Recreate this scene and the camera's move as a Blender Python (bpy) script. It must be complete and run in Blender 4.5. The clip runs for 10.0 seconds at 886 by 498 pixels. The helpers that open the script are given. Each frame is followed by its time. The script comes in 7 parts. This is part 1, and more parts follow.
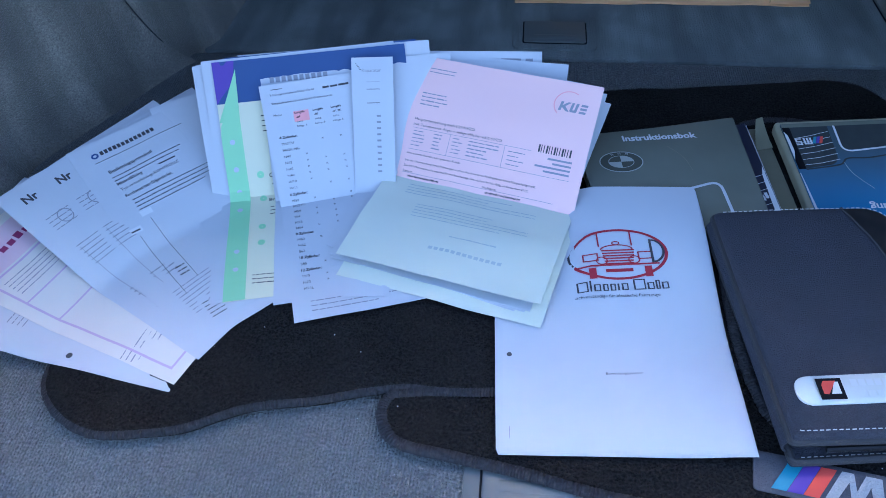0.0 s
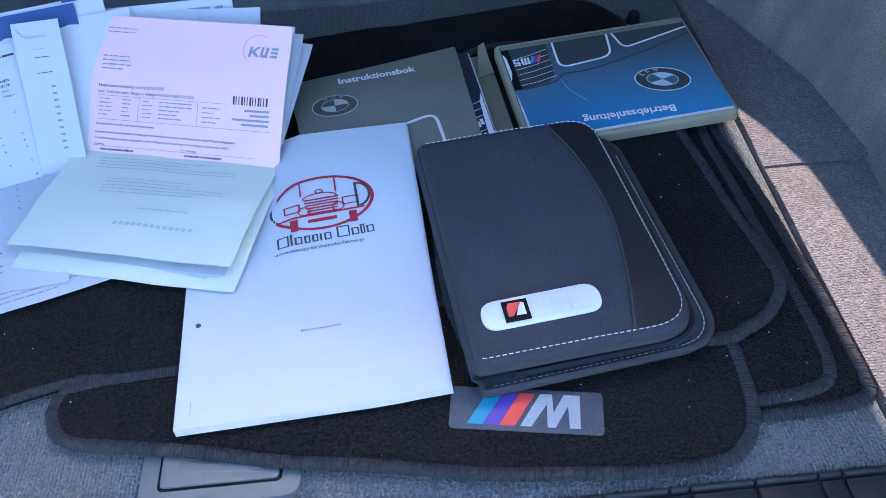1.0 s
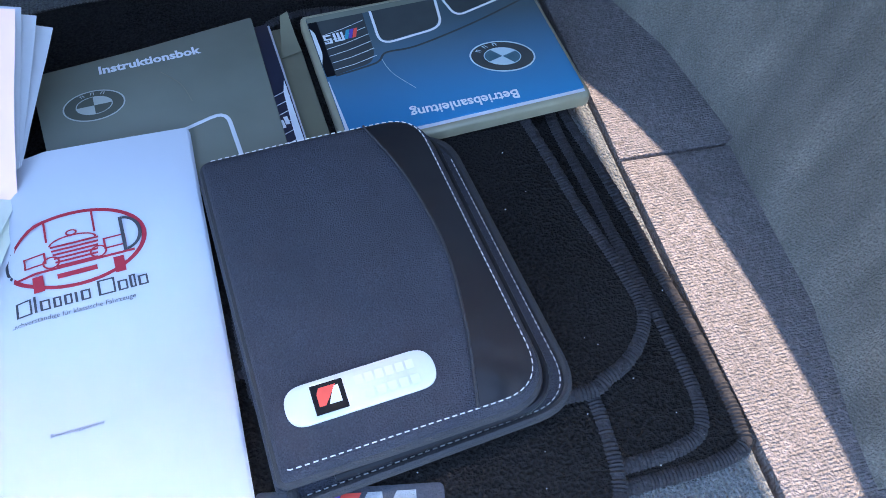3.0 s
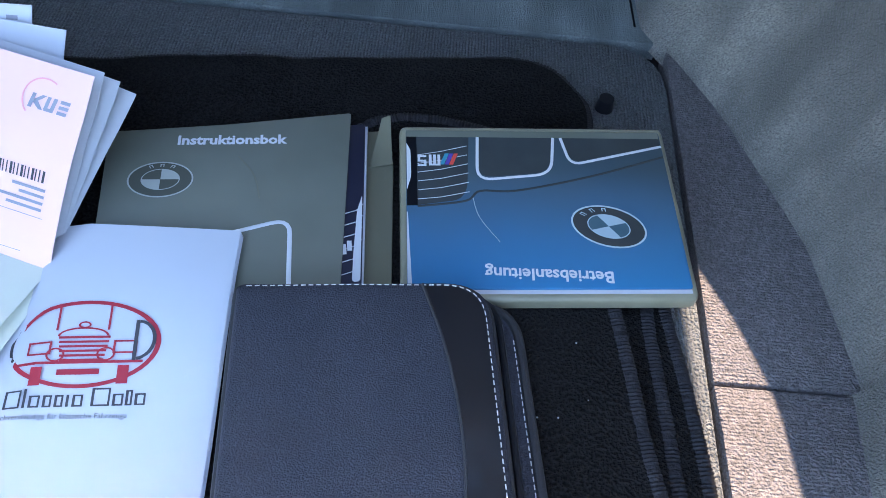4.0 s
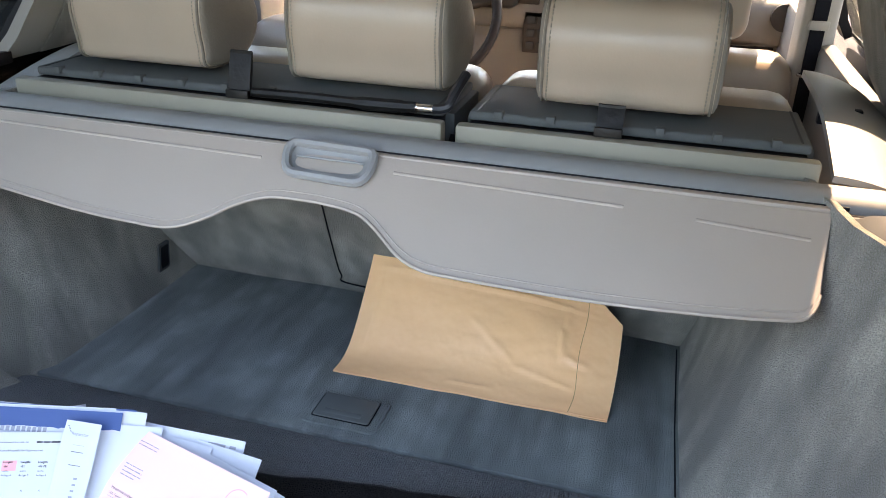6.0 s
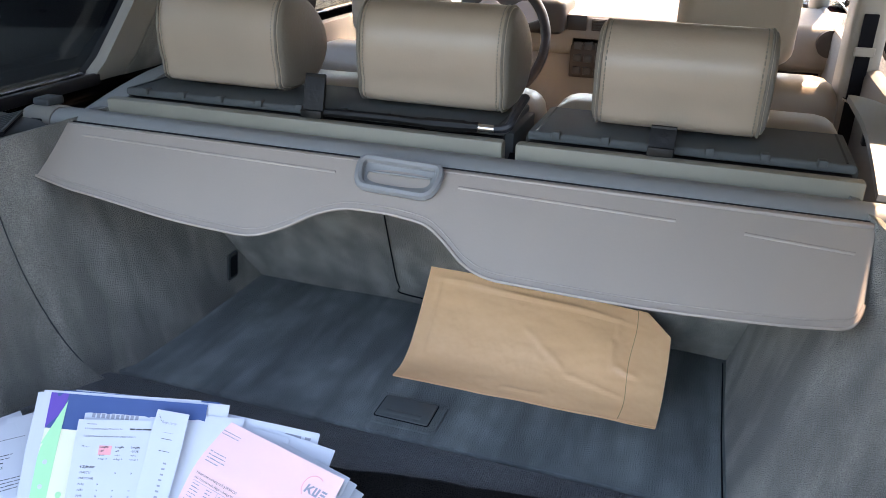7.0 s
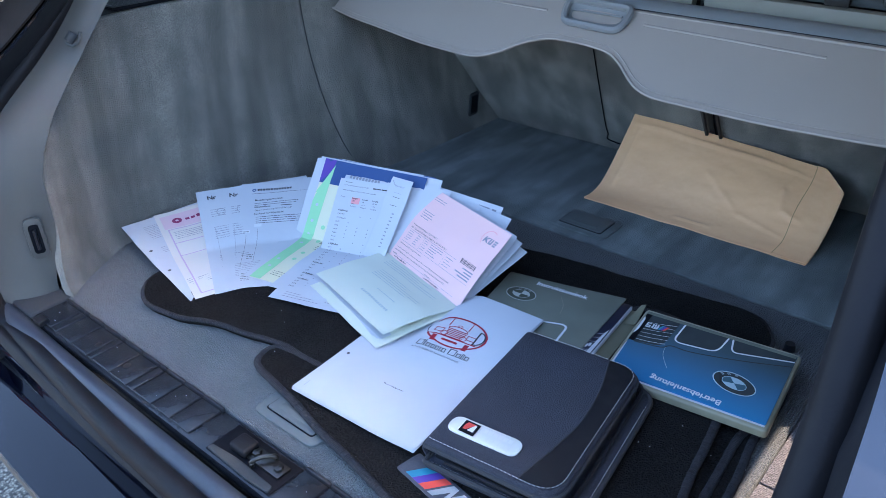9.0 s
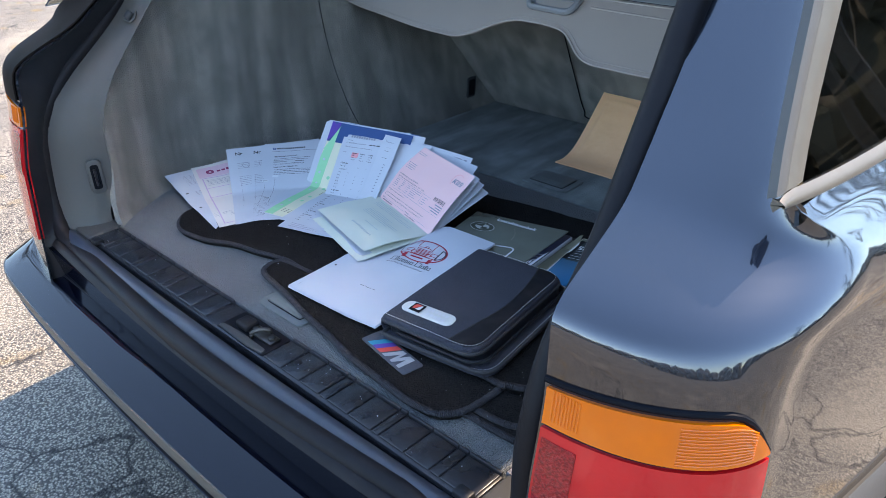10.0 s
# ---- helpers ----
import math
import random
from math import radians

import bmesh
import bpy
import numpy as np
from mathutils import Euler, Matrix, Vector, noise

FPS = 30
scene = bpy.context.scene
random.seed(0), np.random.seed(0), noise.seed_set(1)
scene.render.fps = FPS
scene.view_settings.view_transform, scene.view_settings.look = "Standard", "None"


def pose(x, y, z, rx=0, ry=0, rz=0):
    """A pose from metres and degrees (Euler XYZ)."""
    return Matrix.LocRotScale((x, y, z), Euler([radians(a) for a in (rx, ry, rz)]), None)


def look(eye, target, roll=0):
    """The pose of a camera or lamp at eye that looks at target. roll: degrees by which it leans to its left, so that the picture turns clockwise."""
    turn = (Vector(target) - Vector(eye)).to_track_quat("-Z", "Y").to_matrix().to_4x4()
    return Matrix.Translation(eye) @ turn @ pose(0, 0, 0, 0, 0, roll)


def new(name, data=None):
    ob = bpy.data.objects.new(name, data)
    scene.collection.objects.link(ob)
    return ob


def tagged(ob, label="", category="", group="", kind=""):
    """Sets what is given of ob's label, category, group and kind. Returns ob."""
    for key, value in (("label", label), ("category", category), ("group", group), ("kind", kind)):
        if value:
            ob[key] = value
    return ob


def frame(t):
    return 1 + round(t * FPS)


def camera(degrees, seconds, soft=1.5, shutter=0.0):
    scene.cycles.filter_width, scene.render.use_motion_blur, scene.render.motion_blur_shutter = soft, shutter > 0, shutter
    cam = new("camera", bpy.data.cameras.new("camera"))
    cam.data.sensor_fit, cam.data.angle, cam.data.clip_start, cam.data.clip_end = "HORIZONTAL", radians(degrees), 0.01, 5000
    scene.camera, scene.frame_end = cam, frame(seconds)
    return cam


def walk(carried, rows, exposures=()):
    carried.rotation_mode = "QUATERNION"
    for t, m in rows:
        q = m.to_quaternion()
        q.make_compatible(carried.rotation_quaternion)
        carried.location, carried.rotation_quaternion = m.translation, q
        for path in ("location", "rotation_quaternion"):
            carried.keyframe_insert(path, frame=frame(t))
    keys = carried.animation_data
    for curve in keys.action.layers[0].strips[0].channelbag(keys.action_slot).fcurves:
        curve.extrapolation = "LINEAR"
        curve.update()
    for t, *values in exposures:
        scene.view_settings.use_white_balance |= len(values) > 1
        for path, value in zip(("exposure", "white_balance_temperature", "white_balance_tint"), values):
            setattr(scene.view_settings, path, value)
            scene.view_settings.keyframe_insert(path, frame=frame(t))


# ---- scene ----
cam = camera(59.1, 10.0, soft=0.6)
PATH = [
    (0, (0.0, -0.398, 1.204), (-0.177, 0.964, -0.249), -2.7),
    (0.5, (0.118, -0.396, 1.189), (-0.01, 0.948, -0.286), -5.6),
    (1, (0.19, -0.376, 1.142), (0.249, 0.943, -0.36), -3.3),
    (1.5, (0.225, -0.368, 1.092), (0.471, 0.87, -0.46), 2.6),
    (2, (0.246, -0.359, 1.097), (0.53, 0.867, -0.458), 2.0),
    (2.2, (0.25, -0.348, 1.097), (0.542, 0.876, -0.457), 1.9),
    (3.3, (0.26, -0.172, 1.098), (0.643, 0.892, -0.553), 6.6),
    (3.5, (0.269, -0.142, 1.102), (0.643, 0.925, -0.548), 7.6),
    (4, (0.314, -0.09, 1.104), (0.38, 1.061, -0.531), 7.8),
    (4.5, (0.341, -0.08, 1.131), (0.018, 1.178, -0.39), -0.8),
    (5, (0.36, -0.135, 1.21), (-0.089, 1.364, -0.035), -0.8),
    (5.5, (0.415, -0.207, 1.283), (-0.067, 1.483, 0.327), 0.4),
    (5.7, (0.43, -0.231, 1.297), (-0.049, 1.497, 0.411), 1.3),
    (6.8, (0.412, -0.33, 1.348), (-0.135, 1.399, 0.505), 1.1),
    (7, (0.416, -0.341, 1.33), (-0.169, 1.388, 0.513), 1.1),
    (7.5, (0.43, -0.374, 1.335), (-0.274, 1.302, 0.5), 0.6),
    (8, (0.487, -0.416, 1.32), (-0.425, 1.135, 0.446), 0.6),
    (8.5, (0.589, -0.462, 1.289), (-0.444, 0.928, 0.288), -0.0),
    (9, (0.69, -0.555, 1.303), (-0.449, 0.747, 0.298), -1.7),
    (9.5, (0.839, -0.669, 1.291), (-0.378, 0.576, 0.308), -2.6),
    (10, (0.989, -0.689, 1.299), (-0.259, 0.547, 0.342), -2.3),
]
EXPOSURES = [(0.0, 2.42, 5850, 12), (1.0, 2.68, 6050, 13), (2.0, 2.88, 6150, 13), (3.5, 3.16, 6650, 12), (4.5, 3.18, 7450, 13), (5.0, 3.14, 8150, 15), (5.5, 3.55, 9000, 16), (7.0, 3.18, 8350, 18), (8.0, 2.98, 7150, 12), (8.5, 2.74, 6650, 12), (9.0, 2.68, 6450, 12), (9.5, 2.64, 6800, 11), (10.0, 2.34, 6950, 10)]
walk(cam, [(t, look(eye, target, roll)) for t, eye, target, roll in PATH], EXPOSURES)

# ---------------------------------------------------------------- world, sun
XC = 0.035                       # the car's middle
SUN_WAY = Vector((0.25, 0.72, 1.0)).normalized()
world = bpy.data.worlds.new("World")
scene.world = world
world.use_nodes = True
wn = world.node_tree.nodes
sky = wn.new("ShaderNodeTexSky")
sky.sky_type = "NISHITA"
sky.sun_disc = False
sky.sun_elevation = math.asin(SUN_WAY.z)
sky.sun_rotation = math.atan2(SUN_WAY.x, SUN_WAY.y)
sky.air_density, sky.dust_density = 1.0, 0.15
wn["Background"].inputs["Strength"].default_value = 0.15
world.node_tree.links.new(sky.outputs[0], wn["Background"].inputs["Color"])
sun = new("sun", bpy.data.lights.new("sun", "SUN"))
sun.data.energy, sun.data.angle, sun.data.color = 2.3, radians(0.5), (1.0, 0.80, 0.64)
sun.matrix_world = look(SUN_WAY * 20, (0, 0, 0))


# ---------------------------------------------------------------- materials
def mat(name, col, rough=0.6, metal=0.0, var=0.0, scale=30.0, bump=0.0, bscale=300.0, stretch=(1, 1, 1), rot=(0, 0, 0), coat=0.0, col2=None,
        sheen=0.0, var2=0.0, scale2=5.0, trans=0.0, alpha=1.0, ior=1.45, ribs=0.0, spec=0.5, var3=0.0, scale3=40.0, relief=0.002, coat_ior=1.5, rib_way="X", rib_warp=5.0, rib_mix=0.45):
    m = bpy.data.materials.new(name)
    m.use_nodes = True
    nt = m.node_tree
    b = nt.nodes["Principled BSDF"]
    b.inputs["Roughness"].default_value = rough
    b.inputs["Metallic"].default_value = metal
    b.inputs["Coat Weight"].default_value = coat
    b.inputs["Coat Roughness"].default_value = 0.03
    b.inputs["Coat IOR"].default_value = coat_ior
    b.inputs["Sheen Weight"].default_value = sheen
    b.inputs["Sheen Roughness"].default_value = 0.5
    b.inputs["Transmission Weight"].default_value = trans
    b.inputs["Alpha"].default_value = alpha
    b.inputs["IOR"].default_value = ior
    b.inputs["Specular IOR Level"].default_value = spec
    tc = nt.nodes.new("ShaderNodeTexCoord")
    mp = nt.nodes.new("ShaderNodeMapping")
    mp.inputs["Scale"].default_value = stretch
    mp.inputs["Rotation"].default_value = rot
    nt.links.new(tc.outputs["Object"], mp.inputs["Vector"])
    col2 = col2 or tuple(c * 0.6 for c in col)

    def noise_tex(s, detail=3.0, broad=False):
        n = nt.nodes.new("ShaderNodeTexNoise")
        n.inputs["Scale"].default_value, n.inputs["Detail"].default_value = s, detail
        nt.links.new(mp.outputs[0] if broad else tc.outputs["Object"], n.inputs["Vector"])
        return n.outputs["Fac"]

    def mix(fac, a, c):
        x = nt.nodes.new("ShaderNodeMix")
        x.data_type = "RGBA"
        if not isinstance(fac, float):
            nt.links.new(fac, x.inputs[0])
        else:
            x.inputs[0].default_value = fac
        for sock, v in ((x.inputs[6], a), (x.inputs[7], c)):
            if not isinstance(v, tuple):
                nt.links.new(v, sock)
            else:
                sock.default_value = (*v, 1)
        return x.outputs[2]

    def ramp(fac, lo, hi, top):
        r = nt.nodes.new("ShaderNodeMapRange")
        r.inputs[1].default_value, r.inputs[2].default_value = lo, hi
        r.inputs[3].default_value, r.inputs[4].default_value = 0.0, top
        nt.links.new(fac, r.inputs[0])
        return r.outputs[0]

    out = None
    if var or var2:
        out = mix(ramp(noise_tex(scale), 0.3, 0.7, var), col, col2) if var else mix(0.0, col, col2)
        if var2:
            out = mix(ramp(noise_tex(scale2, 2.0, True), 0.35, 0.65, var2), out, col2)
        if var3:
            out = mix(ramp(noise_tex(scale3, 4.0), 0.42, 0.68, var3), out, col2)
        nt.links.new(out, b.inputs["Base Color"])
    else:
        b.inputs["Base Color"].default_value = (*col, 1)
    if bump:
        bp = nt.nodes.new("ShaderNodeBump")
        bp.inputs["Strength"].default_value, bp.inputs["Distance"].default_value = bump, relief
        height = noise_tex(bscale, 2.0)
        if ribs:
            wv = nt.nodes.new("ShaderNodeTexWave")
            wv.bands_direction = rib_way
            wv.inputs["Scale"].default_value, wv.inputs["Distortion"].default_value, wv.inputs["Detail Scale"].default_value = ribs, rib_warp, 4.0
            nt.links.new(tc.outputs["Object"], wv.inputs["Vector"])
            ad = nt.nodes.new("ShaderNodeMath")
            ad.operation = "MULTIPLY_ADD"
            ad.inputs[1].default_value = rib_mix
            nt.links.new(wv.outputs["Fac"], ad.inputs[0])
            nt.links.new(height, ad.inputs[2])
            height = ad.outputs[0]
        nt.links.new(height, bp.inputs["Height"])
        nt.links.new(bp.outputs[0], b.inputs["Normal"])
    return m


M = dict(
    carpet=mat("floor_carpet", (0.262, 0.282, 0.292), 0.95, var=1.0, scale=400, bump=1.0, bscale=400, ribs=105, rib_warp=3.0, rib_mix=0.2, relief=0.009, sheen=0.1, var2=0.35, scale2=9, var3=0.35, scale3=90, col2=(0.100, 0.110, 0.117), spec=0.03),
    # Same carpet as the floor, its colour tinted warmer for the sun on it.
    strip=mat("sunlit_strip_carpet", (0.272, 0.252, 0.264), 0.95, var=0.95, scale=380, bump=0.85, bscale=480, ribs=115, rib_way="Y", rib_warp=3.5, rib_mix=0.12, relief=0.008, sheen=0.1, var2=0.3, scale2=9, var3=0.3, scale3=90, col2=(0.108, 0.102, 0.105), spec=0.03),
    velour=mat("velour_trim", (0.355, 0.342, 0.300), 0.95, var=0.7, scale=420, bump=0.8, bscale=520, relief=0.006, stretch=(1.9, 1.9, 0.26), rot=(0.45, 0.0, 0.0), sheen=0.2, var2=0.85, scale2=9, col2=(0.103, 0.104, 0.095), spec=0.03, var3=0.45, scale3=17),
    velour_floor=mat("velour_floor", (0.262, 0.308, 0.308), 0.95, var=0.7, scale=520, ribs=75, rib_mix=0.14, bump=0.9, bscale=700, relief=0.003, stretch=(1.6, 0.35, 1), sheen=0.15, var2=1.0, scale2=13, col2=(0.096, 0.116, 0.118), spec=0.03, var3=0.5, scale3=22),
    mat=mat("mat_pile", (0.006, 0.006, 0.006), 0.98, var=0.9, scale=420, bump=1.0, bscale=420, relief=0.004, col2=(0.0255, 0.0242, 0.024), var2=0.3, scale2=18, spec=0.03),
    binding=mat("mat_binding", (0.017, 0.017, 0.020), 0.7, bump=0.7, bscale=420, var=0.6, scale=300, col2=(0.045, 0.045, 0.052), spec=0.3),
    paper=mat("white_paper", (0.525, 0.555, 0.605), 0.75, bump=0.16, bscale=22, relief=0.006, var=0.3, scale=14, col2=(0.48, 0.515, 0.575)),
    # White paper again, its colour set darker to offset the stronger light there.
    report=mat("dimmed_report_paper", (0.505, 0.54, 0.595), 0.7, bump=0.08, bscale=40, relief=0.004, var=0.3, scale=14, col2=(0.445, 0.49, 0.56)),
    pink=mat("pink_paper", (0.87, 0.545, 0.53), 0.75, var=0.6, scale=9, col2=(0.80, 0.55, 0.57), bump=0.14, bscale=22, relief=0.006),
    mint=mat("mint_paper", (0.66, 0.69, 0.585), 0.75, var=0.4, scale=9, col2=(0.61, 0.67, 0.61), bump=0.16, bscale=22, relief=0.006),
    cream=mat("cream_paper", (0.71, 0.695, 0.51), 0.75, var=0.3, scale=9, col2=(0.65, 0.655, 0.50)),
    lilac=mat("lilac_paper", (0.67, 0.645, 0.60), 0.75, var=0.3, scale=9, col2=(0.67, 0.625, 0.66)),
    green=mat("green_print", (0.31, 0.66, 0.37), 0.6),
    blue=mat("blue_print", (0.022, 0.070, 0.215), 0.5),
    violet=mat("violet_print", (0.53, 0.40, 0.55), 0.6),
    rose=mat("rose_band", (0.68, 0.50, 0.57), 0.7),
    faint_ink=mat("faint_ink", (0.42, 0.50, 0.50), 0.7),
    ink=mat("ink", (0.05, 0.05, 0.06), 0.6),
    grey_ink=mat("grey_ink", (0.26, 0.27, 0.32), 0.6),
    red_ink=mat("red_ink", (0.38, 0.02, 0.04), 0.5),
    rose_ink=mat("rose_ink", (0.85, 0.35, 0.37), 0.6),
    maroon=mat("maroon_ink", (0.25, 0.02, 0.10), 0.6),
    kraft=mat("kraft_paper", (1.0, 0.60, 0.33), 0.28, spec=1.0, var=0.35, scale=70, bump=0.4, bscale=30, relief=0.004, col2=(0.95, 0.52, 0.25), var2=0.25, scale2=7, stretch=(1, 1, 1)),
    kraft_shadow=mat("kraft_shadow", (0.50, 0.29, 0.14), 0.6),
    nylon=mat("woven_nylon", (0.056, 0.060, 0.082), 0.75, bump=0.8, bscale=900, relief=0.003, var=0.95, scale=800, col2=(0.026, 0.029, 0.042), var2=0.35, scale2=20, var3=0.3, scale3=60),
    leatherette=mat("black_leatherette", (0.014, 0.0155, 0.0195), 0.28, bump=0.6, bscale=14, relief=0.012, var=0.3, scale=40, col2=(0.016, 0.017, 0.021), spec=0.5),
    strap=mat("strap_leatherette", (0.006, 0.006, 0.006), 0.38, bump=0.5, bscale=90, spec=0.22),
    piping=mat("wallet_piping", (0.036, 0.036, 0.040), 0.7, bump=0.5, bscale=700),
    thread=mat("white_thread", (0.62, 0.62, 0.62), 0.7),
    badge=mat("white_badge", (0.60, 0.63, 0.62), 0.35),
    pale_print=mat("pale_print", (0.40, 0.43, 0.40), 0.35, var=0.3, scale=60),
    ice_print=mat("ice_blue_print", (0.42, 0.56, 0.62), 0.35, var=0.3, scale=60),
    teal_print=mat("teal_print", (0.045, 0.12, 0.16), 0.3, var=0.3, scale=60),
    silver=mat("silver_print", (0.62, 0.65, 0.68), 0.4),
    mark=mat("grey_weave", (0.36, 0.38, 0.40), 0.8, bump=0.6, bscale=700, var=0.4, scale=400, col2=(0.26, 0.28, 0.30)),
    olive=mat("olive_cover", (0.150, 0.165, 0.135), 0.2, coat=0.7, var=0.6, scale=12, col2=(0.205, 0.222, 0.19), bump=0.4, bscale=14, relief=0.006),
    sleeve=mat("olive_sleeve", (0.15, 0.147, 0.105), 0.3, var=0.4, scale=20, col2=(0.18, 0.19, 0.13), bump=0.2, bscale=60),
    rim=mat("sleeve_rim", (0.29, 0.275, 0.195), 0.3, var=0.6, scale=40, col2=(0.19, 0.185, 0.13)),
    navy=mat("navy_cover", (0.018, 0.022, 0.045), 0.4, var=0.2, scale=20),
    grille=mat("black_print", (0.006, 0.007, 0.010), 0.5, spec=0.08),
    slate_print=mat("slate_print", (0.052, 0.064, 0.068), 0.22, var=0.4, scale=30, col2=(0.028, 0.033, 0.036), bump=0.2, bscale=18, relief=0.004),
    teal=mat("teal_print", (0.02, 0.25, 0.36), 0.6),
    purple=mat("purple_print", (0.10, 0.05, 0.33), 0.6),
    red=mat("red_print", (0.68, 0.07, 0.05), 0.6),
    patch=mat("grey_patch", (0.06, 0.065, 0.08), 0.85, bump=0.5, bscale=700, var=0.4, scale=400, col2=(0.1, 0.1, 0.12)),
    plastic=mat("grey_plastic", (0.20, 0.205, 0.205), 0.5, bump=0.12, bscale=900, var=0.15, scale=20, col2=(0.17, 0.175, 0.18)),
    plastic_dark=mat("slate_plastic", (0.045, 0.050, 0.054), 0.55, bump=0.12, bscale=900, var=0.15, scale=20, spec=0.15),
    shelf=mat("slate_shelf", (0.072, 0.080, 0.082), 0.6, bump=0.2, bscale=700, var=0.3, scale=12, spec=0.04, col2=(0.085, 0.093, 0.095)),
    satin=mat("satin_metal", (0.115, 0.106, 0.086), 0.42, var=0.4, scale=60, col2=(0.09, 0.084, 0.07)),
    beige=mat("beige_plastic", (0.30, 0.29, 0.26), 0.5, bump=0.1, bscale=900, var=0.15, scale=20, col2=(0.26, 0.25, 0.225)),
    vinyl=mat("grey_vinyl", (0.338, 0.292, 0.254), 0.5, bump=0.05, bscale=300, var=0.3, scale=9, col2=(0.285, 0.25, 0.222), var2=0.25, scale2=4),
    leather=mat("grey_leather", (0.298, 0.242, 0.190), 0.31, bump=0.12, bscale=260, var=0.2, scale=12, col2=(0.20, 0.17, 0.14)),
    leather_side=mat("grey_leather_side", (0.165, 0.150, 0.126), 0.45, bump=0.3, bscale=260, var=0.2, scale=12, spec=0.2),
    black=mat("black_plastic", (0.009, 0.010, 0.013), 0.38, bump=0.1, bscale=120, var=0.6, scale=30, col2=(0.019, 0.020, 0.024), spec=0.32, var2=0.3, scale2=8),
    rubber=mat("black_rubber", (0.009, 0.009, 0.011), 0.5, bump=0.1, bscale=300, var=0.3, scale=30, col2=(0.018, 0.018, 0.020), spec=0.2),
    steel=mat("worn_steel", (0.10, 0.095, 0.09), 0.35, metal=1.0, var=0.6, scale=60, bump=0.2, bscale=200),
    chrome=mat("satin_chrome", (0.78, 0.77, 0.74), 0.22, metal=1.0),
    paint=mat("dark_metallic_paint", (0.042, 0.048, 0.063), 0.27, metal=1.0, coat=1.0, coat_ior=1.8, var=0.35, scale=700, col2=(0.020, 0.024, 0.033)),
    bumper=mat("bumper_paint", (0.0012, 0.0018, 0.006), 0.4, coat=1.0, coat_ior=1.43, spec=0.02, var=0.2, scale=30, col2=(0.0012, 0.0015, 0.003)),
    olive_dark=mat("olive_dark", (0.085, 0.094, 0.078), 0.25),
    moulding=mat("bumper_moulding", (0.10, 0.09, 0.075), 0.5, bump=0.15, bscale=200, var=0.4, scale=20, col2=(0.14, 0.13, 0.11)),
    amber=mat("amber_lens", (0.74, 0.155, 0.001), 0.15, spec=0.15, coat=1.0, bump=0.25, bscale=60, var=0.5, scale=14, col2=(0.50, 0.09, 0.002)),
    redlens=mat("red_lens", (0.55, 0.010, 0.014), 0.15, spec=0.15, coat=1.0, bump=0.2, bscale=120, var=0.5, scale=10, col2=(0.30, 0.005, 0.008)),
    reflector=mat("red_reflector", (0.42, 0.006, 0.012), 0.2, spec=0.2, coat=1.0, bump=0.9, bscale=330, relief=0.008, var=0.9, scale=330, col2=(0.16, 0.002, 0.005)),
    foam=mat("sill_paint", (0.040, 0.048, 0.064), 0.34, bump=0.06, bscale=300, var=0.4, scale=30, col2=(0.028, 0.034, 0.046), spec=0.5),
    sill=mat("sill_black", (0.014, 0.015, 0.0185), 0.26, bump=0.12, bscale=160, var=0.5, scale=26, col2=(0.023, 0.024, 0.029), spec=0.55, var3=0.35, scale3=60),
    worn=mat("worn_black_edge", (0.014, 0.015, 0.018), 0.45, bump=0.3, bscale=150, var=0.7, scale=45, col2=(0.034, 0.035, 0.039), spec=0.35),
    cap=mat("warm_grey_plastic", (0.215, 0.20, 0.178), 0.5, bump=0.12, bscale=900, var=0.2, scale=20, col2=(0.18, 0.17, 0.152)),
    foot=mat("foot_plastic", (0.036, 0.0355, 0.0335), 0.5, bump=0.06, bscale=900, var=0.2, scale=15, col2=(0.030, 0.0295, 0.0275)),
    jamb=mat("jamb_shade", (0.011, 0.009, 0.008), 0.7, bump=0.15, bscale=200, var=0.5, scale=25, col2=(0.020, 0.017, 0.015), spec=0.06),
    radio=mat("dash_black", (0.015, 0.015, 0.016), 0.4),
    dash=mat("grey_dashboard", (0.15, 0.155, 0.155), 0.55, bump=0.15, bscale=500, var=0.1, scale=20),
    edge=mat("olive_grey_vinyl", (0.20, 0.188, 0.15), 0.5, bump=0.15, bscale=600, var=0.25, scale=15, col2=(0.14, 0.135, 0.115)),
    trim=mat("pillar_plastic", (0.080, 0.079, 0.074), 0.5, bump=0.12, bscale=900, var=0.2, scale=15, col2=(0.066, 0.066, 0.063)),
    lid=mat("latch_plastic", (0.096, 0.112, 0.115), 0.5, bump=0.12, bscale=900),
    bark=mat("bark", (0.07, 0.06, 0.05), 0.9, bump=0.5, bscale=20, var=0.4, scale=6),
    scrub=mat("scrub", (0.07, 0.06, 0.04), 0.95, var=0.6, scale=2, col2=(0.03, 0.03, 0.02), bump=0.8, bscale=8),
    headliner=mat("headliner", (0.50, 0.48, 0.43), 0.9, bump=0.2, bscale=600, var=0.1, scale=20),
    cabin_shade_glass=mat("cabin_shade_glass", (0.045, 0.05, 0.045), 0.02, trans=1.0, ior=1.45),
    tint=mat("tinted_glass", (0.27, 0.29, 0.275), 0.02, trans=1.0, ior=1.45),
    glass=mat("window_glass", (1, 1, 1), 0.02, trans=1.0, ior=1.45),
)


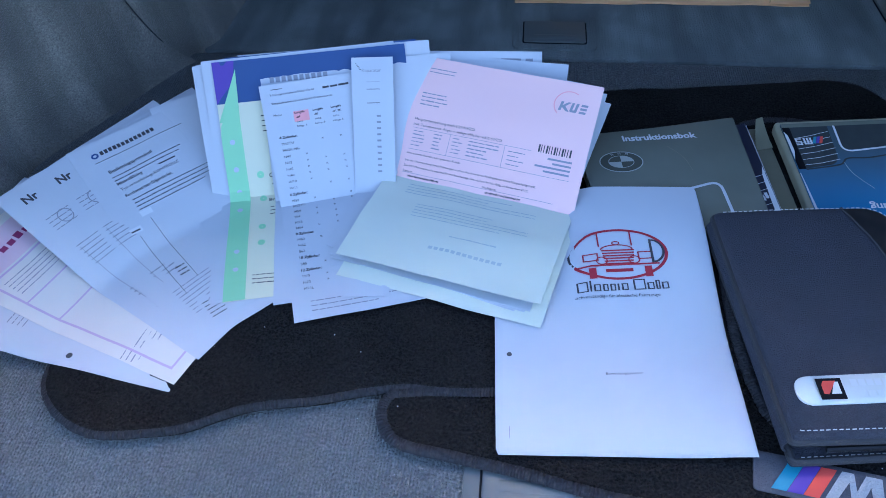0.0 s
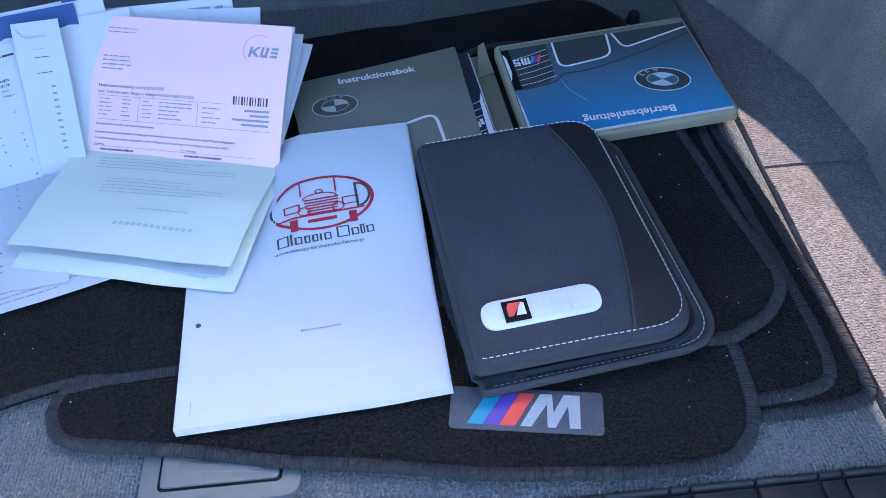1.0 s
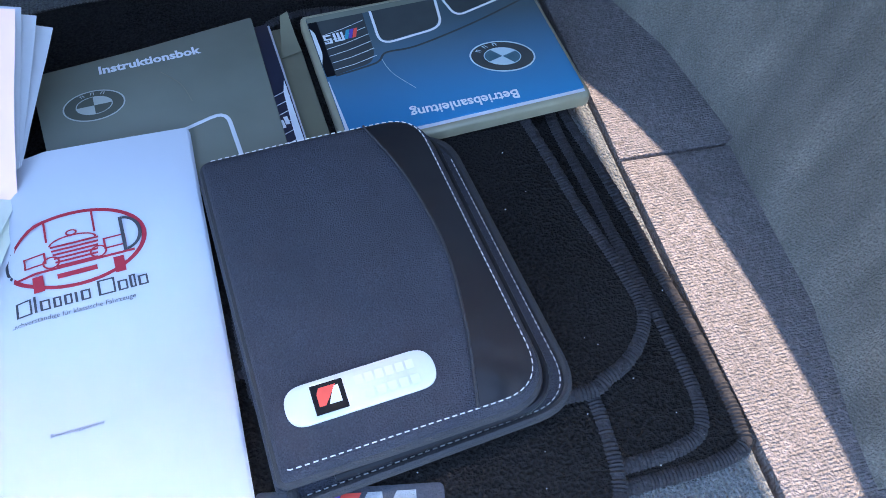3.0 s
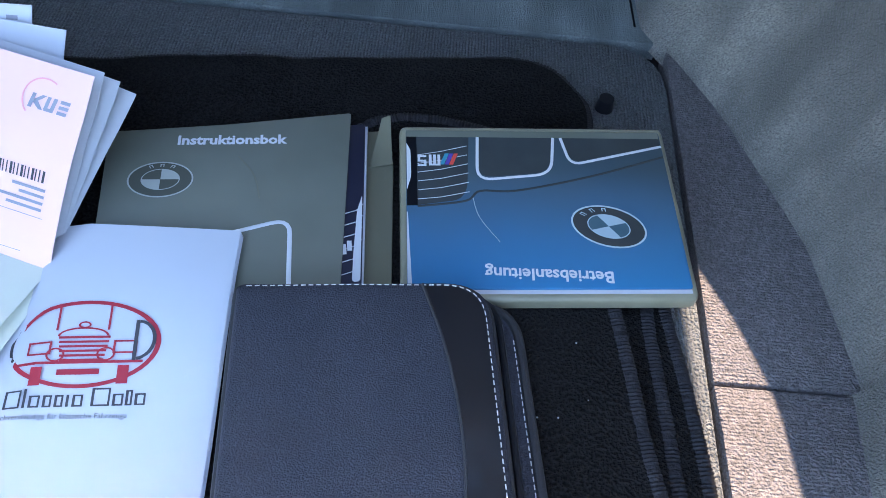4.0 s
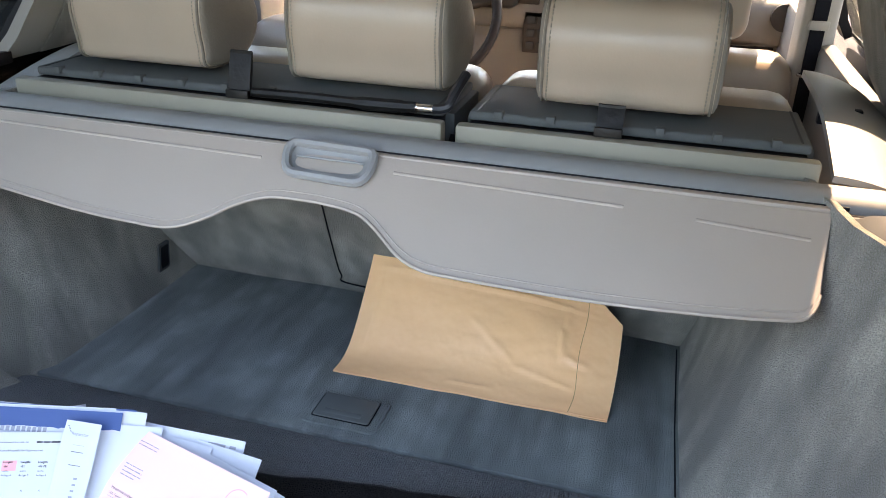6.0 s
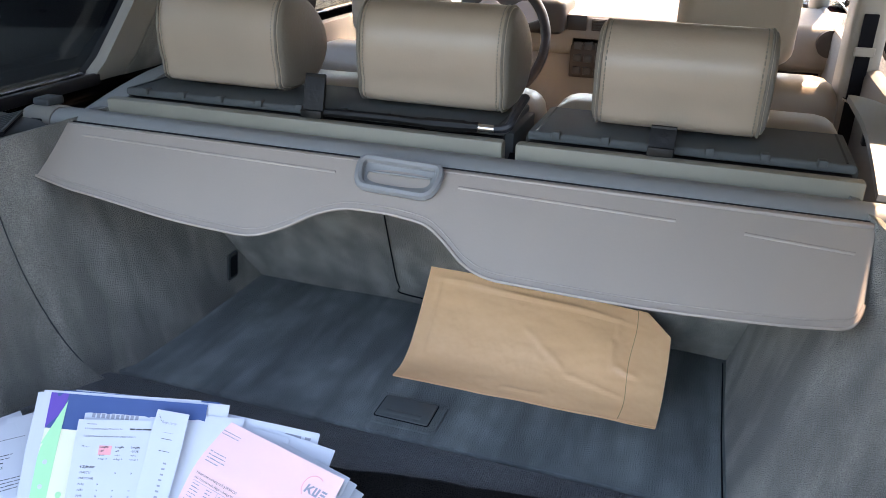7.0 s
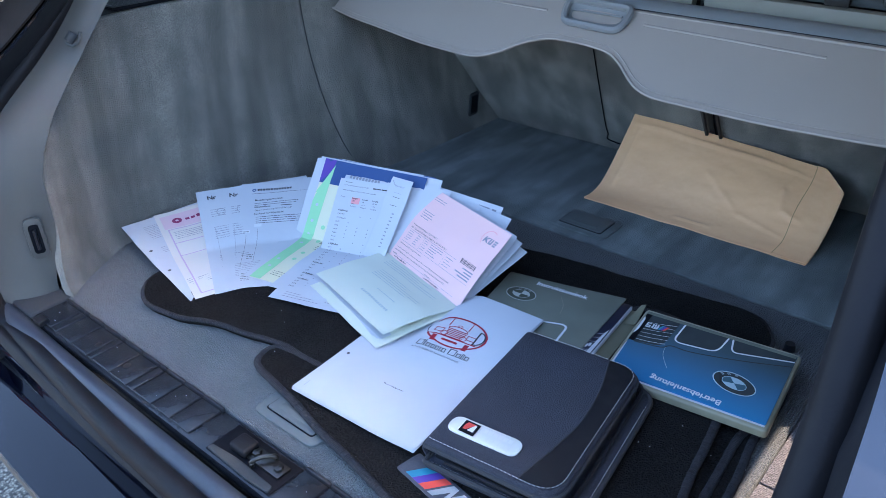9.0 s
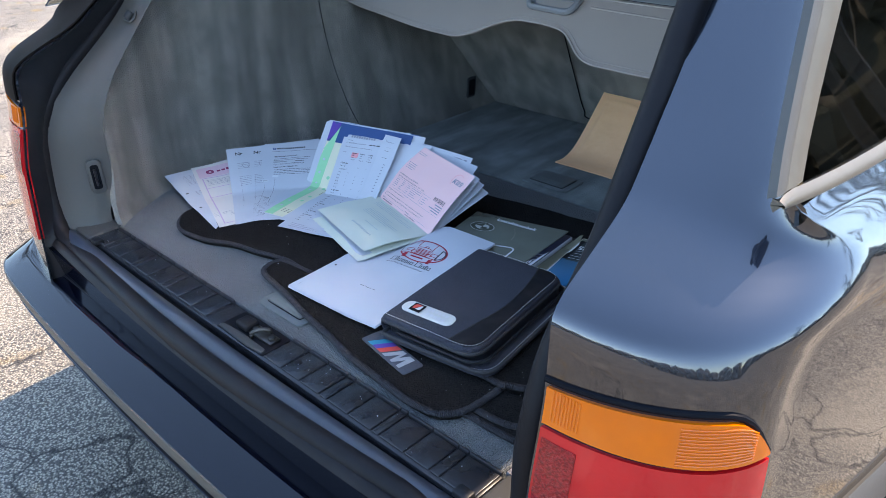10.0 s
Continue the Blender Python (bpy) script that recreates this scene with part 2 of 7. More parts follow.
def gradient_cover(name, top, bottom, axis="Y", lo=0.0, hi=1.0, rough=0.28):
    """A printed cover whose ink fades along its own height."""
    m = bpy.data.materials.new(name)
    m.use_nodes = True
    nt = m.node_tree
    b = nt.nodes["Principled BSDF"]
    tc, sep, mr = (nt.nodes.new("ShaderNode" + k) for k in ("TexCoord", "SeparateXYZ", "MapRange"))
    nz = nt.nodes.new("ShaderNodeTexNoise")
    nz.inputs["Scale"].default_value = 9
    add = nt.nodes.new("ShaderNodeMath")
    add.operation = "MULTIPLY_ADD"
    add.inputs[1].default_value = 0.03
    cr = nt.nodes.new("ShaderNodeValToRGB")
    cr.color_ramp.elements[0].color, cr.color_ramp.elements[1].color = (*bottom, 1), (*top, 1)
    mr.inputs[1].default_value, mr.inputs[2].default_value = lo, hi
    L = nt.links.new
    L(tc.outputs["Object"], sep.inputs[0])
    L(tc.outputs["Object"], nz.inputs["Vector"])
    L(nz.outputs["Fac"], add.inputs[0])
    L(sep.outputs[axis], add.inputs[2])
    L(add.outputs[0], mr.inputs[0])
    L(mr.outputs[0], cr.inputs[0])
    L(cr.outputs[0], b.inputs["Base Color"])
    b.inputs["Roughness"].default_value = rough
    wave = nt.nodes.new("ShaderNodeTexNoise")
    wave.inputs["Scale"].default_value, wave.inputs["Detail"].default_value = 14, 1.5
    bp = nt.nodes.new("ShaderNodeBump")
    bp.inputs["Strength"].default_value, bp.inputs["Distance"].default_value = 0.3, 0.005
    L(tc.outputs["Object"], wave.inputs["Vector"])
    L(wave.outputs["Fac"], bp.inputs["Height"])
    L(bp.outputs[0], b.inputs["Normal"])
    return m


def ground_material():
    """Old cracked asphalt: pale stones, dark seams, ochre stains."""
    m = bpy.data.materials.new("cracked_asphalt")
    m.use_nodes = True
    nt = m.node_tree
    b = nt.nodes["Principled BSDF"]
    b.inputs["Roughness"].default_value = 0.9
    L = nt.links.new
    tc = nt.nodes.new("ShaderNodeTexCoord")

    def tex(kind, scale, **kw):
        n = nt.nodes.new("ShaderNodeTex" + kind)
        n.inputs["Scale"].default_value = scale
        for k, v in kw.items():
            n.inputs[k].default_value = v
        L(tc.outputs["Object"], n.inputs["Vector"])
        return n

    def mix(fac, a, c, kind="MIX"):
        x = nt.nodes.new("ShaderNodeMix")
        x.data_type, x.blend_type = "RGBA", kind
        L(fac, x.inputs[0])
        for sock, v in ((x.inputs[6], a), (x.inputs[7], c)):
            if not isinstance(v, tuple):
                L(v, sock)
            else:
                sock.default_value = (*v, 1)
        return x.outputs[2]

    def rng(fac, lo, hi):
        r = nt.nodes.new("ShaderNodeMapRange")
        r.inputs[1].default_value, r.inputs[2].default_value = lo, hi
        L(fac, r.inputs[0])
        return r.outputs[0]

    grit = tex("Voronoi", 150)
    c = mix(rng(grit.outputs["Distance"], 0.1, 0.7), (0.50, 0.445, 0.35), (0.085, 0.078, 0.068))
    c = mix(rng(tex("Noise", 160.0, Detail=2.0).outputs["Fac"], 0.5, 0.68), c, (0.055, 0.052, 0.05))
    c = mix(rng(tex("Noise", 1.6, Detail=6.0).outputs["Fac"], 0.50, 0.80), c, (0.37, 0.325, 0.25))
    c = mix(rng(tex("Noise", 4.0, Detail=5.0).outputs["Fac"], 0.59, 0.70), c, mix(rng(grit.outputs["Distance"], 0.1, 0.7), (0.42, 0.30, 0.13), (0.13, 0.09, 0.045)))
    warp = tex("Noise", 3.0, Detail=6.0)
    vadd = nt.nodes.new("ShaderNodeVectorMath")
    vadd.operation = "MULTIPLY_ADD"
    vadd.inputs[1].default_value = (0.7, 0.7, 0.7)
    L(warp.outputs["Color"], vadd.inputs[0])
    L(tc.outputs["Object"], vadd.inputs[2])
    for sc, wide, lo, hi in ((1.3, 0.012, 0.0, 0.01), (4.5, 0.02, 0.46, 0.52)):
        seams = nt.nodes.new("ShaderNodeTexVoronoi")
        seams.feature = "DISTANCE_TO_EDGE"
        seams.inputs["Scale"].default_value = sc
        L(vadd.outputs[0], seams.inputs["Vector"])
        keep = nt.nodes.new("ShaderNodeMath")
        keep.operation = "MULTIPLY"
        L(rng(seams.outputs["Distance"], wide, wide * 0.15), keep.inputs[0])
        L(rng(tex("Noise", 1.1, Detail=2.0).outputs["Fac"], lo, hi), keep.inputs[1])
        c = mix(keep.outputs[0], c, (0.035, 0.032, 0.03))
    L(c, b.inputs["Base Color"])
    bp = nt.nodes.new("ShaderNodeBump")
    bp.inputs["Strength"].default_value, bp.inputs["Distance"].default_value = 0.8, 0.006
    L(grit.outputs["Distance"], bp.inputs["Height"])
    L(bp.outputs[0], b.inputs["Normal"])
    return m


M["ground"] = ground_material()
M["bet_cover"] = gradient_cover("blue_cover", (0.060, 0.098, 0.120), (0.022, 0.175, 0.36), "Y", 0.025, 0.13, 0.16)


# ---------------------------------------------------------------- mesh helpers
def finish(bm, name, material, smooth=40):
    bmesh.ops.recalc_face_normals(bm, faces=bm.faces)
    me = bpy.data.meshes.new(name)
    bm.to_mesh(me)
    bm.free()
    if smooth:
        me.polygons.foreach_set("use_smooth", [True] * len(me.polygons))
        me.set_sharp_from_angle(angle=radians(smooth))
    me.materials.append(material)
    return me


def part(name, bm, material, parent, label="", smooth=40):
    """Links a bmesh as one mesh object under a thing or a part."""
    ob = new(name, finish(bm, name, material, smooth))
    ob.parent = parent
    if parent is not None:
        ob.matrix_parent_inverse = Matrix.Identity(4)
    if label:
        ob["label"] = label
    return ob


def thing(name, label, category, group="", kind="", at=Matrix.Identity(4)):
    ob = new(name)
    ob.empty_display_size = 0.05
    ob.matrix_world = at
    return tagged(ob, label, category, group, kind)


def solid(name, bm, material, label="", category="", kind="", smooth=40, group=""):
    return tagged(part(name, bm, material, None, "", smooth), label, category, group, kind)


def box(x0, x1, y0, y1, z0, z1, bevel=0.0, seg=2, bm=None):
    own = bmesh.new()
    bmesh.ops.create_cube(own, size=1)
    for v in own.verts:
        v.co = Vector((x0 + (v.co.x + 0.5) * (x1 - x0), y0 + (v.co.y + 0.5) * (y1 - y0), z0 + (v.co.z + 0.5) * (z1 - z0)))
    if bevel:
        bmesh.ops.bevel(own, geom=own.edges[:], offset=bevel, segments=seg, profile=0.5, affect="EDGES")
    return own if bm is None else join(bm, own)


def join(bm, other):
    me = bpy.data.meshes.new("tmp")
    other.to_mesh(me)
    other.free()
    bm.from_mesh(me)
    bpy.data.meshes.remove(me)
    return bm


def moved(bm, m):
    bmesh.ops.transform(bm, matrix=m, verts=bm.verts[:])
    return bm


def rounded(pts, r, seg=5):
    """A polygon with its corners rounded; r is one radius or one for each corner."""
    out, n = [], len(pts)
    for i, p in enumerate(pts):
        ri = r[i] if isinstance(r, (list, tuple)) else r
        p = Vector(p).to_2d()
        a, b = Vector(pts[i - 1]).to_2d() - p, Vector(pts[(i + 1) % n]).to_2d() - p
        if ri <= 0:
            out.append(p)
            continue
        ri = min(ri, a.length * 0.49, b.length * 0.49)
        s, e = p + a.normalized() * ri, p + b.normalized() * ri
        for k in range(seg + 1):
            t = k / seg
            out.append(s * (1 - t) ** 2 + p * 2 * t * (1 - t) + e * t * t)
    return out


def curve_points(pts, n, closed=False):
    """A smooth line through the points (Catmull-Rom), n steps to a span."""
    P = [Vector(p) for p in pts]
    out, m = [], len(P)
    for i in range(m if closed else m - 1):
        if closed:
            p0, p1, p2, p3 = P[i - 1], P[i], P[(i + 1) % m], P[(i + 2) % m]
        else:
            p0, p1, p2, p3 = P[max(i - 1, 0)], P[i], P[i + 1], P[min(i + 2, m - 1)]
        for k in range(n):
            t = k / n
            out.append(0.5 * (2 * p1 + (p2 - p0) * t + (2 * p0 - 5 * p1 + 4 * p2 - p3) * t * t + (3 * p1 - p0 - 3 * p2 + p3) * t ** 3))
    if not closed:
        out.append(P[-1])
    return out


def prism(pts, z0, z1, bevel=0.0, seg=2):
    bm = bmesh.new()
    f = bm.faces.new([bm.verts.new((p[0], p[1], z0)) for p in pts])
    r = bmesh.ops.extrude_face_region(bm, geom=[f])
    top = [v for v in r["geom"] if isinstance(v, bmesh.types.BMVert)]
    for v in top:
        v.co.z = z1
    if bevel:
        tops = set(top)
        bmesh.ops.bevel(bm, geom=[e for e in bm.edges if e.verts[0] in tops and e.verts[1] in tops], offset=bevel, segments=seg, profile=0.5, affect="EDGES")
    return bm


def tube(pts, r, seg=8, closed=False, flat=1.0, up=(0, 0, 1), bm=None):
    """A round (or flattened) bar along a line; r is one radius or one for each point."""
    bm = bm or bmesh.new()
    pts = [Vector(p) for p in pts]
    n, rings = len(pts), []
    for i, p in enumerate(pts):
        a = pts[i - 1] if (i or closed) else p
        b = pts[(i + 1) % n] if (i < n - 1 or closed) else p
        d = (b - a).normalized()
        side = d.cross(Vector(up))
        side = side.normalized() if side.length > 1e-4 else d.orthogonal().normalized()
        u = side.cross(d).normalized()
        ri = r[i] if isinstance(r, (list, tuple)) else r
        rings.append([bm.verts.new(p + (side * math.cos(2 * math.pi * k / seg) + u * (math.sin(2 * math.pi * k / seg) * flat)) * ri) for k in range(seg)])
    for i in range(n if closed else n - 1):
        A, B = rings[i], rings[(i + 1) % n]
        for k in range(seg):
            bm.faces.new((A[k], A[(k + 1) % seg], B[(k + 1) % seg], B[k]))
    if not closed:
        bm.faces.new(rings[0][::-1])
        bm.faces.new(rings[-1])
    return bm


def surface(f, nu, nv, thick=0.0, bm=None):
    """A sheet from f(u, v), with a thickness below it."""
    bm = bm or bmesh.new()
    P = [[Vector(f(i / nu, j / nv)) for j in range(nv + 1)] for i in range(nu + 1)]
    top = [[bm.verts.new(p) for p in row] for row in P]
    for i in range(nu):
        for j in range(nv):
            bm.faces.new((top[i][j], top[i + 1][j], top[i + 1][j + 1], top[i][j + 1]))
    if thick:
        low = []
        for i in range(nu + 1):
            row = []
            for j in range(nv + 1):
                du = P[min(i + 1, nu)][j] - P[max(i - 1, 0)][j]
                dv = P[i][min(j + 1, nv)] - P[i][max(j - 1, 0)]
                row.append(bm.verts.new(P[i][j] - du.cross(dv).normalized() * thick))
            low.append(row)
        for i in range(nu):
            for j in range(nv):
                bm.faces.new((low[i][j], low[i][j + 1], low[i + 1][j + 1], low[i + 1][j]))
        for i in range(nu):
            bm.faces.new((top[i][0], low[i][0], low[i + 1][0], top[i + 1][0]))
            bm.faces.new((top[i][nv], top[i + 1][nv], low[i + 1][nv], low[i][nv]))
        for j in range(nv):
            bm.faces.new((top[0][j], top[0][j + 1], low[0][j + 1], low[0][j]))
            bm.faces.new((top[nu][j], low[nu][j], low[nu][j + 1], top[nu][j + 1]))
    return bm


def lerp_table(rows, x):
    """Values read from rows (x, a, b, ...) in rising x."""
    if x <= rows[0][0]:
        return rows[0][1:]
    for p, q in zip(rows, rows[1:]):
        if x <= q[0]:
            t = (x - p[0]) / (q[0] - p[0])
            return tuple(a + (b - a) * t for a, b in zip(p[1:], q[1:]))
    return rows[-1][1:]


def lettering(body, size, bold=0.0, align="LEFT", shear=0.0):
    """A line of writing as a flat bmesh with its base line on y = 0."""
    cu = bpy.data.curves.new("letters", "FONT")
    cu.body, cu.size, cu.align_x, cu.offset, cu.shear, cu.resolution_u = body, size, align, bold, shear, 2
    ob = new("letters", cu)
    bpy.context.view_layer.update()
    me = bpy.data.meshes.new_from_object(ob.evaluated_get(bpy.context.evaluated_depsgraph_get()))
    bpy.data.objects.remove(ob)
    bm = bmesh.new()
    bm.from_mesh(me)
    bpy.data.meshes.remove(me)
    return bm


def flat_shape(pts):
    bm = bmesh.new()
    bm.faces.new([bm.verts.new((p[0], p[1], 0)) for p in pts])
    return bm


def bars(rects, step=0.012):
    """Flat bars (x, y, width, height), cut across so that they can bend with the paper."""
    bm = bmesh.new()
    for x, y, w, h in rects:
        n, k = max(1, int(abs(w) / step)), max(1, int(abs(h) / step))
        g = [[bm.verts.new((x + w * i / n, y + h * j / k, 0)) for j in range(k + 1)] for i in range(n + 1)]
        for i in range(n):
            for j in range(k):
                bm.faces.new((g[i][j], g[i + 1][j], g[i + 1][j + 1], g[i][j + 1]))
    return bm


def ring(cx, cy, rx, ry, w, n=48, a0=0.0, a1=360.0):
    bm = bmesh.new()
    full = abs(a1 - a0) >= 360
    P = [(math.cos(radians(a0 + (a1 - a0) * k / n)), math.sin(radians(a0 + (a1 - a0) * k / n))) for k in range(n if full else n + 1)]
    o = [bm.verts.new((cx + c * rx, cy + s * ry, 0)) for c, s in P]
    i = [bm.verts.new((cx + c * (rx - w), cy + s * (ry - w), 0)) for c, s in P]
    for k in range(len(P) if full else len(P) - 1):
        q = (k + 1) % len(P)
        bm.faces.new((o[k], o[q], i[q], i[k]))
    return bm


def laid(bm, at):
    """Bends a flat bmesh by at(x, y) -> place."""
    for v in bm.verts:
        v.co = Vector(at(v.co.x, v.co.y))
    return bm


# ---------------------------------------------------------------- ground
bm = bmesh.new()
bmesh.ops.create_grid(bm, x_segments=2, y_segments=2, size=400)
solid("ground", bm, M["ground"], "old cracked asphalt with ochre stains", "ground", "structure")

FZ = 0.60                         # the load floor's height

# ---------------------------------------------------------------- load floor
LEFT_BASE = [(-0.16, -0.49, -0.53), (-0.10, -0.54, -0.545), (0.0, -0.60, -0.575), (0.12, -0.615, -0.594), (0.28, -0.60, -0.575),
             (0.42, -0.525, -0.552), (0.49, -0.485, -0.548), (0.56, -0.432, -0.545), (0.70, -0.42, -0.54), (0.95, -0.415, -0.50)]
RIGHT_BASE = [(-0.16, 0.60, 0.645), (-0.10, 0.61, 0.655), (0.0, 0.635, 0.675), (0.17, 0.645, 0.687), (0.30, 0.63, 0.687),
              (0.44, 0.58, 0.68), (0.50, 0.55, 0.66), (0.56, 0.515, 0.63), (0.70, 0.511, 0.60), (0.95, 0.509, 0.56)]


def left_edge(y):
    return lerp_table(LEFT_BASE, y)[0]


def right_edge(y):
    return lerp_table(RIGHT_BASE, y)[0]


ys = [-0.147 + 0.677 * k / 24 for k in range(25)]
rear_panel = [(left_edge(y) - 0.03, y) for y in ys[:22]] + [(-0.50, 0.50), (-0.46, 0.528)]
rear_panel += rounded([(-0.40, 0.530), (0.538, 0.530), (0.530, -0.147)], [0, 0.06, 0])
bm = prism(rear_panel[::-1], FZ - 0.02, FZ, 0.003)
solid("floor_rear", bm, M["carpet"], "grey ribbed carpet on the rear load floor panel", "floor", "structure")
bm = prism([(-0.50, 0.537), (0.535, 0.537), (0.530, 0.95), (-0.50, 0.95)], FZ - 0.02, FZ, 0.003)
solid("floor_front", bm, M["velour_floor"], "brushed dark grey velour floor panel", "floor", "structure")
bm = box(-0.75, 0.80, -0.147, 1.0, FZ - 0.04, FZ - 0.021)
solid("floor_under", bm, M["black"], "black board under the load floor", "floor", "structure")
# carpet strip along the side wall, in two lengths with a seam
for y0, y1, nm in ((-0.147, 0.1645, "floor_strip_1"), (0.1665, 0.529, "floor_strip_2")):
    rows = [y0 + (y1 - y0) * k / 8 for k in range(9)]
    pts = [(0.535 + 0.01 * max(0.0, y), y) for y in rows] + [(right_edge(y) + 0.03, y) for y in rows[::-1]]
    solid(nm, prism(pts[::-1], FZ - 0.02, FZ + 0.004, 0.003), M["strip"], "grey ribbed carpet strip beside the load floor", "floor", "structure")


# dark joint where the front floor panel meets the wheel arch trim
line = [(lerp_table(RIGHT_BASE, y)[0] - 0.0015, y, FZ + 0.0006) for y in [0.56 + 0.036 * k for k in range(11)]]
solid("floor_joint", tube(line, 0.0012, 6), M["grille"], "dark joint beside the floor panel", "trim", "structure")

# ---------------------------------------------------------------- side walls of the load bay
def rear_line(z):
    """Where the carpeted wall ends and the pillar trim begins."""
    return lerp_table([(0.58, -0.142), (0.62, -0.138), (0.704, -0.115), (0.79, -0.112), (0.832, -0.097), (0.881, -0.069), (0.94, -0.015), (1.012, 0.055)], z)[0]


def bay_wall(name, table, side, y0, y1, label, front=False):
    def f(u, v):
        z = FZ - 0.01 + v * 0.41
        yr = rear_line(z) if y0 is None else y0(z)
        y = yr + (y1(z) - yr) * u
        b, t = lerp_table(table, y)
        s = min(1.0, max(0.0, (z - FZ) / 0.40))
        x = b + (t - b) * s ** 0.8
        fill = max(0.0, 1 - (z - FZ) / 0.05) ** 2 * (0.02 if side < 0 else 0.008) if not front else 0.0
        x -= side * fill
        x += side * 0.004 * noise.noise(Vector((y * 6, z * 6, 3.0 * side)))
        return Vector((x, y, z))
    bm = surface((lambda u, v: f(1 - u, v)) if side > 0 else f, 30, 16, 0.012)
    return solid(name, bm, M["velour"], label, "wall", "structure", smooth=60)


def left_seam(z):
    """The seam over the wheel arch sweeps forward towards the floor."""
    return 0.4535 + 0.055 * max(0.0, 1 - (z - FZ) / 0.34) ** 2


bay_wall("wall_left_rear", LEFT_BASE, -1, None, lambda z: left_seam(z) - 0.0012, "brushed grey velour side trim of the load bay")
bay_wall("wall_left_front", LEFT_BASE, -1, lambda z: left_seam(z) + 0.0012, lambda z: 0.95, "brushed grey velour wheel arch trim", True)
bay_wall("wall_right_rear", RIGHT_BASE, 1, None, lambda z: 0.1662, "brushed grey velour side trim of the load bay")
bay_wall("wall_right_front", RIGHT_BASE, 1, lambda z: 0.1666, lambda z: 0.95, "brushed grey velour wheel arch trim", True)

line = []
for z in [FZ + 0.004 + 0.0198 * k for k in range(21)]:
    b, t = lerp_table(LEFT_BASE, left_seam(z))
    line.append((b + (t - b) * min(1.0, max(0.0, (z - FZ) / 0.40)) ** 0.8 + 0.0002, left_seam(z), z))
solid("wall_left_seam", tube(line, 0.0010, 6), M["plastic_dark"], "thin dark seam in the velour trim", "trim", "structure")


def pillar_trim(name, side):
    """Grey plastic trim between the carpeted wall and the door seal."""
    inner = [(0.575, -0.146, 0.523), (0.62, -0.143, 0.53), (0.704, -0.118, 0.533), (0.79, -0.115, 0.535), (0.832, -0.10, 0.537), (0.881, -0.072, 0.54),
             (0.94, -0.018, 0.545), (1.012, 0.05, 0.55), (1.10, 0.13, 0.55), (1.22, 0.23, 0.54), (1.36, 0.33, 0.52)]
    outer = [(0.575, -0.200, 0.540), (0.62, -0.200, 0.565), (0.704, -0.196, 0.58), (0.779, -0.190, 0.585), (0.853, -0.160, 0.588), (0.914, -0.092, 0.59),
             (0.994, 0.0, 0.59), (1.10, 0.085, 0.585), (1.22, 0.185, 0.57), (1.36, 0.29, 0.55)]
    outer = [(z, y - 0.020, x + 0.012) for z, y, x in outer]
    if side > 0:
        inner = [(z, y, x) for (z, y, _), x in zip(inner, (0.595, 0.604, 0.616, 0.622, 0.626, 0.631, 0.637, 0.644, 0.635, 0.62, 0.60))]
        outer = [(z, y, x + 0.046) for z, y, x in outer]
    off = 0.0

    def f(u, v):
        z = 0.575 + 0.785 * v
        (ya, xa), (yb, xb) = lerp_table(inner, z), lerp_table(outer, z)
        x = xa + (xb - xa) * u
        bulge = math.sin(math.pi * u) * (0.010 if side < 0 else 0.004)
        return Vector((side * (x - bulge) + off, ya + (yb - ya) * u, z))
    bm = surface(f if side > 0 else (lambda u, v: f(1 - u, v)), 8, 40, 0.006)
    ob = solid(name, bm, M["trim"], "smooth grey plastic pillar trim beside the tailgate opening", "wall", "structure", smooth=60)
    return ob


pillar_trim("wall_left_pillar", -1)
pillar_trim("wall_right_pillar", 1)

# tie-down eyes let into the pillar trims
for sx, ox in ((-1, 0.0), (1, 0.07)):
    t = thing("tie_down", "grey oval tie-down recess with a black eye in the pillar trim", "tie-down", "tie-downs")
    fr = prism(rounded([(-0.014, -0.036), (0.014, -0.036), (0.014, 0.036), (-0.014, 0.036)], 0.011, 4), 0, 0.006, 0.002)
    part("frame", fr, M["trim"], t)
    part("recess", prism(rounded([(-0.008, -0.026), (0.008, -0.026), (0.008, 0.026), (-0.008, 0.026)], 0.006, 4), 0.0061, 0.0066), M["grille"], t, "black hollow")
    part("eye", tube([(0, -0.018, 0.008), (0, 0.018, 0.008)], 0.003, 8), M["black"], t, "black bar")
    t.matrix_world = Matrix.Translation((sx * 0.538 + ox * 1.14, -0.150, 0.70)) @ Matrix(((0.35, 0, -sx * 0.94, 0), (-0.94 * -sx * -1, 0, 0.35 * -1, 0), (0, 1, 0, 0), (0, 0, 0, 1)))

# small outlet low on the wheel arch
t = thing("side_outlet", "black rectangular outlet in the velour wheel arch", "outlet")
part("frame", prism(rounded([(-0.016, -0.028), (0.016, -0.028), (0.016, 0.028), (-0.016, 0.028)], 0.005, 3), 0, 0.004, 0.001), M["plastic_dark"], t)
part("hollow", prism(rounded([(-0.011, -0.022), (0.011, -0.022), (0.011, 0.022), (-0.011, 0.022)], 0.004, 3), 0.0041, 0.0046), M["grille"], t, "black opening")
t.matrix_world = Matrix.Translation((-0.418, 0.835, 0.668)) @ Matrix(((0, 0.1, 1, 0), (1, 0, 0, 0), (0, 1, -0.1, 0), (0, 0, 0, 1)))


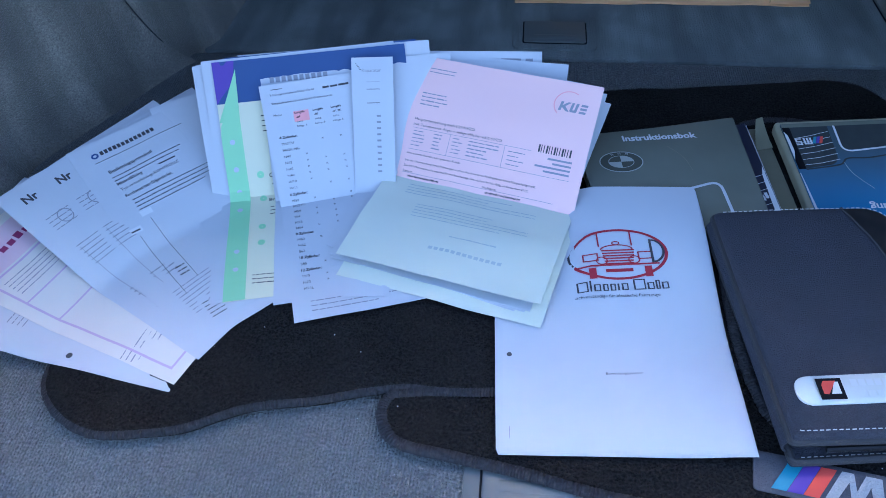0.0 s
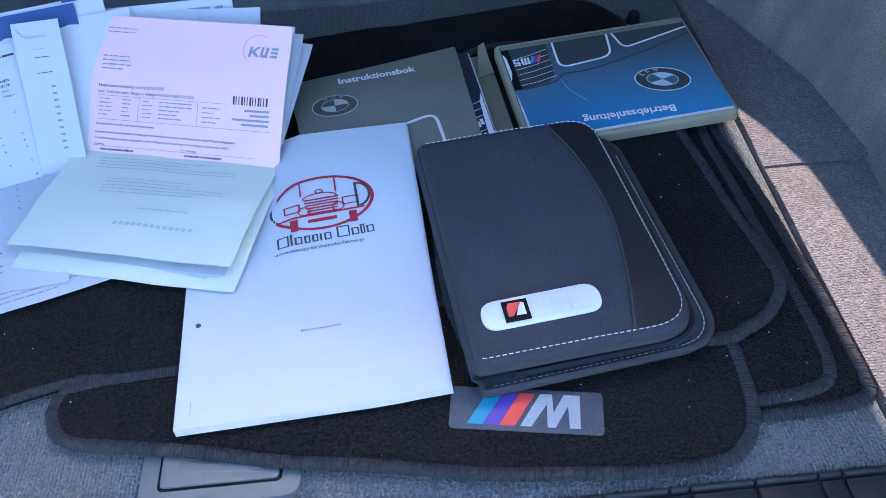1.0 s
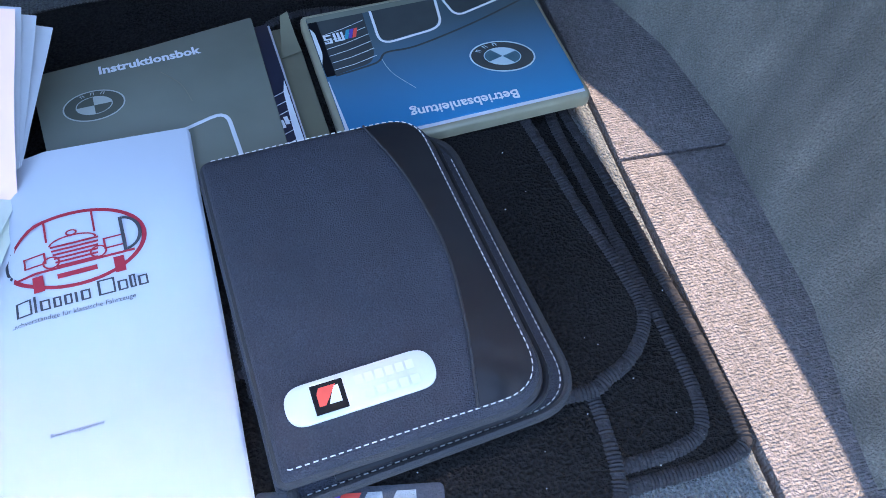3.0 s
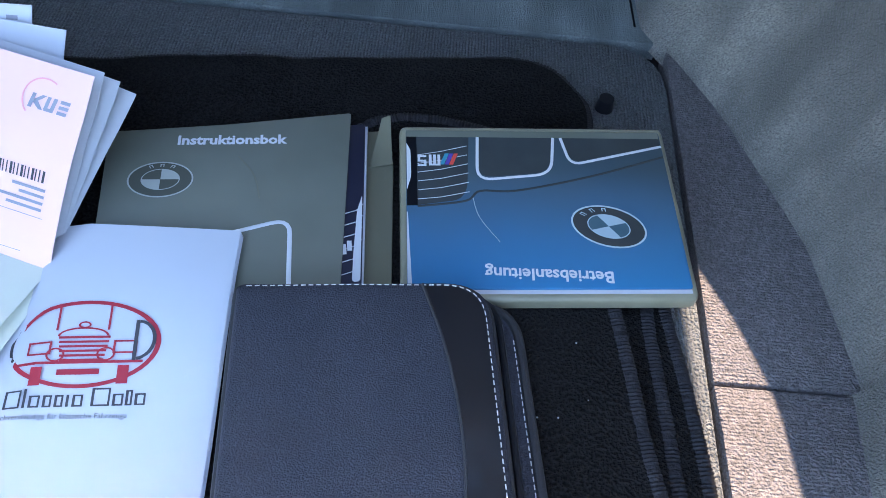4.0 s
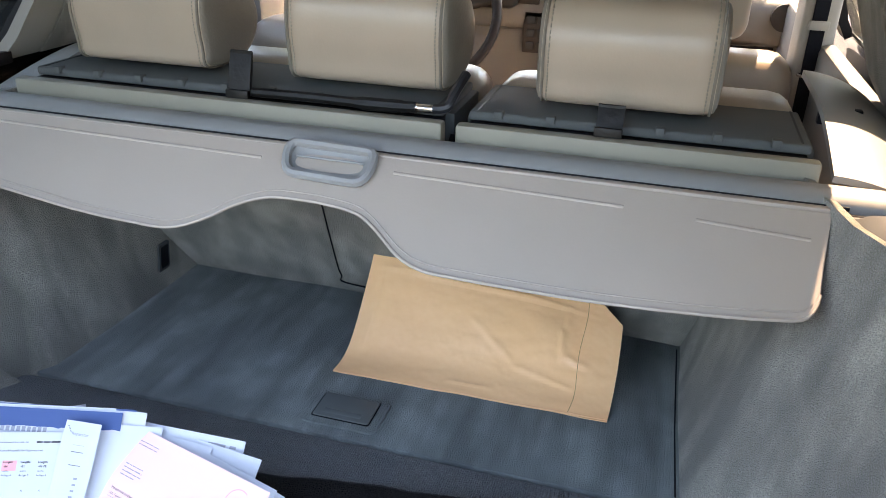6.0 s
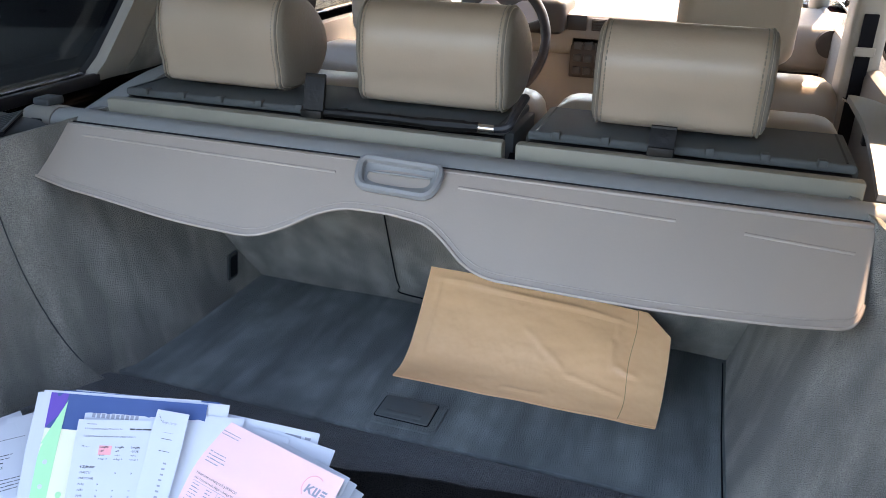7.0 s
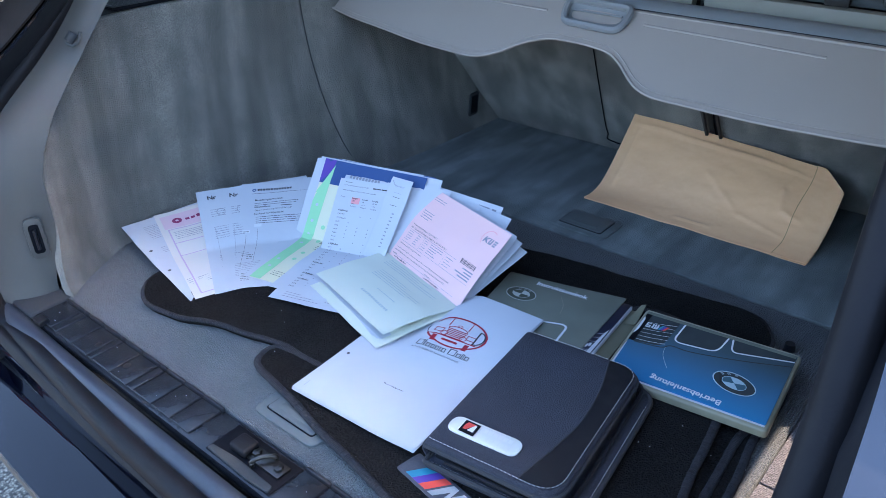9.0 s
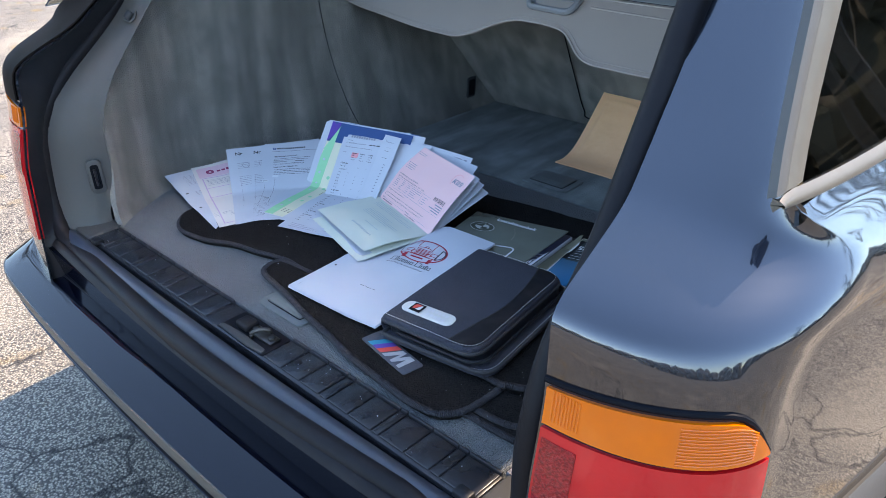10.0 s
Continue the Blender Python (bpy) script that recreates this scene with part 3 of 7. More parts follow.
# ledges under the side windows, with an air grille
for sx, ox, nm in ((-1, 0.0, "ledge_left"), (1, 0.07, "ledge_right")):
    table = LEFT_BASE if sx < 0 else RIGHT_BASE

    def f(u, v):
        y = 0.05 + 0.545 * v
        xi = abs(lerp_table(table, y)[1] - ox) if sx < 0 else lerp_table(table, y)[1]
        xi = xi + 0.008
        xo = (0.70 if sx < 0 else 0.775)
        return Vector((sx * (xi + (xo - xi) * u), y, 0.998 + 0.012 * u - 0.01 * max(0, 0.15 - u) / 0.15))
    solid(nm, surface(f if sx > 0 else (lambda u, v: f(1 - u, v)), 6, 16, 0.02), M["plastic_dark"], "slate plastic ledge under the side window", "ledge", "structure", smooth=60)
grille = thing("air_grille", "slotted dark plastic air grille on the window ledge", "grille")
part("base", prism([(-0.655, 0.10), (-0.602, 0.10), (-0.552, 0.50), (-0.615, 0.60)], 1.003, 1.0085), M["grille"], grille, "black slots")
GR = [Vector(q) for q in ((-0.655, 0.10, 1.010), (-0.602, 0.10, 1.010), (-0.552, 0.50, 1.010), (-0.615, 0.60, 1.010))]
for k in range(9):
    part("slat", tube([GR[0].lerp(GR[1], k / 8), GR[3].lerp(GR[2], k / 8)], 0.0014, 6), M["plastic_dark"], grille)
for k in range(5):
    part("rib", tube([GR[0].lerp(GR[3], k / 4), GR[1].lerp(GR[2], k / 4)], 0.0022, 6), M["plastic_dark"], grille)


for sx, nm in ((-1, "window_seal_left"), (1, "window_seal_right")):
    x = XC + sx * 0.728
    solid(nm, box(x - 0.006, x + 0.006, 0.0, 0.86, 0.995, 1.017, 0.003), M["rubber"], "black rubber seal at the foot of the side window", "trim", "structure")

# ---------------------------------------------------------------- rear seat backs
def seat_back(name, x0, x1, label):
    t = thing(name, label, "rear seat", "rear seat backs")

    def f(u, v):
        z = FZ - 0.01 + 0.365 * v
        return Vector((x0 + (x1 - x0) * u, 0.937 - 0.6 * (z - FZ) + 0.012 * noise.noise(Vector((u * 3, v * 3, 5))), z))
    part("back_carpet", surface(f, 12, 12, 0.03), M["velour"], t, "brushed grey velour backing", smooth=60)
    # leather-covered strip on the top edge and the dark plastic shelf with its slot
    part("edge_strip", box(x0, x1, 0.698, 0.72, 0.965, 1.018, 0.005), M["edge"], t, "olive-grey vinyl strip")
    part("slot", box(x0 + 0.012, x1 - 0.012, 0.7205, 0.7600, 0.98, 1.0130, 0.001), M["grille"], t, "black slot")
    part("shelf", box(x0 + 0.008, x1 - 0.008, 0.738, 0.90, 1.0140, 1.0275, 0.005, 3), M["shelf"], t, "dark slate top")
    part("shelf_base", box(x0, x1, 0.765, 0.905, 0.96, 1.0135, 0.003), M["shelf"], t)
    for xe in (x0 + 0.020, x1 - 0.020):
        part("shelf_joint", box(xe - 0.0015, xe + 0.0015, 0.744, 0.895, 1.0265, 1.0280), M["grille"], t, "thin dark joint")
    n = int((x1 - x0) / 0.075)
    for k in range(n):
        cx = x0 + 0.05 + k * (x1 - x0 - 0.1) / max(1, n - 1)
        part("clip", box(cx - 0.006, cx + 0.006, 0.733, 0.748, 1.0200, 1.0310, 0.002), M["shelf"], t)
    part("cushion", box(x0 - 0.0, x1, 0.905, 1.04, 0.70, 1.03, 0.04, 4), M["leather"], t, "grey leather seat back")
    part("bench", box(x0, x1, 0.95, 1.45, 0.52, 0.72, 0.05, 4), M["leather"], t, "grey leather bench cushion")
    return t


sl = seat_back("rear_seat", -0.535, 0.150, "wide folding rear seat back in grey leather and velour")
seat_back("rear_seat", 0.168, 0.618, "narrow folding rear seat back in grey leather and velour")
# outline of the hatch panel in the wide back
bm = bmesh.new()
tube(curve_points([(-0.060, 0.732, 0.935), (-0.089, 0.868, 0.71), (-0.093, 0.904, 0.65), (-0.077, 0.918, 0.625), (0.15, 0.922, 0.618)], 6), 0.0014, 6, bm=bm)
part("hatch_seam", bm, M["grille"], sl, "dark seam of the hatch")
part("gap", surface(lambda u, v: Vector((0.1503 + 0.0174 * u, 0.955 - 0.6 * 0.38 * v, 0.60 + 0.38 * v)), 1, 6, 0.02), M["grille"], sl, "dark gap between the backs")
for x in (0.145, 0.173):
    part("latch_bar", tube([(x, 0.775, 0.84), (x, 0.90, 0.66)], 0.004, 6), M["black"], sl)


def strap(x, rise=0.038):
    def f(u, v):
        a = v * 2.6
        return Vector((x + (u - 0.5) * 0.034, 0.715 + 0.03 * math.sin(a * 0.9) - 0.012 * v, 1.012 + rise * math.sin(math.pi * v) + 0.01 * v))
    t = thing("headrest_strap", "black leatherette strap over the seat's slot", "strap", "straps")
    part("band", surface(f, 3, 12, 0.003), M["strap"], t)
    part("end", box(x - 0.018, x + 0.018, 0.712, 0.7185, 1.003, 1.030, 0.002), M["strap"], t)


strap(-0.160, 0.065)
strap(0.365)
belt = thing("net_rod", "rolled black net on a rod with a bright metal end", "net rod")
part("roll", tube(curve_points([(-0.14, 0.724, 1.026), (-0.05, 0.722, 1.028), (0.03, 0.722, 1.027), (0.085, 0.722, 1.028), (0.107, 0.722, 1.029)], 6), [0.007] * 12 + [0.0095] * 7 + [0.008] * 6, 8), M["strap"], belt)
part("metal_end", tube([(0.107, 0.722, 1.029), (0.132, 0.722, 1.029)], 0.0055, 10), M["chrome"], belt, "bright metal end")
part("hook", tube(curve_points([(0.132, 0.722, 1.029), (0.15, 0.722, 1.033), (0.157, 0.735, 1.05), (0.163, 0.77, 1.068)], 5), 0.007, 8), M["black"], belt)


def headrest(x0, x1, z0=1.037, z1=1.19):
    t = thing("headrest", "padded grey leather headrest with stitched edges", "headrest", "rear headrests")
    prof = curve_points([(0.787, z0 + 0.001, 0), (0.775, z0 + 0.035, 0), (0.770, z0 + 0.075, 0), (0.776, z1 - 0.035, 0), (0.797, z1 - 0.007, 0), (0.835, z1 - 0.002, 0), (0.89, z1 - 0.024, 0), (0.930, z1 - 0.06, 0), (0.945, z0 + 0.055, 0), (0.925, z0 + 0.018, 0), (0.88, z0, 0)], 4, True)

    def pad(xa, xb, name, m, bulge):
        bm = bmesh.new()
        steps = [0, 0.015, 0.04, 0.08, 0.14, 0.25, 0.5, 0.75, 0.86, 0.92, 0.96, 0.985, 1]
        cy, cz = 0.855, (z0 + z1) / 2
        rings = []
        for s in steps:
            k = 1 - bulge * (abs(s - 0.5) * 2) ** 14
            rings.append([bm.verts.new((xa + (xb - xa) * s, cy + (p[0] - cy) * k, cz + (p[1] - cz) * k)) for p in prof])
        n = len(prof)
        for A, B in zip(rings, rings[1:]):
            for i in range(n):
                bm.faces.new((A[i], A[(i + 1) % n], B[(i + 1) % n], B[i]))
        bm.faces.new(rings[0][::-1])
        bm.faces.new(rings[-1])
        return part(name, bm, m, t, smooth=50)
    pad(x0, x1, "pad", M["leather"], 0.05)
    cy, cz = 0.855, (z0 + z1) / 2
    for sx, xx in ((-1, x0), (1, x1)):
        seam = xx - sx * 0.004
        loop = [Vector((seam, cy + (p[0] - cy) * 0.985, cz + (p[1] - cz) * 0.985)) for p in prof]
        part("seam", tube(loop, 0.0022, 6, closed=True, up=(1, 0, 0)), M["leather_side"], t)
        bm = bmesh.new()
        inner = xx - sx * 0.011
        P = [Vector((inner, cy + (p[0] - cy) * 0.998, cz + (p[1] - cz) * 0.998)) for p in prof]
        for a, b in zip(P, P[1:] + P[:1]):
            n = max(1, round((b - a).length / 0.006))
            for k in range(n):
                tube([a.lerp(b, (k + 0.15) / n), a.lerp(b, (k + 0.8) / n)], 0.0009, 4, bm=bm)
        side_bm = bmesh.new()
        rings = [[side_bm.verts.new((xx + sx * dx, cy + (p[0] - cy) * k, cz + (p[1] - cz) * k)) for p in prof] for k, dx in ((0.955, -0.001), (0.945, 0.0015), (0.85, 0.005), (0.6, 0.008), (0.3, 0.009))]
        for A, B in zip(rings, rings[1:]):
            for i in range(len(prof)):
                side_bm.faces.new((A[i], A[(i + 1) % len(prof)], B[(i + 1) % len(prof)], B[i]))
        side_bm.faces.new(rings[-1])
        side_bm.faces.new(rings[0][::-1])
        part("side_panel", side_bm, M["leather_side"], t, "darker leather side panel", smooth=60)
        tagged(part("stitching", bm, M["edge"], t, "tan stitched seam"), kind="stuff")
    for dx in (-0.05, 0.05):
        xm = (x0 + x1) / 2 + dx
        part("post", tube([(xm, 0.85, 1.0), (xm, 0.85, z0 + 0.02)], 0.006, 10), M["chrome"], t)
    return t


headrest(-0.475, -0.245)
headrest(-0.108, 0.128)
headrest(0.262, 0.490, z1=1.180)
for sx, x in ((-1, -0.60), (1, 0.712)):
    t = thing("seat_bolster", "rounded slate side bolster beside the rear seat back", "bolster", "bolsters")

    def dome(u, v):
        a = u * math.pi / 2
        y = 0.712 + 0.39 * v
        rise = 0.235 * (0.82 + 0.18 * math.sin(math.pi * min(1.0, v * 1.6) / 2))
        return Vector((x - sx * 0.078 + sx * 0.155 * math.sin(a) ** 1.1, y, 0.80 + rise * math.cos(a) ** 0.55))
    bm = surface(dome if sx < 0 else (lambda u, v: dome(1 - u, v)), 16, 14, 0.01)
    part("body", bm, M["plastic"], t, smooth=60)
    part("belt_slot", box(min(x - sx * 0.076, x - sx * 0.02), max(x - sx * 0.076, x - sx * 0.02), 0.90, 0.915, 1.012, 1.0355, 0.002), M["grille"], t, "black belt slot")


# ---------------------------------------------------------------- roller cover
cover = thing("cargo_cover", "grey vinyl roller cargo cover with a moulded handle, partly pulled in", "cargo cover")


def cover_at(x, z, off=0.0):
    y = 0.62 - 1.37 * (1.0 - z)
    sag = 0.06 * max(0.0, 0.99 - z) * noise.noise(Vector((x * 5, z * 9, 1)))
    n = Vector((0, -0.59, 0.81))
    return Vector((x, y, z)) + n * (off + sag)


LOWER = [(-0.537, 0.934), (-0.47, 0.926), (-0.402, 0.921), (-0.288, 0.913), (-0.20, 0.910), (-0.144, 0.910), (-0.102, 0.921), (-0.068, 0.936), (-0.029, 0.946), (0.01, 0.9475), (0.047, 0.947),
         (0.091, 0.943), (0.121, 0.932), (0.156, 0.915), (0.188, 0.907), (0.232, 0.905), (0.37, 0.9035), (0.48, 0.906), (0.57, 0.911), (0.60, 0.916), (0.611, 0.932)]
low_line = curve_points([(x, z, 0) for x, z in LOWER], 4)


def flap(u, v):
    k = u * (len(low_line) - 1)
    i = min(int(k), len(low_line) - 2)
    p = low_line[i].lerp(low_line[i + 1], k - i)
    top = 0.9955 - 0.004 * u
    xt = -0.541 + 1.161 * u
    return cover_at(p.x + (xt - p.x) * v, p.y + (top - p.y) * v)


part("flap", surface(flap, 100, 8, 0.003), M["vinyl"], cover, "grey vinyl flap", smooth=60)
part("hem", tube([cover_at(p.x, p.y, 0.001) for p in low_line], 0.0023, 8), M["vinyl"], cover, "welted hem")
part("hem_line", tube([cover_at(p.x, p.y + 0.006, 0.001) for p in low_line[2:-3]], 0.0008, 6), M["vinyl"], cover)
for xa, xb, z in ((-0.50, -0.06, 0.984), (0.12, 0.40, 0.981), (0.48, 0.60, 0.974)):
    part("weld_line", tube([cover_at(xa + (xb - xa) * k / 20, z - 0.004 * k / 20, 0.0002) for k in range(21)], 0.0024, 8, flat=0.45, up=(0, -0.59, 0.81)), M["vinyl"], cover)
prof = rounded([(0.628, 0.975), (0.629, 0.994), (0.648, 1.006), (0.680, 1.002), (0.694, 0.985), (0.690, 0.955), (0.64, 0.955)], 0.010, 4)
bm = bmesh.new()
ra = [bm.verts.new((-0.592, p[0], p[1])) for p in prof]
rb = [bm.verts.new((0.682, p[0], p[1])) for p in prof]
for i in range(len(prof)):
    bm.faces.new((ra[i], ra[(i + 1) % len(prof)], rb[(i + 1) % len(prof)], rb[i]))
bm.faces.new(ra)
bm.faces.new(rb[::-1])
part("cassette", bm, M["plastic"], cover, "grey roller housing")
part("slot", box(-0.56, 0.66, 0.6235, 0.6275, 0.975, 0.9865), M["grille"], cover, "dark slot")
part("groove", tube([(-0.545, 0.6262, 0.9935), (0.64, 0.6262, 0.9925)], 0.0026, 6), M["grille"], cover, "dark groove")
part("lower_lip", box(-0.545, 0.625, 0.611, 0.623, 0.985, 0.9955, 0.003), M["vinyl"], cover)
for sx, x in ((-1, -0.593), (1, 0.683)):
    bm = bmesh.new()
    cy, cz, rings = 0.660, 0.980, []
    for dx, k in ((0.0, 1.04), (0.003, 1.07), (0.045, 1.07), (0.058, 1.0), (0.066, 0.86), (0.070, 0.6)):
        rings.append([bm.verts.new((x + sx * dx, cy + (p[0] - cy) * k, cz + (p[1] - cz) * k)) for p in prof])
    for A, B in zip(rings, rings[1:]):
        for i in range(len(prof)):
            bm.faces.new((A[i], A[(i + 1) % len(prof)], B[(i + 1) % len(prof)], B[i]))
    bm.faces.new(rings[0][::-1])
    bm.faces.new(rings[-1])
    part("end_cap", bm, M["cap"], cover, "warm grey end cap", smooth=50)
    part("cap_knob", box(min(x + sx * 0.018, x + sx * 0.052), max(x + sx * 0.018, x + sx * 0.052), 0.650, 0.688, 1.004, 1.018, 0.005, 3), M["plastic_dark"], cover)
    part("cap_hole", box(min(x + sx * 0.014, x + sx * 0.034), max(x + sx * 0.014, x + sx * 0.034), 0.6225, 0.628, 0.972, 0.992, 0.001), M["grille"], cover, "dark slot in the cap")
    part("cap_foot", box(min(x - sx * 0.052, x + sx * 0.010), max(x - sx * 0.052, x + sx * 0.010), 0.618, 0.66, 0.948, 0.962, 0.004), M["cap"], cover)
    part("pin", tube([(x + sx * 0.006, 0.622, 0.980), (x - sx * 0.042, 0.620, 0.980)], 0.0065, 10), M["rubber"], cover)
# handle: a frame round a sunk grip
H = [(-0.028, 0.996), (0.094, 0.994), (0.088, 0.966), (-0.018, 0.968)]
loop = rounded(H, 0.014, 5)
part("handle", tube([cover_at(p.x, p.y, 0.006) for p in loop], 0.0065, 8, closed=True, up=(0, -0.59, 0.81)), M["plastic"], cover, "moulded grey handle")
part("grip", surface(lambda u, v: cover_at(-0.021 + 0.108 * u, 0.970 + 0.023 * v, 0.0045 - 0.007 * math.sin(math.pi * v) ** 0.7 * math.sin(math.pi * u) ** 0.3), 16, 10, 0.002), M["plastic"], cover, "sunk grip", smooth=60)
part("grip_ridge", tube([cover_at(-0.012 + 0.092 * k / 8, 0.984, 0.004) for k in range(9)], 0.0016, 8), M["plastic"], cover)


# ---------------------------------------------------------------- sill of the tailgate opening
sill = thing("sill_plate", "ribbed black plastic sill plate with screws", "sill plate")
part("plate", box(-0.490, 0.535, -0.212, -0.149, 0.575, 0.598, 0.004), M["sill"], sill)
half = [0.105, 0.150, 0.195, 0.240, 0.258, 0.304, 0.352, 0.367, 0.4145, 0.4605, 0.4785, 0.533]
for edges in (half, [0.045 - x for x in half[::-1]]):
    for a, b in zip(edges, edges[1:]):
        part("pad", box(a + 0.0011, b - 0.0011, -0.206, -0.1535, 0.597, 0.6008, 0.0016, 3), M["sill"], sill)
        part("edge", box(a + 0.0009, b - 0.0009, -0.1525, -0.1478, 0.58, 0.6030, 0.0018), M["worn"], sill, "scuffed rounded edge")
for x in (-0.33, -0.25, 0.16, 0.30, 0.47):
    r = prism([(x + 0.006 * math.cos(k * 0.5236), -0.182 + 0.006 * math.sin(k * 0.5236)) for k in range(12)], 0.6009, 0.6018, 0.0004)
    part("screw", r, M["rubber"], sill)
for xa, xb, nm in ((-0.560, -0.4905, "sill_end_left"), (0.5365, 0.640, "sill_end_right")):
    solid(nm, box(xa, xb, -0.212, -0.138, 0.57, 0.6015, 0.006, 3), M["foot" if xa > 0 else "plastic_dark"], "smooth grey plastic foot of the pillar trim", "trim", "structure")
striker = thing("tailgate_striker", "worn metal lock striker in a black well of the sill", "striker")
part("well", box(-0.022, 0.103, -0.207, -0.154, 0.5985, 0.5996, 0.0005), M["grille"], striker, "black well")
part("rim_plate", prism(rounded([(-0.020, -0.206), (0.060, -0.209), (0.100, -0.206), (0.098, -0.196), (0.030, -0.194), (-0.018, -0.198)], 0.004, 3), 0.5997, 0.6025, 0.001), M["plastic_dark"], striker, "grey lip of the well")
part("base", box(0.030, 0.094, -0.186, -0.164, 0.5997, 0.6040, 0.002), M["steel"], striker, "worn metal plate")
part("hoop", tube(curve_points([(0.052, -0.190, 0.600), (0.052, -0.190, 0.609), (0.060, -0.178, 0.613), (0.068, -0.166, 0.609), (0.068, -0.166, 0.600)], 5), 0.0030, 8), M["steel"], striker)
part("buffer", box(0.004, 0.036, -0.190, -0.164, 0.5997, 0.6125, 0.005, 3), M["rubber"], striker)
for x in (0.042, 0.084):
    part("bolt", prism([(x + 0.006 * math.cos(k * 1.0472), -0.175 + 0.006 * math.sin(k * 1.0472)) for k in range(6)], 0.604, 0.608, 0.001), M["steel"], striker)
for x in (-0.462, 0.520):
    b = thing("sill_clip", "dark plastic buffer clip on the sill's end", "clip", "sill clips")
    part("clip", box(x - 0.012, x + 0.012, -0.216, -0.198, 0.597, 0.607, 0.003), M["black"], b)

# ---------------------------------------------------------------- the car's shell
car = thing("estate_car", "dark metallic estate car with its tailgate open", "car")


def lip(name, y0, y1, z0, z1, m, x0=-0.56, x1=0.63, bow=0.03, label=""):
    """A rail along the opening's lower edge, bowed to the rear in the middle."""
    def prof_at(u):
        return -bow * (1 - (2 * u - 1) ** 2)
    def f(u, v):
        a = v * math.pi
        y = y0 + (y1 - y0) * v + prof_at(u)
        z = z0 + (z1 - z0) * v + 0.008 * math.sin(a)
        return Vector((x0 + (x1 - x0) * u, y, z))
    return part(name, surface(lambda u, v: f(u, 1 - v), 30, 6, 0.012), m, car, label, smooth=60)


lip("sill_rail", -0.210, -0.238, 0.594, 0.592, M["foam"], bow=0.012, label="grey painted sill rail")
lip("sill_step", -0.240, -0.262, 0.584, 0.580, M["rubber"], bow=0.022)
# Skirt coloured black to imitate the dark body mirrored along the bumper's inner edge.
lip("rear_skirt", -0.266, -0.250, 0.575, 0.485, M["bumper"], bow=0.010, x0=-0.66, x1=0.73)


def seal_line(side):
    pts = [(0.52, -0.235, 0.575), (0.575, -0.232, 0.60), (0.60, -0.222, 0.66), (0.606, -0.212, 0.76), (0.606, -0.188, 0.83), (0.605, -0.128, 0.90), (0.60, -0.05, 0.965),
           (0.598, 0.02, 1.03), (0.59, 0.11, 1.12), (0.575, 0.21, 1.22), (0.55, 0.32, 1.34)]
    if side > 0:
        pts = [(0.555, -0.235, 0.575), (0.605, -0.232, 0.60), (0.628, -0.230, 0.66), (0.632, -0.222, 0.775), (0.630, -0.185, 0.855), (0.627, -0.11, 0.935), (0.617, -0.02, 1.04), (0.61, 0.05, 1.136), (0.595, 0.16, 1.24), (0.575, 0.28, 1.36)]
    return [Vector((side * x, y, z)) for x, y, z in pts]


sealpts = curve_points(seal_line(-1), 6)[::-1] + [Vector((-0.40 + 0.85 * k / 12, -0.243 - 0.022 * math.sin(math.pi * k / 12), 0.585)) for k in range(13)] + curve_points(seal_line(1), 6)
part("door_seal", tube(sealpts, 0.0165, 12, up=(0.1, 0.3, 0.9)), M["rubber"], car, "black rubber seal round the opening", smooth=60)

# body sides with the corner wrapping round to the opening
WIDTH = [(0.40, 0.85), (0.55, 0.868), (0.72, 0.873), (0.86, 0.868), (0.925, 0.864), (0.945, 0.856), (0.962, 0.840), (0.985, 0.810), (1.005, 0.786), (1.03, 0.766), (1.10, 0.745), (1.20, 0.718), (1.30, 0.695), (1.37, 0.675)]
REAR = [(0.40, -0.295, 0.14), (0.75, -0.266, 0.125), (0.81, -0.252, 0.115), (0.86, -0.242, 0.105), (0.905, -0.239, 0.115), (0.928, -0.236, 0.15), (0.947, -0.222, 0.20), (0.958, -0.185, 0.20), (0.975, -0.128, 0.12), (1.008, -0.087, -0.016), (1.05, -0.035, -0.041), (1.136, 0.055, -0.067), (1.37, 0.295, -0.132)]
EDGE = [(0.40, 0.615), (0.60, 0.622), (0.75, 0.625), (0.905, 0.625), (0.955, 0.62), (1.05, 0.60), (1.136, 0.587), (1.37, 0.555)]


def half_width(z, y):
    """Half the body's width; it draws in towards the tail."""
    return sum(lerp_table(WIDTH, z + o)[0] for o in (-0.014, -0.007, 0.0, 0.007, 0.014)) / 5 - (0.075 if z < 0.92 else max(0.026, 0.075 - 0.049 * (z - 0.92) / 0.08)) * max(0.0, min(1.0, 1 - (y + 0.15) / 0.75)) ** 1.6


def shell(side, s, z, y_end):
    """s 0..1 round the corner, 1..2 along the side."""
    near = [lerp_table(REAR, z + o) for o in (-0.021, -0.014, -0.007, 0.0, 0.007, 0.014, 0.021)]
    yr, d = sum(q[0] for q in near) / 7, sum(q[1] for q in near) / 7
    e = lerp_table(EDGE, z)[0]
    if side < 0:
        d = max(d, 0.03)
    w = half_width(z, yr + d)
    if s <= 1:
        a = s * math.pi / 2
        x, y = e + (w - e) * math.sin(a) ** 0.85, yr + d * (1 - math.cos(a) ** 0.85)
    else:
        y = yr + d + (y_end - yr - d) * (s - 1) ** 1.5
        x = half_width(z, y)
    if side < 0:
        x -= 0.03
    return Vector((XC + side * x, y, z))


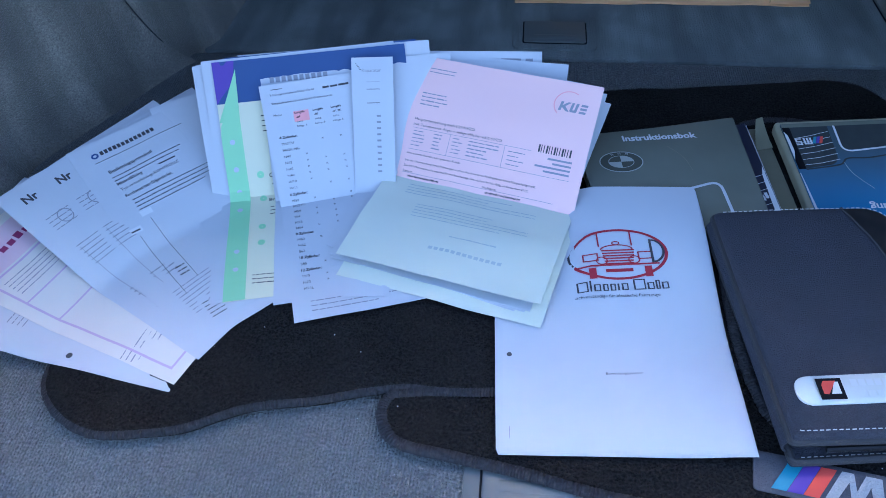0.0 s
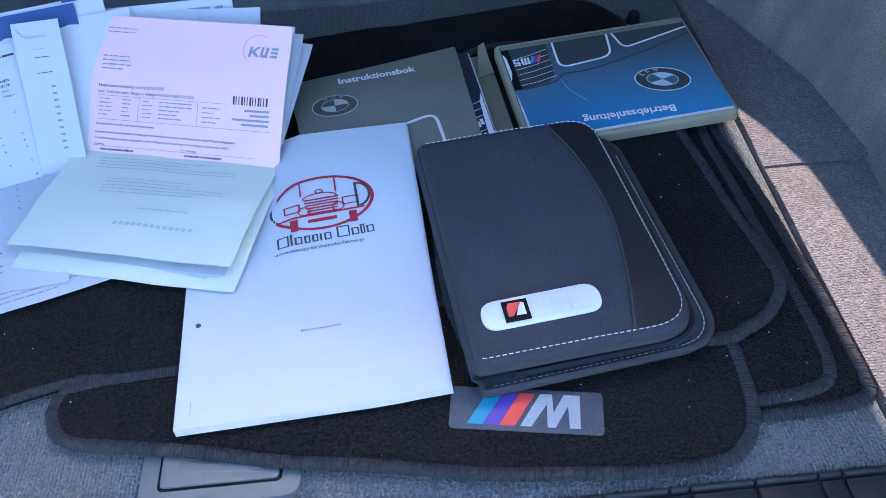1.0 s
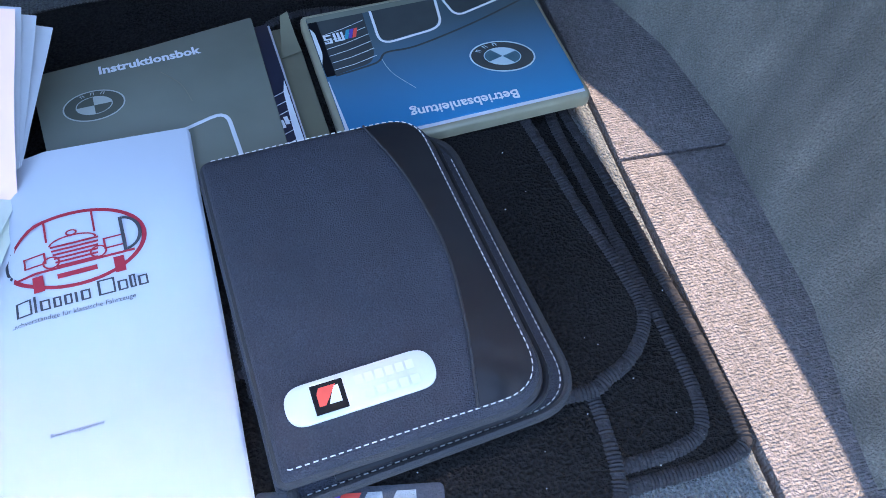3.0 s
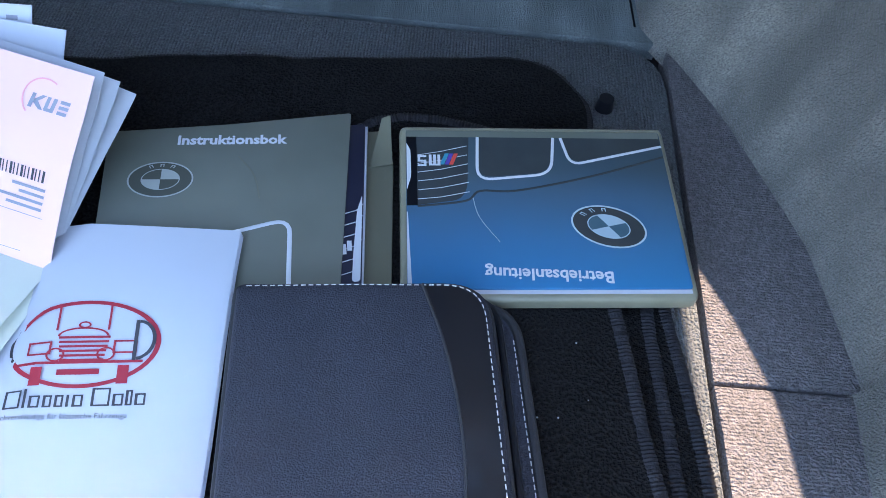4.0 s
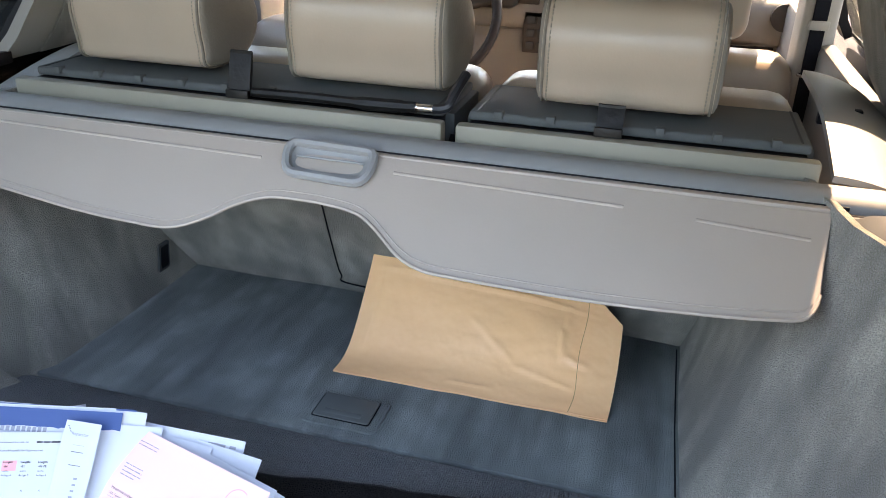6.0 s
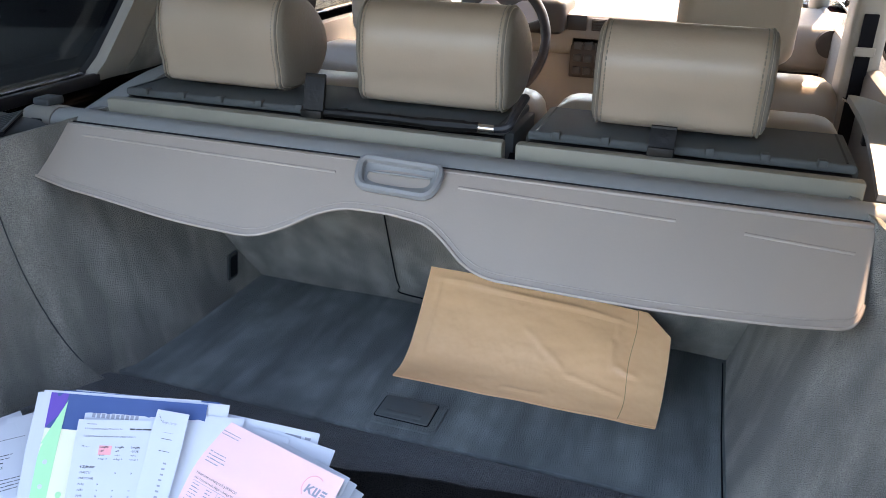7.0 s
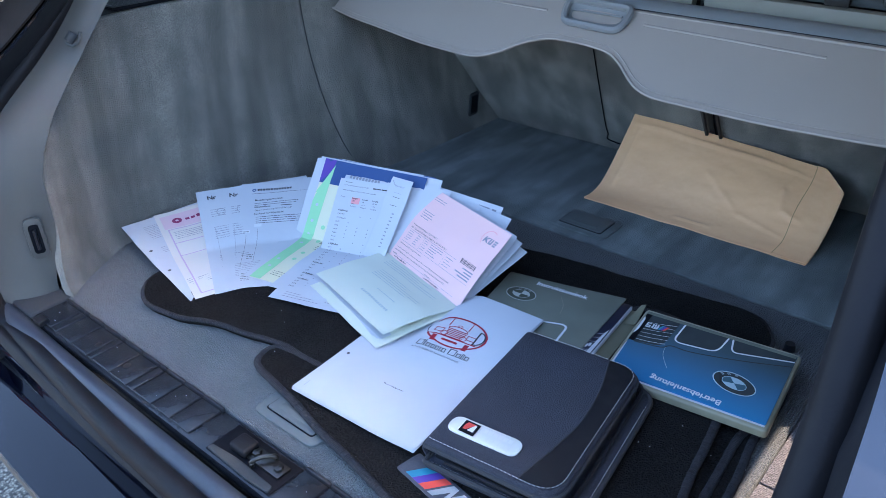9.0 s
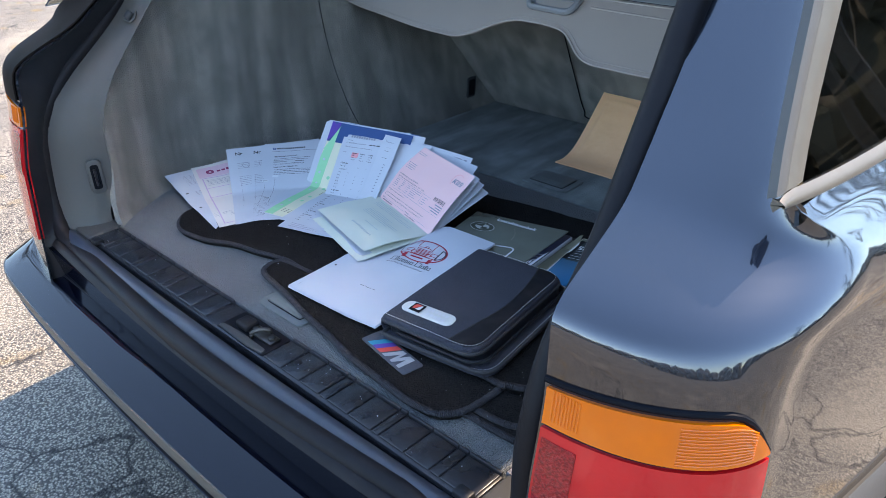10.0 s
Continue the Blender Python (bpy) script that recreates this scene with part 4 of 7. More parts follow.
def body_side(side):
    nm = "left" if side < 0 else "right"
    flip = (lambda f: f) if side > 0 else (lambda f: (lambda u, v: f(1 - u, v)))
    zlo = 0.30
    part("quarter_panel", surface(flip(lambda u, v: shell(side, u * 2, zlo + (1.02 - zlo) * v, 3.4)), 64, 92, 0.004), M["paint"], car, "dark metallic body side", smooth=60)
    part("pillar", surface(flip(lambda u, v: shell(side, u, 1.018 + 0.352 * v, 1.0)), 24, 40, 0.002), M["paint"], car, "dark metallic rear pillar", smooth=60)
    # window frame strips, the sill moulding and panes
    def strip(a0, a1, b0, b1, proud, foot=1.01):
        """A strip on the glass plane up to z 1.365; a: its lower, b: its upper end."""
        def f(u, v):
            z = foot + (1.365 - foot) * v
            y = (a0 + (b0 - a0) * v) + ((a1 - a0) + ((b1 - b0) - (a1 - a0)) * v) * u
            return Vector((XC + side * (half_width(z, y) + proud + 0.001 * math.sin(math.pi * u)), y, z))
        return flip(f)
    part("frame_outer", surface(strip(-0.1160, -0.0992, 0.1286, 0.1540, 0.005, 1.033), 4, 12, 0.009), M["trim"], car, "grey window frame edge")
    part("frame_rear", surface(strip(-0.0990, -0.0717, 0.1543, 0.2096, 0.005, 1.033), 4, 12, 0.009), M["satin"], car, "satin metal window frame")
    part("c_pillar", surface(strip(0.86, 1.00, 1.09, 1.27, -0.004), 3, 10, 0.02), M["rubber"], car)
    part("c_pillar_strip", surface(strip(0.84, 0.93, 1.07, 1.14, -0.034), 3, 10, 0.02), M["cap"], car, "warm grey strip of the pillar trim")
    part("c_pillar_trim", surface(strip(0.931, 1.13, 1.141, 1.36, -0.038), 4, 10, 0.02), M["velour"], car, "grey velour pillar trim")
    part("b_pillar", surface(strip(1.70, 1.78, 1.62, 1.70, -0.004), 3, 10, 0.02), M["rubber"], car)

    def sill(u, v):
        y = -0.115 + 2.9 * u ** 1.6
        z = 1.010 + 0.014 * math.exp(-(y + 0.115) / 0.12) + v * 0.0115 * min(1.0, 0.55 + (y + 0.115) / 0.03)
        return Vector((XC + side * (half_width(z, y) + 0.006 + 0.003 * math.sin(math.pi * v)), y, z))
    part("sill_moulding", surface(flip(sill), 40, 5, 0.012), M["satin"], car, "satin metal sill moulding")
    for y0, y1, y0t, y1t in ((-0.094, 0.87, 0.2086, 1.10), (0.98, 1.70, 1.27, 1.63), (1.79, 2.75, 1.71, 2.2)):
        def f(u, v):
            z = 1.004 + 0.356 * v
            ya, yb = y0 + (y0t - y0) * v, y1 + (y1t - y1) * v
            y = ya + (yb - ya) * u
            return Vector((XC + side * (half_width(z, y) - 0.005), y, z))
        if side < 0 and y0 > 0.7 and y0 < 1.0:
            continue
        # The right rear pane is darkened to stand for the dim cabin behind it.
        g = part("side_window", surface(flip(f), 6, 4, 0.004), M["cabin_shade_glass" if side > 0 and y0 < 0.7 else "tint"], car, "dark side glass")
        g.visible_shadow = False
    def rub(u, v):
        y, z = -0.03 + 3.0 * u ** 1.5, 0.575 + 0.080 * v
        return Vector((XC + side * (half_width(z, y) + 0.004 + 0.010 * math.sin(math.pi * v) ** 0.6), y, z))
    part("side_rub_strip", surface(flip(rub), 40, 10, 0.012), M["trim"], car, "dark grey rub strip along the body side", smooth=60)
    part("door_trim", box(XC + side * 0.72 - 0.02, XC + side * 0.72 + 0.02, 1.72 if side < 0 else 0.99, 2.9, 0.33, 1.0, 0.015), M["dash"], car, "grey inner door trim")


for side in (-1, 1):
    line = seal_line(side)

    def channel(u, v):
        z = 0.46 + 0.90 * v
        q = min(line, key=lambda p: abs(p.z - z))
        for a, b in zip(line, line[1:]):
            if a.z <= z <= b.z:
                q = a.lerp(b, (z - a.z) / max(1e-6, b.z - a.z))
        e = shell(side, 0.03, z, 1.0) - Vector((0, -0.004, 0.006))
        s0 = Vector((q.x, q.y + 0.006, z))
        return s0.lerp(e, u) + Vector((0, 0.012 * math.sin(math.pi * u), 0))
    part("opening_channel", surface(channel if side > 0 else (lambda u, v: channel(1 - u, v)), 4, 30, 0.004), M["black"], car, "black channel beside the seal")
body_side(-1)
body_side(1)
# Body-coloured jamb painted dull black, standing for the open tailgate's shade.
part("pillar_jamb_shade", surface(lambda u, v: shell(-1, 0.98 - 0.97 * u, 0.872 + 0.49 * v, 1.0) + Vector((-0.003, -0.004, 0.002)), 14, 40, 0.003), M["jamb"], car, "jamb of the tailgate opening, painted dull black for the tailgate's shade", smooth=60)

# roof, tailgate, windscreen and bonnet
bm = surface(lambda u, v: Vector((XC + (u - 0.5) * 1.37, 0.20 + 1.95 * v, 1.372 + 0.035 * (1 - (2 * u - 1) ** 4) + 0.02 * math.sin(math.pi * v))), 16, 16, -0.04)
part("roof", bm, M["paint"], car, "dark metallic roof")
# Out of view; added pale to bounce light into the load bay.
part("headliner", surface(lambda u, v: Vector((XC + (u - 0.5) * 1.24, 0.24 + 1.86 * v, 1.345 + 0.02 * (1 - (2 * u - 1) ** 4))), 8, 8, 0.006), M["headliner"], car, "pale cloth headliner")


def gate(u, v, drop=0.0):
    """The raised tailgate: u across, v from the hinge to its lower end."""
    return Vector((XC + (0.5 - u) * (1.24 + 0.1 * v), 0.23 - 0.04 * v - drop, 1.43 + 0.80 * v))


for nme, u0, u1, v0, v1, m, lab in (("tailgate_head", 0, 1, 0, 0.15, "plastic_dark", "upper frame of the raised tailgate"), ("tailgate_side", 0, 0.07, 0.15, 0.66, "plastic_dark", "side frame of the raised tailgate"),
                                    ("tailgate_side", 0.93, 1, 0.15, 0.66, "plastic_dark", "side frame of the raised tailgate"), ("tailgate_panel", 0, 1, 0.66, 1, "plastic_dark", "lined lower panel of the raised tailgate")):
    part(nme, surface(lambda u, v: gate(u0 + (u1 - u0) * u, v0 + (v1 - v0) * v), 6, 6, 0.035), M[m], car, lab)
g = part("tailgate_glass", surface(lambda u, v: gate(0.07 + 0.86 * u, 0.15 + 0.51 * v, 0.01), 4, 4, 0.004), M["glass"], car, "clear rear window")
g.visible_shadow = False
g = part("windscreen", surface(lambda u, v: Vector((XC + (u - 0.5) * (1.40 - 0.16 * v), 2.95 - 0.80 * v, 1.0 + 0.37 * v)), 4, 4, 0.004), M["glass"], car, "clear windscreen")
g.visible_shadow = False
part("bonnet", surface(lambda u, v: Vector((XC + (u - 0.5) * 1.70, 2.96 + 1.2 * v, 0.99 - 0.14 * v * v + 0.03 * (1 - (2 * u - 1) ** 2))), 10, 8, 0.02), M["paint"], car, "dark metallic bonnet")
for side in (-1, 1):
    part("a_pillar", tube([(XC + side * 0.71, 2.93, 1.0), (XC + side * 0.63, 2.15, 1.37)], 0.035, 10), M["beige"], car)
part("cabin_floor", box(-0.80, 0.87, 0.98, 3.0, 0.28, 0.32), M["mat"], car, "dark cabin carpet")

# tail lamps
def lens(side, u, z, out=0.006):
    p = shell(side, 0.88 * u, z, 1.0)
    q = p - Vector((XC, 0.3, z))
    q.z = 0
    return p + q.normalized() * out


for side in (-1, 1):
    for lo, hi, m, lab in ((lambda u: 0.826 + 0.008 * u, lambda u: 0.862 + 0.012 * math.sin(math.pi * min(1.0, u * 0.75)) - 0.034 * max(0.0, (u - 0.72) / 0.28) ** 2.2, "amber", "amber indicator lens"),
                           (lambda u: 0.60, lambda u: 0.822 + 0.008 * u, "redlens", "red tail lens")):
        def f(u, v):
            return lens(side, u, lo(u) + (hi(u) - lo(u)) * v)
        part("tail_lens", surface(f if side > 0 else (lambda u, v: f(1 - u, v)), 30, 10, 0.012), M[m], car, lab, smooth=60)
    for k in range(12):
        z = 0.8335 + 0.0031 * k
        part("lens_rib", tube([lens(side, 0.50 + 0.38 * j / 8, z + 0.004 * j / 8 - 0.034 * (0.85 * k / 11) * max(0.0, (0.50 + 0.38 * j / 8 - 0.72) / 0.28) ** 2.2, 0.0064) for j in range(9)], 0.0008, 5), M["amber"], car)
    for k in range(9):
        u = 0.02 + 0.0115 * k
        part("lens_rib", tube([lens(side, u, 0.832 + 0.03 * j / 4, 0.0064) for j in range(5)], 0.0009, 5), M["amber"], car)
    part("reflector", surface((lambda u, v: lens(side, 0.004 + 0.12 * u, 0.735 + 0.078 * v, 0.0075)) if side > 0 else (lambda u, v: lens(side, 0.124 - 0.12 * u, 0.735 + 0.078 * v, 0.0075)), 8, 8, 0.002), M["reflector"], car, "red faceted reflector", smooth=60)
    rim = [shell(side, 0.86 * k / 16, 0.867 + 0.012 * math.sin(math.pi * min(1.0, 0.75 * k / 16)) - 0.034 * max(0.0, (k / 16 - 0.72) / 0.28) ** 2.2, 1.0) for k in range(17)] + [shell(side, 0.885, 0.835 - 0.02 * k, 1.0) for k in range(10)]
    part("lamp_gasket", tube(rim, 0.0035, 8), M["grille"], car)

# bumper: painted top, worn moulding round its edge, black recess before the opening
def bumper_line(d, u):
    """u 0..1 across the car; d: how far behind the inner edge."""
    a = (u - 0.5) * 2
    x = XC + 0.885 * (math.copysign(abs(a) ** 0.92, a) if abs(a) < 1 else a)
    return x, -0.358 + 0.16 * abs(a) ** 20 + 0.04 * a * a


def bumper_top(u, v):
    x, y = bumper_line(0, u)
    inner = -0.250 + 0.09 * abs((u - 0.5) * 2) ** 6
    return Vector((x, y + (inner - y) * v, 0.510 - 0.021 * (1 - v) ** 1.7))


part("bumper_top", surface(bumper_top, 90, 10, 0.02), M["bumper"], car, "dark blue-black painted bumper", smooth=60)
part("bumper_moulding", surface(lambda u, v: Vector((bumper_line(0, u)[0], bumper_line(0, u)[1] + 0.022 * (1 - v) ** 1.5 - 0.004 * math.sin(math.pi * v), 0.424 + 0.066 * v)), 90, 8, 0.02), M["moulding"], car, "worn grey-brown rub strip", smooth=60)
part("bumper_lower", surface(lambda u, v: Vector((bumper_line(0, u)[0], bumper_line(0, u)[1] + 0.01 + 0.06 * (1 - v), 0.24 + 0.184 * v)), 60, 4, 0.02), M["bumper"], car)
part("bumper_recess", box(-0.60, 0.67, -0.262, -0.225, 0.44, 0.511, 0.006), M["black"], car, "black recess behind the bumper")
for side in (-1, 1):
    for y in (0.55, 3.2):
        w = part("wheel", tube([(XC + side * 0.66, y, 0.31), (XC + side * 0.86, y, 0.31)], 0.31, 32, up=(0, 0, 1)), M["rubber"], car, "black tyre")
part("underbody", box(-0.80, 0.87, -0.20, 3.9, 0.18, 0.27), M["black"], car)

# front seats, dashboard, steering wheel
for x in (-0.40, 0.45):
    t = thing("front_seat", "grey leather front seat with a tall headrest", "seat", "front seats")
    part("back", box(x - 0.25, x + 0.25, 1.58, 1.76, 0.45, 0.965, 0.06, 4), M["leather"], t)
    part("headrest", box(x - 0.135, x + 0.135, 1.63, 1.74, 0.985, 1.20, 0.04, 4), M["leather"], t)
    part("cushion", box(x - 0.26, x + 0.26, 1.7, 2.2, 0.42, 0.60, 0.05, 3), M["leather"], t)
    for dx in (-0.05, 0.05):
        part("post", tube([(x + dx, 1.68, 0.93), (x + dx, 1.68, 1.02)], 0.007, 8), M["chrome"], t)
dash = thing("dashboard", "grey dashboard with instruments, vents and radio", "dashboard")
part("top", box(-0.70, 0.77, 2.30, 2.85, 0.86, 1.0, 0.04, 4), M["dash"], dash)
part("lower", box(-0.68, 0.75, 2.34, 2.8, 0.55, 0.88, 0.03, 3), M["dash"], dash)
part("console", box(-0.07, 0.13, 1.9, 2.45, 0.40, 0.62, 0.03, 3), M["dash"], dash)
part("binnacle", box(-0.42, -0.06, 2.24, 2.45, 0.93, 1.045, 0.03, 4), M["radio"], dash, "black instrument hood")
for x in (-0.31, -0.19):
    part("dial", moved(prism([(0.05 * math.cos(k * 0.262), 0.05 * math.sin(k * 0.262)) for k in range(24)], 0, 0.003), Matrix.Translation((x, 2.238, 0.985)) @ Matrix.Rotation(radians(90), 4, "X")), M["grey_ink"], dash)
part("switch_block", box(-0.065, 0.005, 2.285, 2.31, 0.945, 0.995, 0.004), M["radio"], dash)
part("radio", box(-0.045, 0.115, 2.30, 2.345, 0.79, 0.925, 0.006), M["radio"], dash, "black radio and heater panel")
for j in range(3):
    for i in range(4):
        part("button", box(-0.032 + 0.035 * i, -0.005 + 0.035 * i, 2.293, 2.301, 0.802 + 0.041 * j, 0.827 + 0.041 * j, 0.003), M["plastic_dark"], dash)
part("centre_vent", box(0.02, 0.13, 2.292, 2.31, 0.945, 0.985, 0.004), M["radio"], dash, "black slatted vent")
for k in range(4):
    part("vent_slat", box(0.025, 0.125, 2.288, 2.2925, 0.950 + 0.009 * k, 0.954 + 0.009 * k, 0.001), M["plastic_dark"], dash)
part("glovebox_gap", box(0.20, 0.72, 2.296, 2.302, 0.858, 0.864), M["grille"], dash, "dark gap over the glovebox")
for x in (0.735, -0.66):
    part("round_vent", moved(tube([(0, 0, 0), (0, 0, 0.02)], 0.04, 24), Matrix.Translation((x, 2.30, 0.955)) @ Matrix.Rotation(radians(90), 4, "X")), M["radio"], dash, "black round vent")
wheel = thing("steering_wheel", "dark blue-black leather steering wheel", "steering wheel")
W = Matrix.Translation((-0.27, 2.06, 0.93)) @ Matrix.Rotation(radians(68), 4, "X")
part("rim", moved(tube([(0.19 * math.cos(k * 0.1309), 0.19 * math.sin(k * 0.1309), 0) for k in range(48)], 0.016, 10, True), W), M["leatherette"], wheel)
part("hub", moved(tube([(0, 0, -0.03), (0, 0, 0.02)], [0.075, 0.06], 20), W), M["radio"], wheel)
for a in (20, 160, 245, 295):
    part("spoke", moved(tube([(0.05 * math.cos(radians(a)), 0.05 * math.sin(radians(a)), -0.01), (0.185 * math.cos(radians(a)), 0.185 * math.sin(radians(a)), 0)], 0.016, 8, flat=0.5), W), M["radio"], wheel)

# trim of the middle pillar with its belt
part("pillar_trim", box(0.690, 0.765, 1.62, 1.76, 0.45, 1.36, 0.02, 3), M["beige"], car, "pale grey middle pillar trim")
part("belt", box(0.708, 0.738, 1.611, 1.6195, 0.60, 1.12, 0.002), M["grille"], car, "black seat belt")
part("belt_guide", box(0.702, 0.744, 1.604, 1.6105, 1.03, 1.05, 0.003), M["beige"], car, "pale belt guide")
part("belt_buckle", tube([(0.700, 1.607, 0.935), (0.722, 1.600, 0.928), (0.746, 1.607, 0.935)], 0.004, 8), M["chrome"], car, "bright belt buckle")

# rear door standing open on the far side
door = thing("open_rear_door", "open rear door with a dark inner panel", "car door")
D = Matrix.Translation((-0.80, 1.66, 0)) @ Matrix.Rotation(radians(52), 4, "Z") @ Matrix.Rotation(radians(90), 4, "X")
outline = rounded([(0, 0.40), (0, 1.36), (-0.30, 1.38), (-0.60, 1.26), (-0.77, 1.05), (-0.75, 0.95), (-0.62, 0.78), (-0.50, 0.66), (-0.44, 0.42)], [0.03, 0.03, 0.1, 0.12, 0.06, 0.06, 0.1, 0.08, 0.03], 5)
part("panel", moved(prism(outline, -0.04, 0.04, 0.012), D), M["plastic_dark"], door, "dark inner panel")
part("window_pane", moved(prism(rounded([(-0.06, 1.0), (-0.06, 1.31), (-0.32, 1.33), (-0.58, 1.22), (-0.70, 1.04)], 0.04, 4), -0.042, 0.042), D), M["grille"], door, "dark tinted pane")
part("door_band", moved(prism(rounded([(-0.03, 0.80), (-0.03, 0.93), (-0.70, 0.99), (-0.66, 0.88)], 0.02, 3), -0.047, -0.041, 0.003), D), M["plastic_dark"], door, "slate armrest band")
part("door_crease", moved(tube([(-0.74, 0.97, -0.044), (-0.58, 0.80, -0.046), (-0.40, 0.56, -0.044)], 0.006, 8), D), M["plastic_dark"], door, "raised edge of the door shut")
part("window_line", moved(tube([(-0.02, 0.985, -0.046), (-0.74, 1.02, -0.046)], 0.009, 8), D), M["plastic_dark"], door)

hook = thing("coat_hook", "small grey hook recess in the pillar trim", "hook")
part("recess", tube([(-0.552, -0.010, 0.985), (-0.549, 0.000, 0.996)], 0.0075, 12), M["plastic_dark"], hook, "dark hollow")
part("lip", tube(curve_points([(-0.549, -0.016, 0.985), (-0.545, -0.008, 0.979), (-0.545, 0.003, 0.984), (-0.548, 0.010, 0.996)], 5), 0.0026, 8), M["shelf"], hook)


# ---------------------------------------------------------------- bare trees beyond the lot
def bare_tree(x, y, h, seed):
    r = random.Random(seed)
    t = thing("tree", "bare leafless tree beyond the parking lot", "tree", "bare trees")
    bm = bmesh.new()

    def limb(p, d, length, rad, level):
        q, pts = p.copy(), [p.copy()]
        for k in range(3):
            d = (d + Vector((r.uniform(-1, 1), r.uniform(-1, 1), r.uniform(-0.3, 0.6))) * 0.22).normalized()
            q = q + d * length / 3
            pts.append(q.copy())
        tube(pts, [rad, rad * 0.85, rad * 0.7, rad * 0.5], 5, bm=bm)
        if level < 4:
            for k in range(4 if level < 3 else 3):
                a = r.choice(pts[1:])
                w = (d + Vector((r.uniform(-1, 1), r.uniform(-1, 1), r.uniform(-0.2, 0.9))) * 0.9).normalized()
                limb(a, w, length * r.uniform(0.5, 0.72), rad * 0.5, level + 1)
    limb(Vector((x, y, -0.1)), Vector((0, 0, 1)), h * 0.45, h * 0.022, 0)
    part("trunk", bm, M["bark"], t, smooth=60)


for i, (x, y, h) in enumerate(((7, 13, 9), (11, 19, 11), (4, 24, 12), (15, 12, 10), (-3, 28, 12), (18, 4, 10), (-16, 10, 10), (-13, -6, 9), (-18, 2, 11), (-9, 17, 10))):
    bare_tree(x, y, h, 30 + i)
hedge = bmesh.new()
rr = random.Random(8)
for k in range(700):
    a = rr.uniform(0, 6.283)
    d = rr.uniform(30, 38)
    s = rr.uniform(0.7, 1.8)
    bmesh.ops.create_icosphere(hedge, subdivisions=1, radius=s, matrix=Matrix.Translation((d * math.cos(a), d * math.sin(a), rr.uniform(0.2, 3.4))) @ Matrix.Diagonal((1, 1, rr.uniform(0.7, 1.5), 1)))
for v in hedge.verts:
    v.co += v.co.normalized() * 0.4 * noise.noise(v.co * 1.3)
solid("far_scrub", hedge, M["scrub"], "dull brown scrub along the edge of the lot", "scrub", "stuff")


# ---------------------------------------------------------------- floor latches
def floor_latch(x, y, w, h, m_frame, m_lid, label):
    t = thing("floor_latch", label, "latch", "floor latches")
    part("frame", prism(rounded([(x - 0.016, y - 0.014), (x + w + 0.016, y - 0.014), (x + w + 0.016, y + h + 0.010), (x - 0.016, y + h + 0.010)], 0.014, 4), FZ, FZ + 0.0035, 0.0015), m_frame, t)
    part("gap", prism(rounded([(x - 0.002, y - 0.002), (x + w + 0.002, y - 0.002), (x + w + 0.002, y + h + 0.002), (x - 0.002, y + h + 0.002)], 0.005, 3), FZ + 0.0036, FZ + 0.004), M["grille"], t, "dark gap")
    part("lid", prism(rounded([(x, y), (x + w, y), (x + w, y + h), (x, y + h)], 0.004, 3), FZ + 0.0041, FZ + 0.0062, 0.0012), m_lid, t)
    part("finger_ridge", tube([(x + 0.014, y + 0.013, FZ + 0.0050), (x + w - 0.014, y + 0.013, FZ + 0.0050)], 0.0065, 14, flat=0.35), m_lid, t)


floor_latch(0.002, 0.568, 0.086, 0.054, M["velour_floor"], M["lid"], "slate plastic flap latch in the front floor panel")
floor_latch(-0.016, -0.112, 0.088, 0.050, M["lid"], M["lid"], "light grey plastic flap latch in the rear floor panel")


# ---------------------------------------------------------------- floor mats
def floor_mat(pts, top, label, wob=0.002, seed=1):
    t = thing("floor_mat", label, "floor mat", "car mats")
    line = curve_points([(x, y, 0) for x, y in pts], 8, True)
    n = len(line)
    out = []
    for i, p in enumerate(line):
        d = (line[(i + 1) % n] - line[i - 1]).normalized()
        out.append(p + Vector((d.y, -d.x, 0)) * wob * noise.noise(Vector((p.x * 16, p.y * 16, seed))))
    part("top_face", prism(out, FZ + 0.0005, top, 0.0015), M["mat"], t, "black cut pile", smooth=15)
    # overlocked edge: a round band of close threads
    edge = []
    for i, p in enumerate(out):
        q = out[(i + 1) % n]
        k = max(1, round((q - p).length / 0.0014))
        edge += [p.lerp(q, j / k) for j in range(k)]
    edge = [Vector((p.x, p.y, top - (0.0050 if seed == 5 else 0.0020) + 0.0006 * noise.noise(Vector((p.x * 30, p.y * 30, seed))))) for p in edge]
    edge = edge[:len(edge) // 2 * 2]
    thread = random.Random(seed)
    part("binding", tube(edge, [(0.0062 if i % 2 else 0.0052) + thread.uniform(-0.0004, 0.0004) for i in range(len(edge))], 8, True, flat=0.72), M["binding"], t, "dark grey woven edge binding")
    return t


floor_mat([(0.27, -0.094), (0.43, -0.101), (0.514, -0.095), (0.528, -0.075), (0.527, -0.02), (0.521, 0.063), (0.516, 0.144), (0.506, 0.225), (0.495, 0.36), (0.40, 0.40), (0.27, 0.38)], 0.6050,
          "black car mat with bound edges, lowest of the stack", seed=2)
floor_mat([(0.27, -0.083), (0.40, -0.088), (0.477, -0.084), (0.503, -0.064), (0.504, 0.0), (0.498, 0.10), (0.490, 0.20), (0.482, 0.36), (0.27, 0.37)], 0.6080, "black car mat with bound edges, in the stack", seed=3)
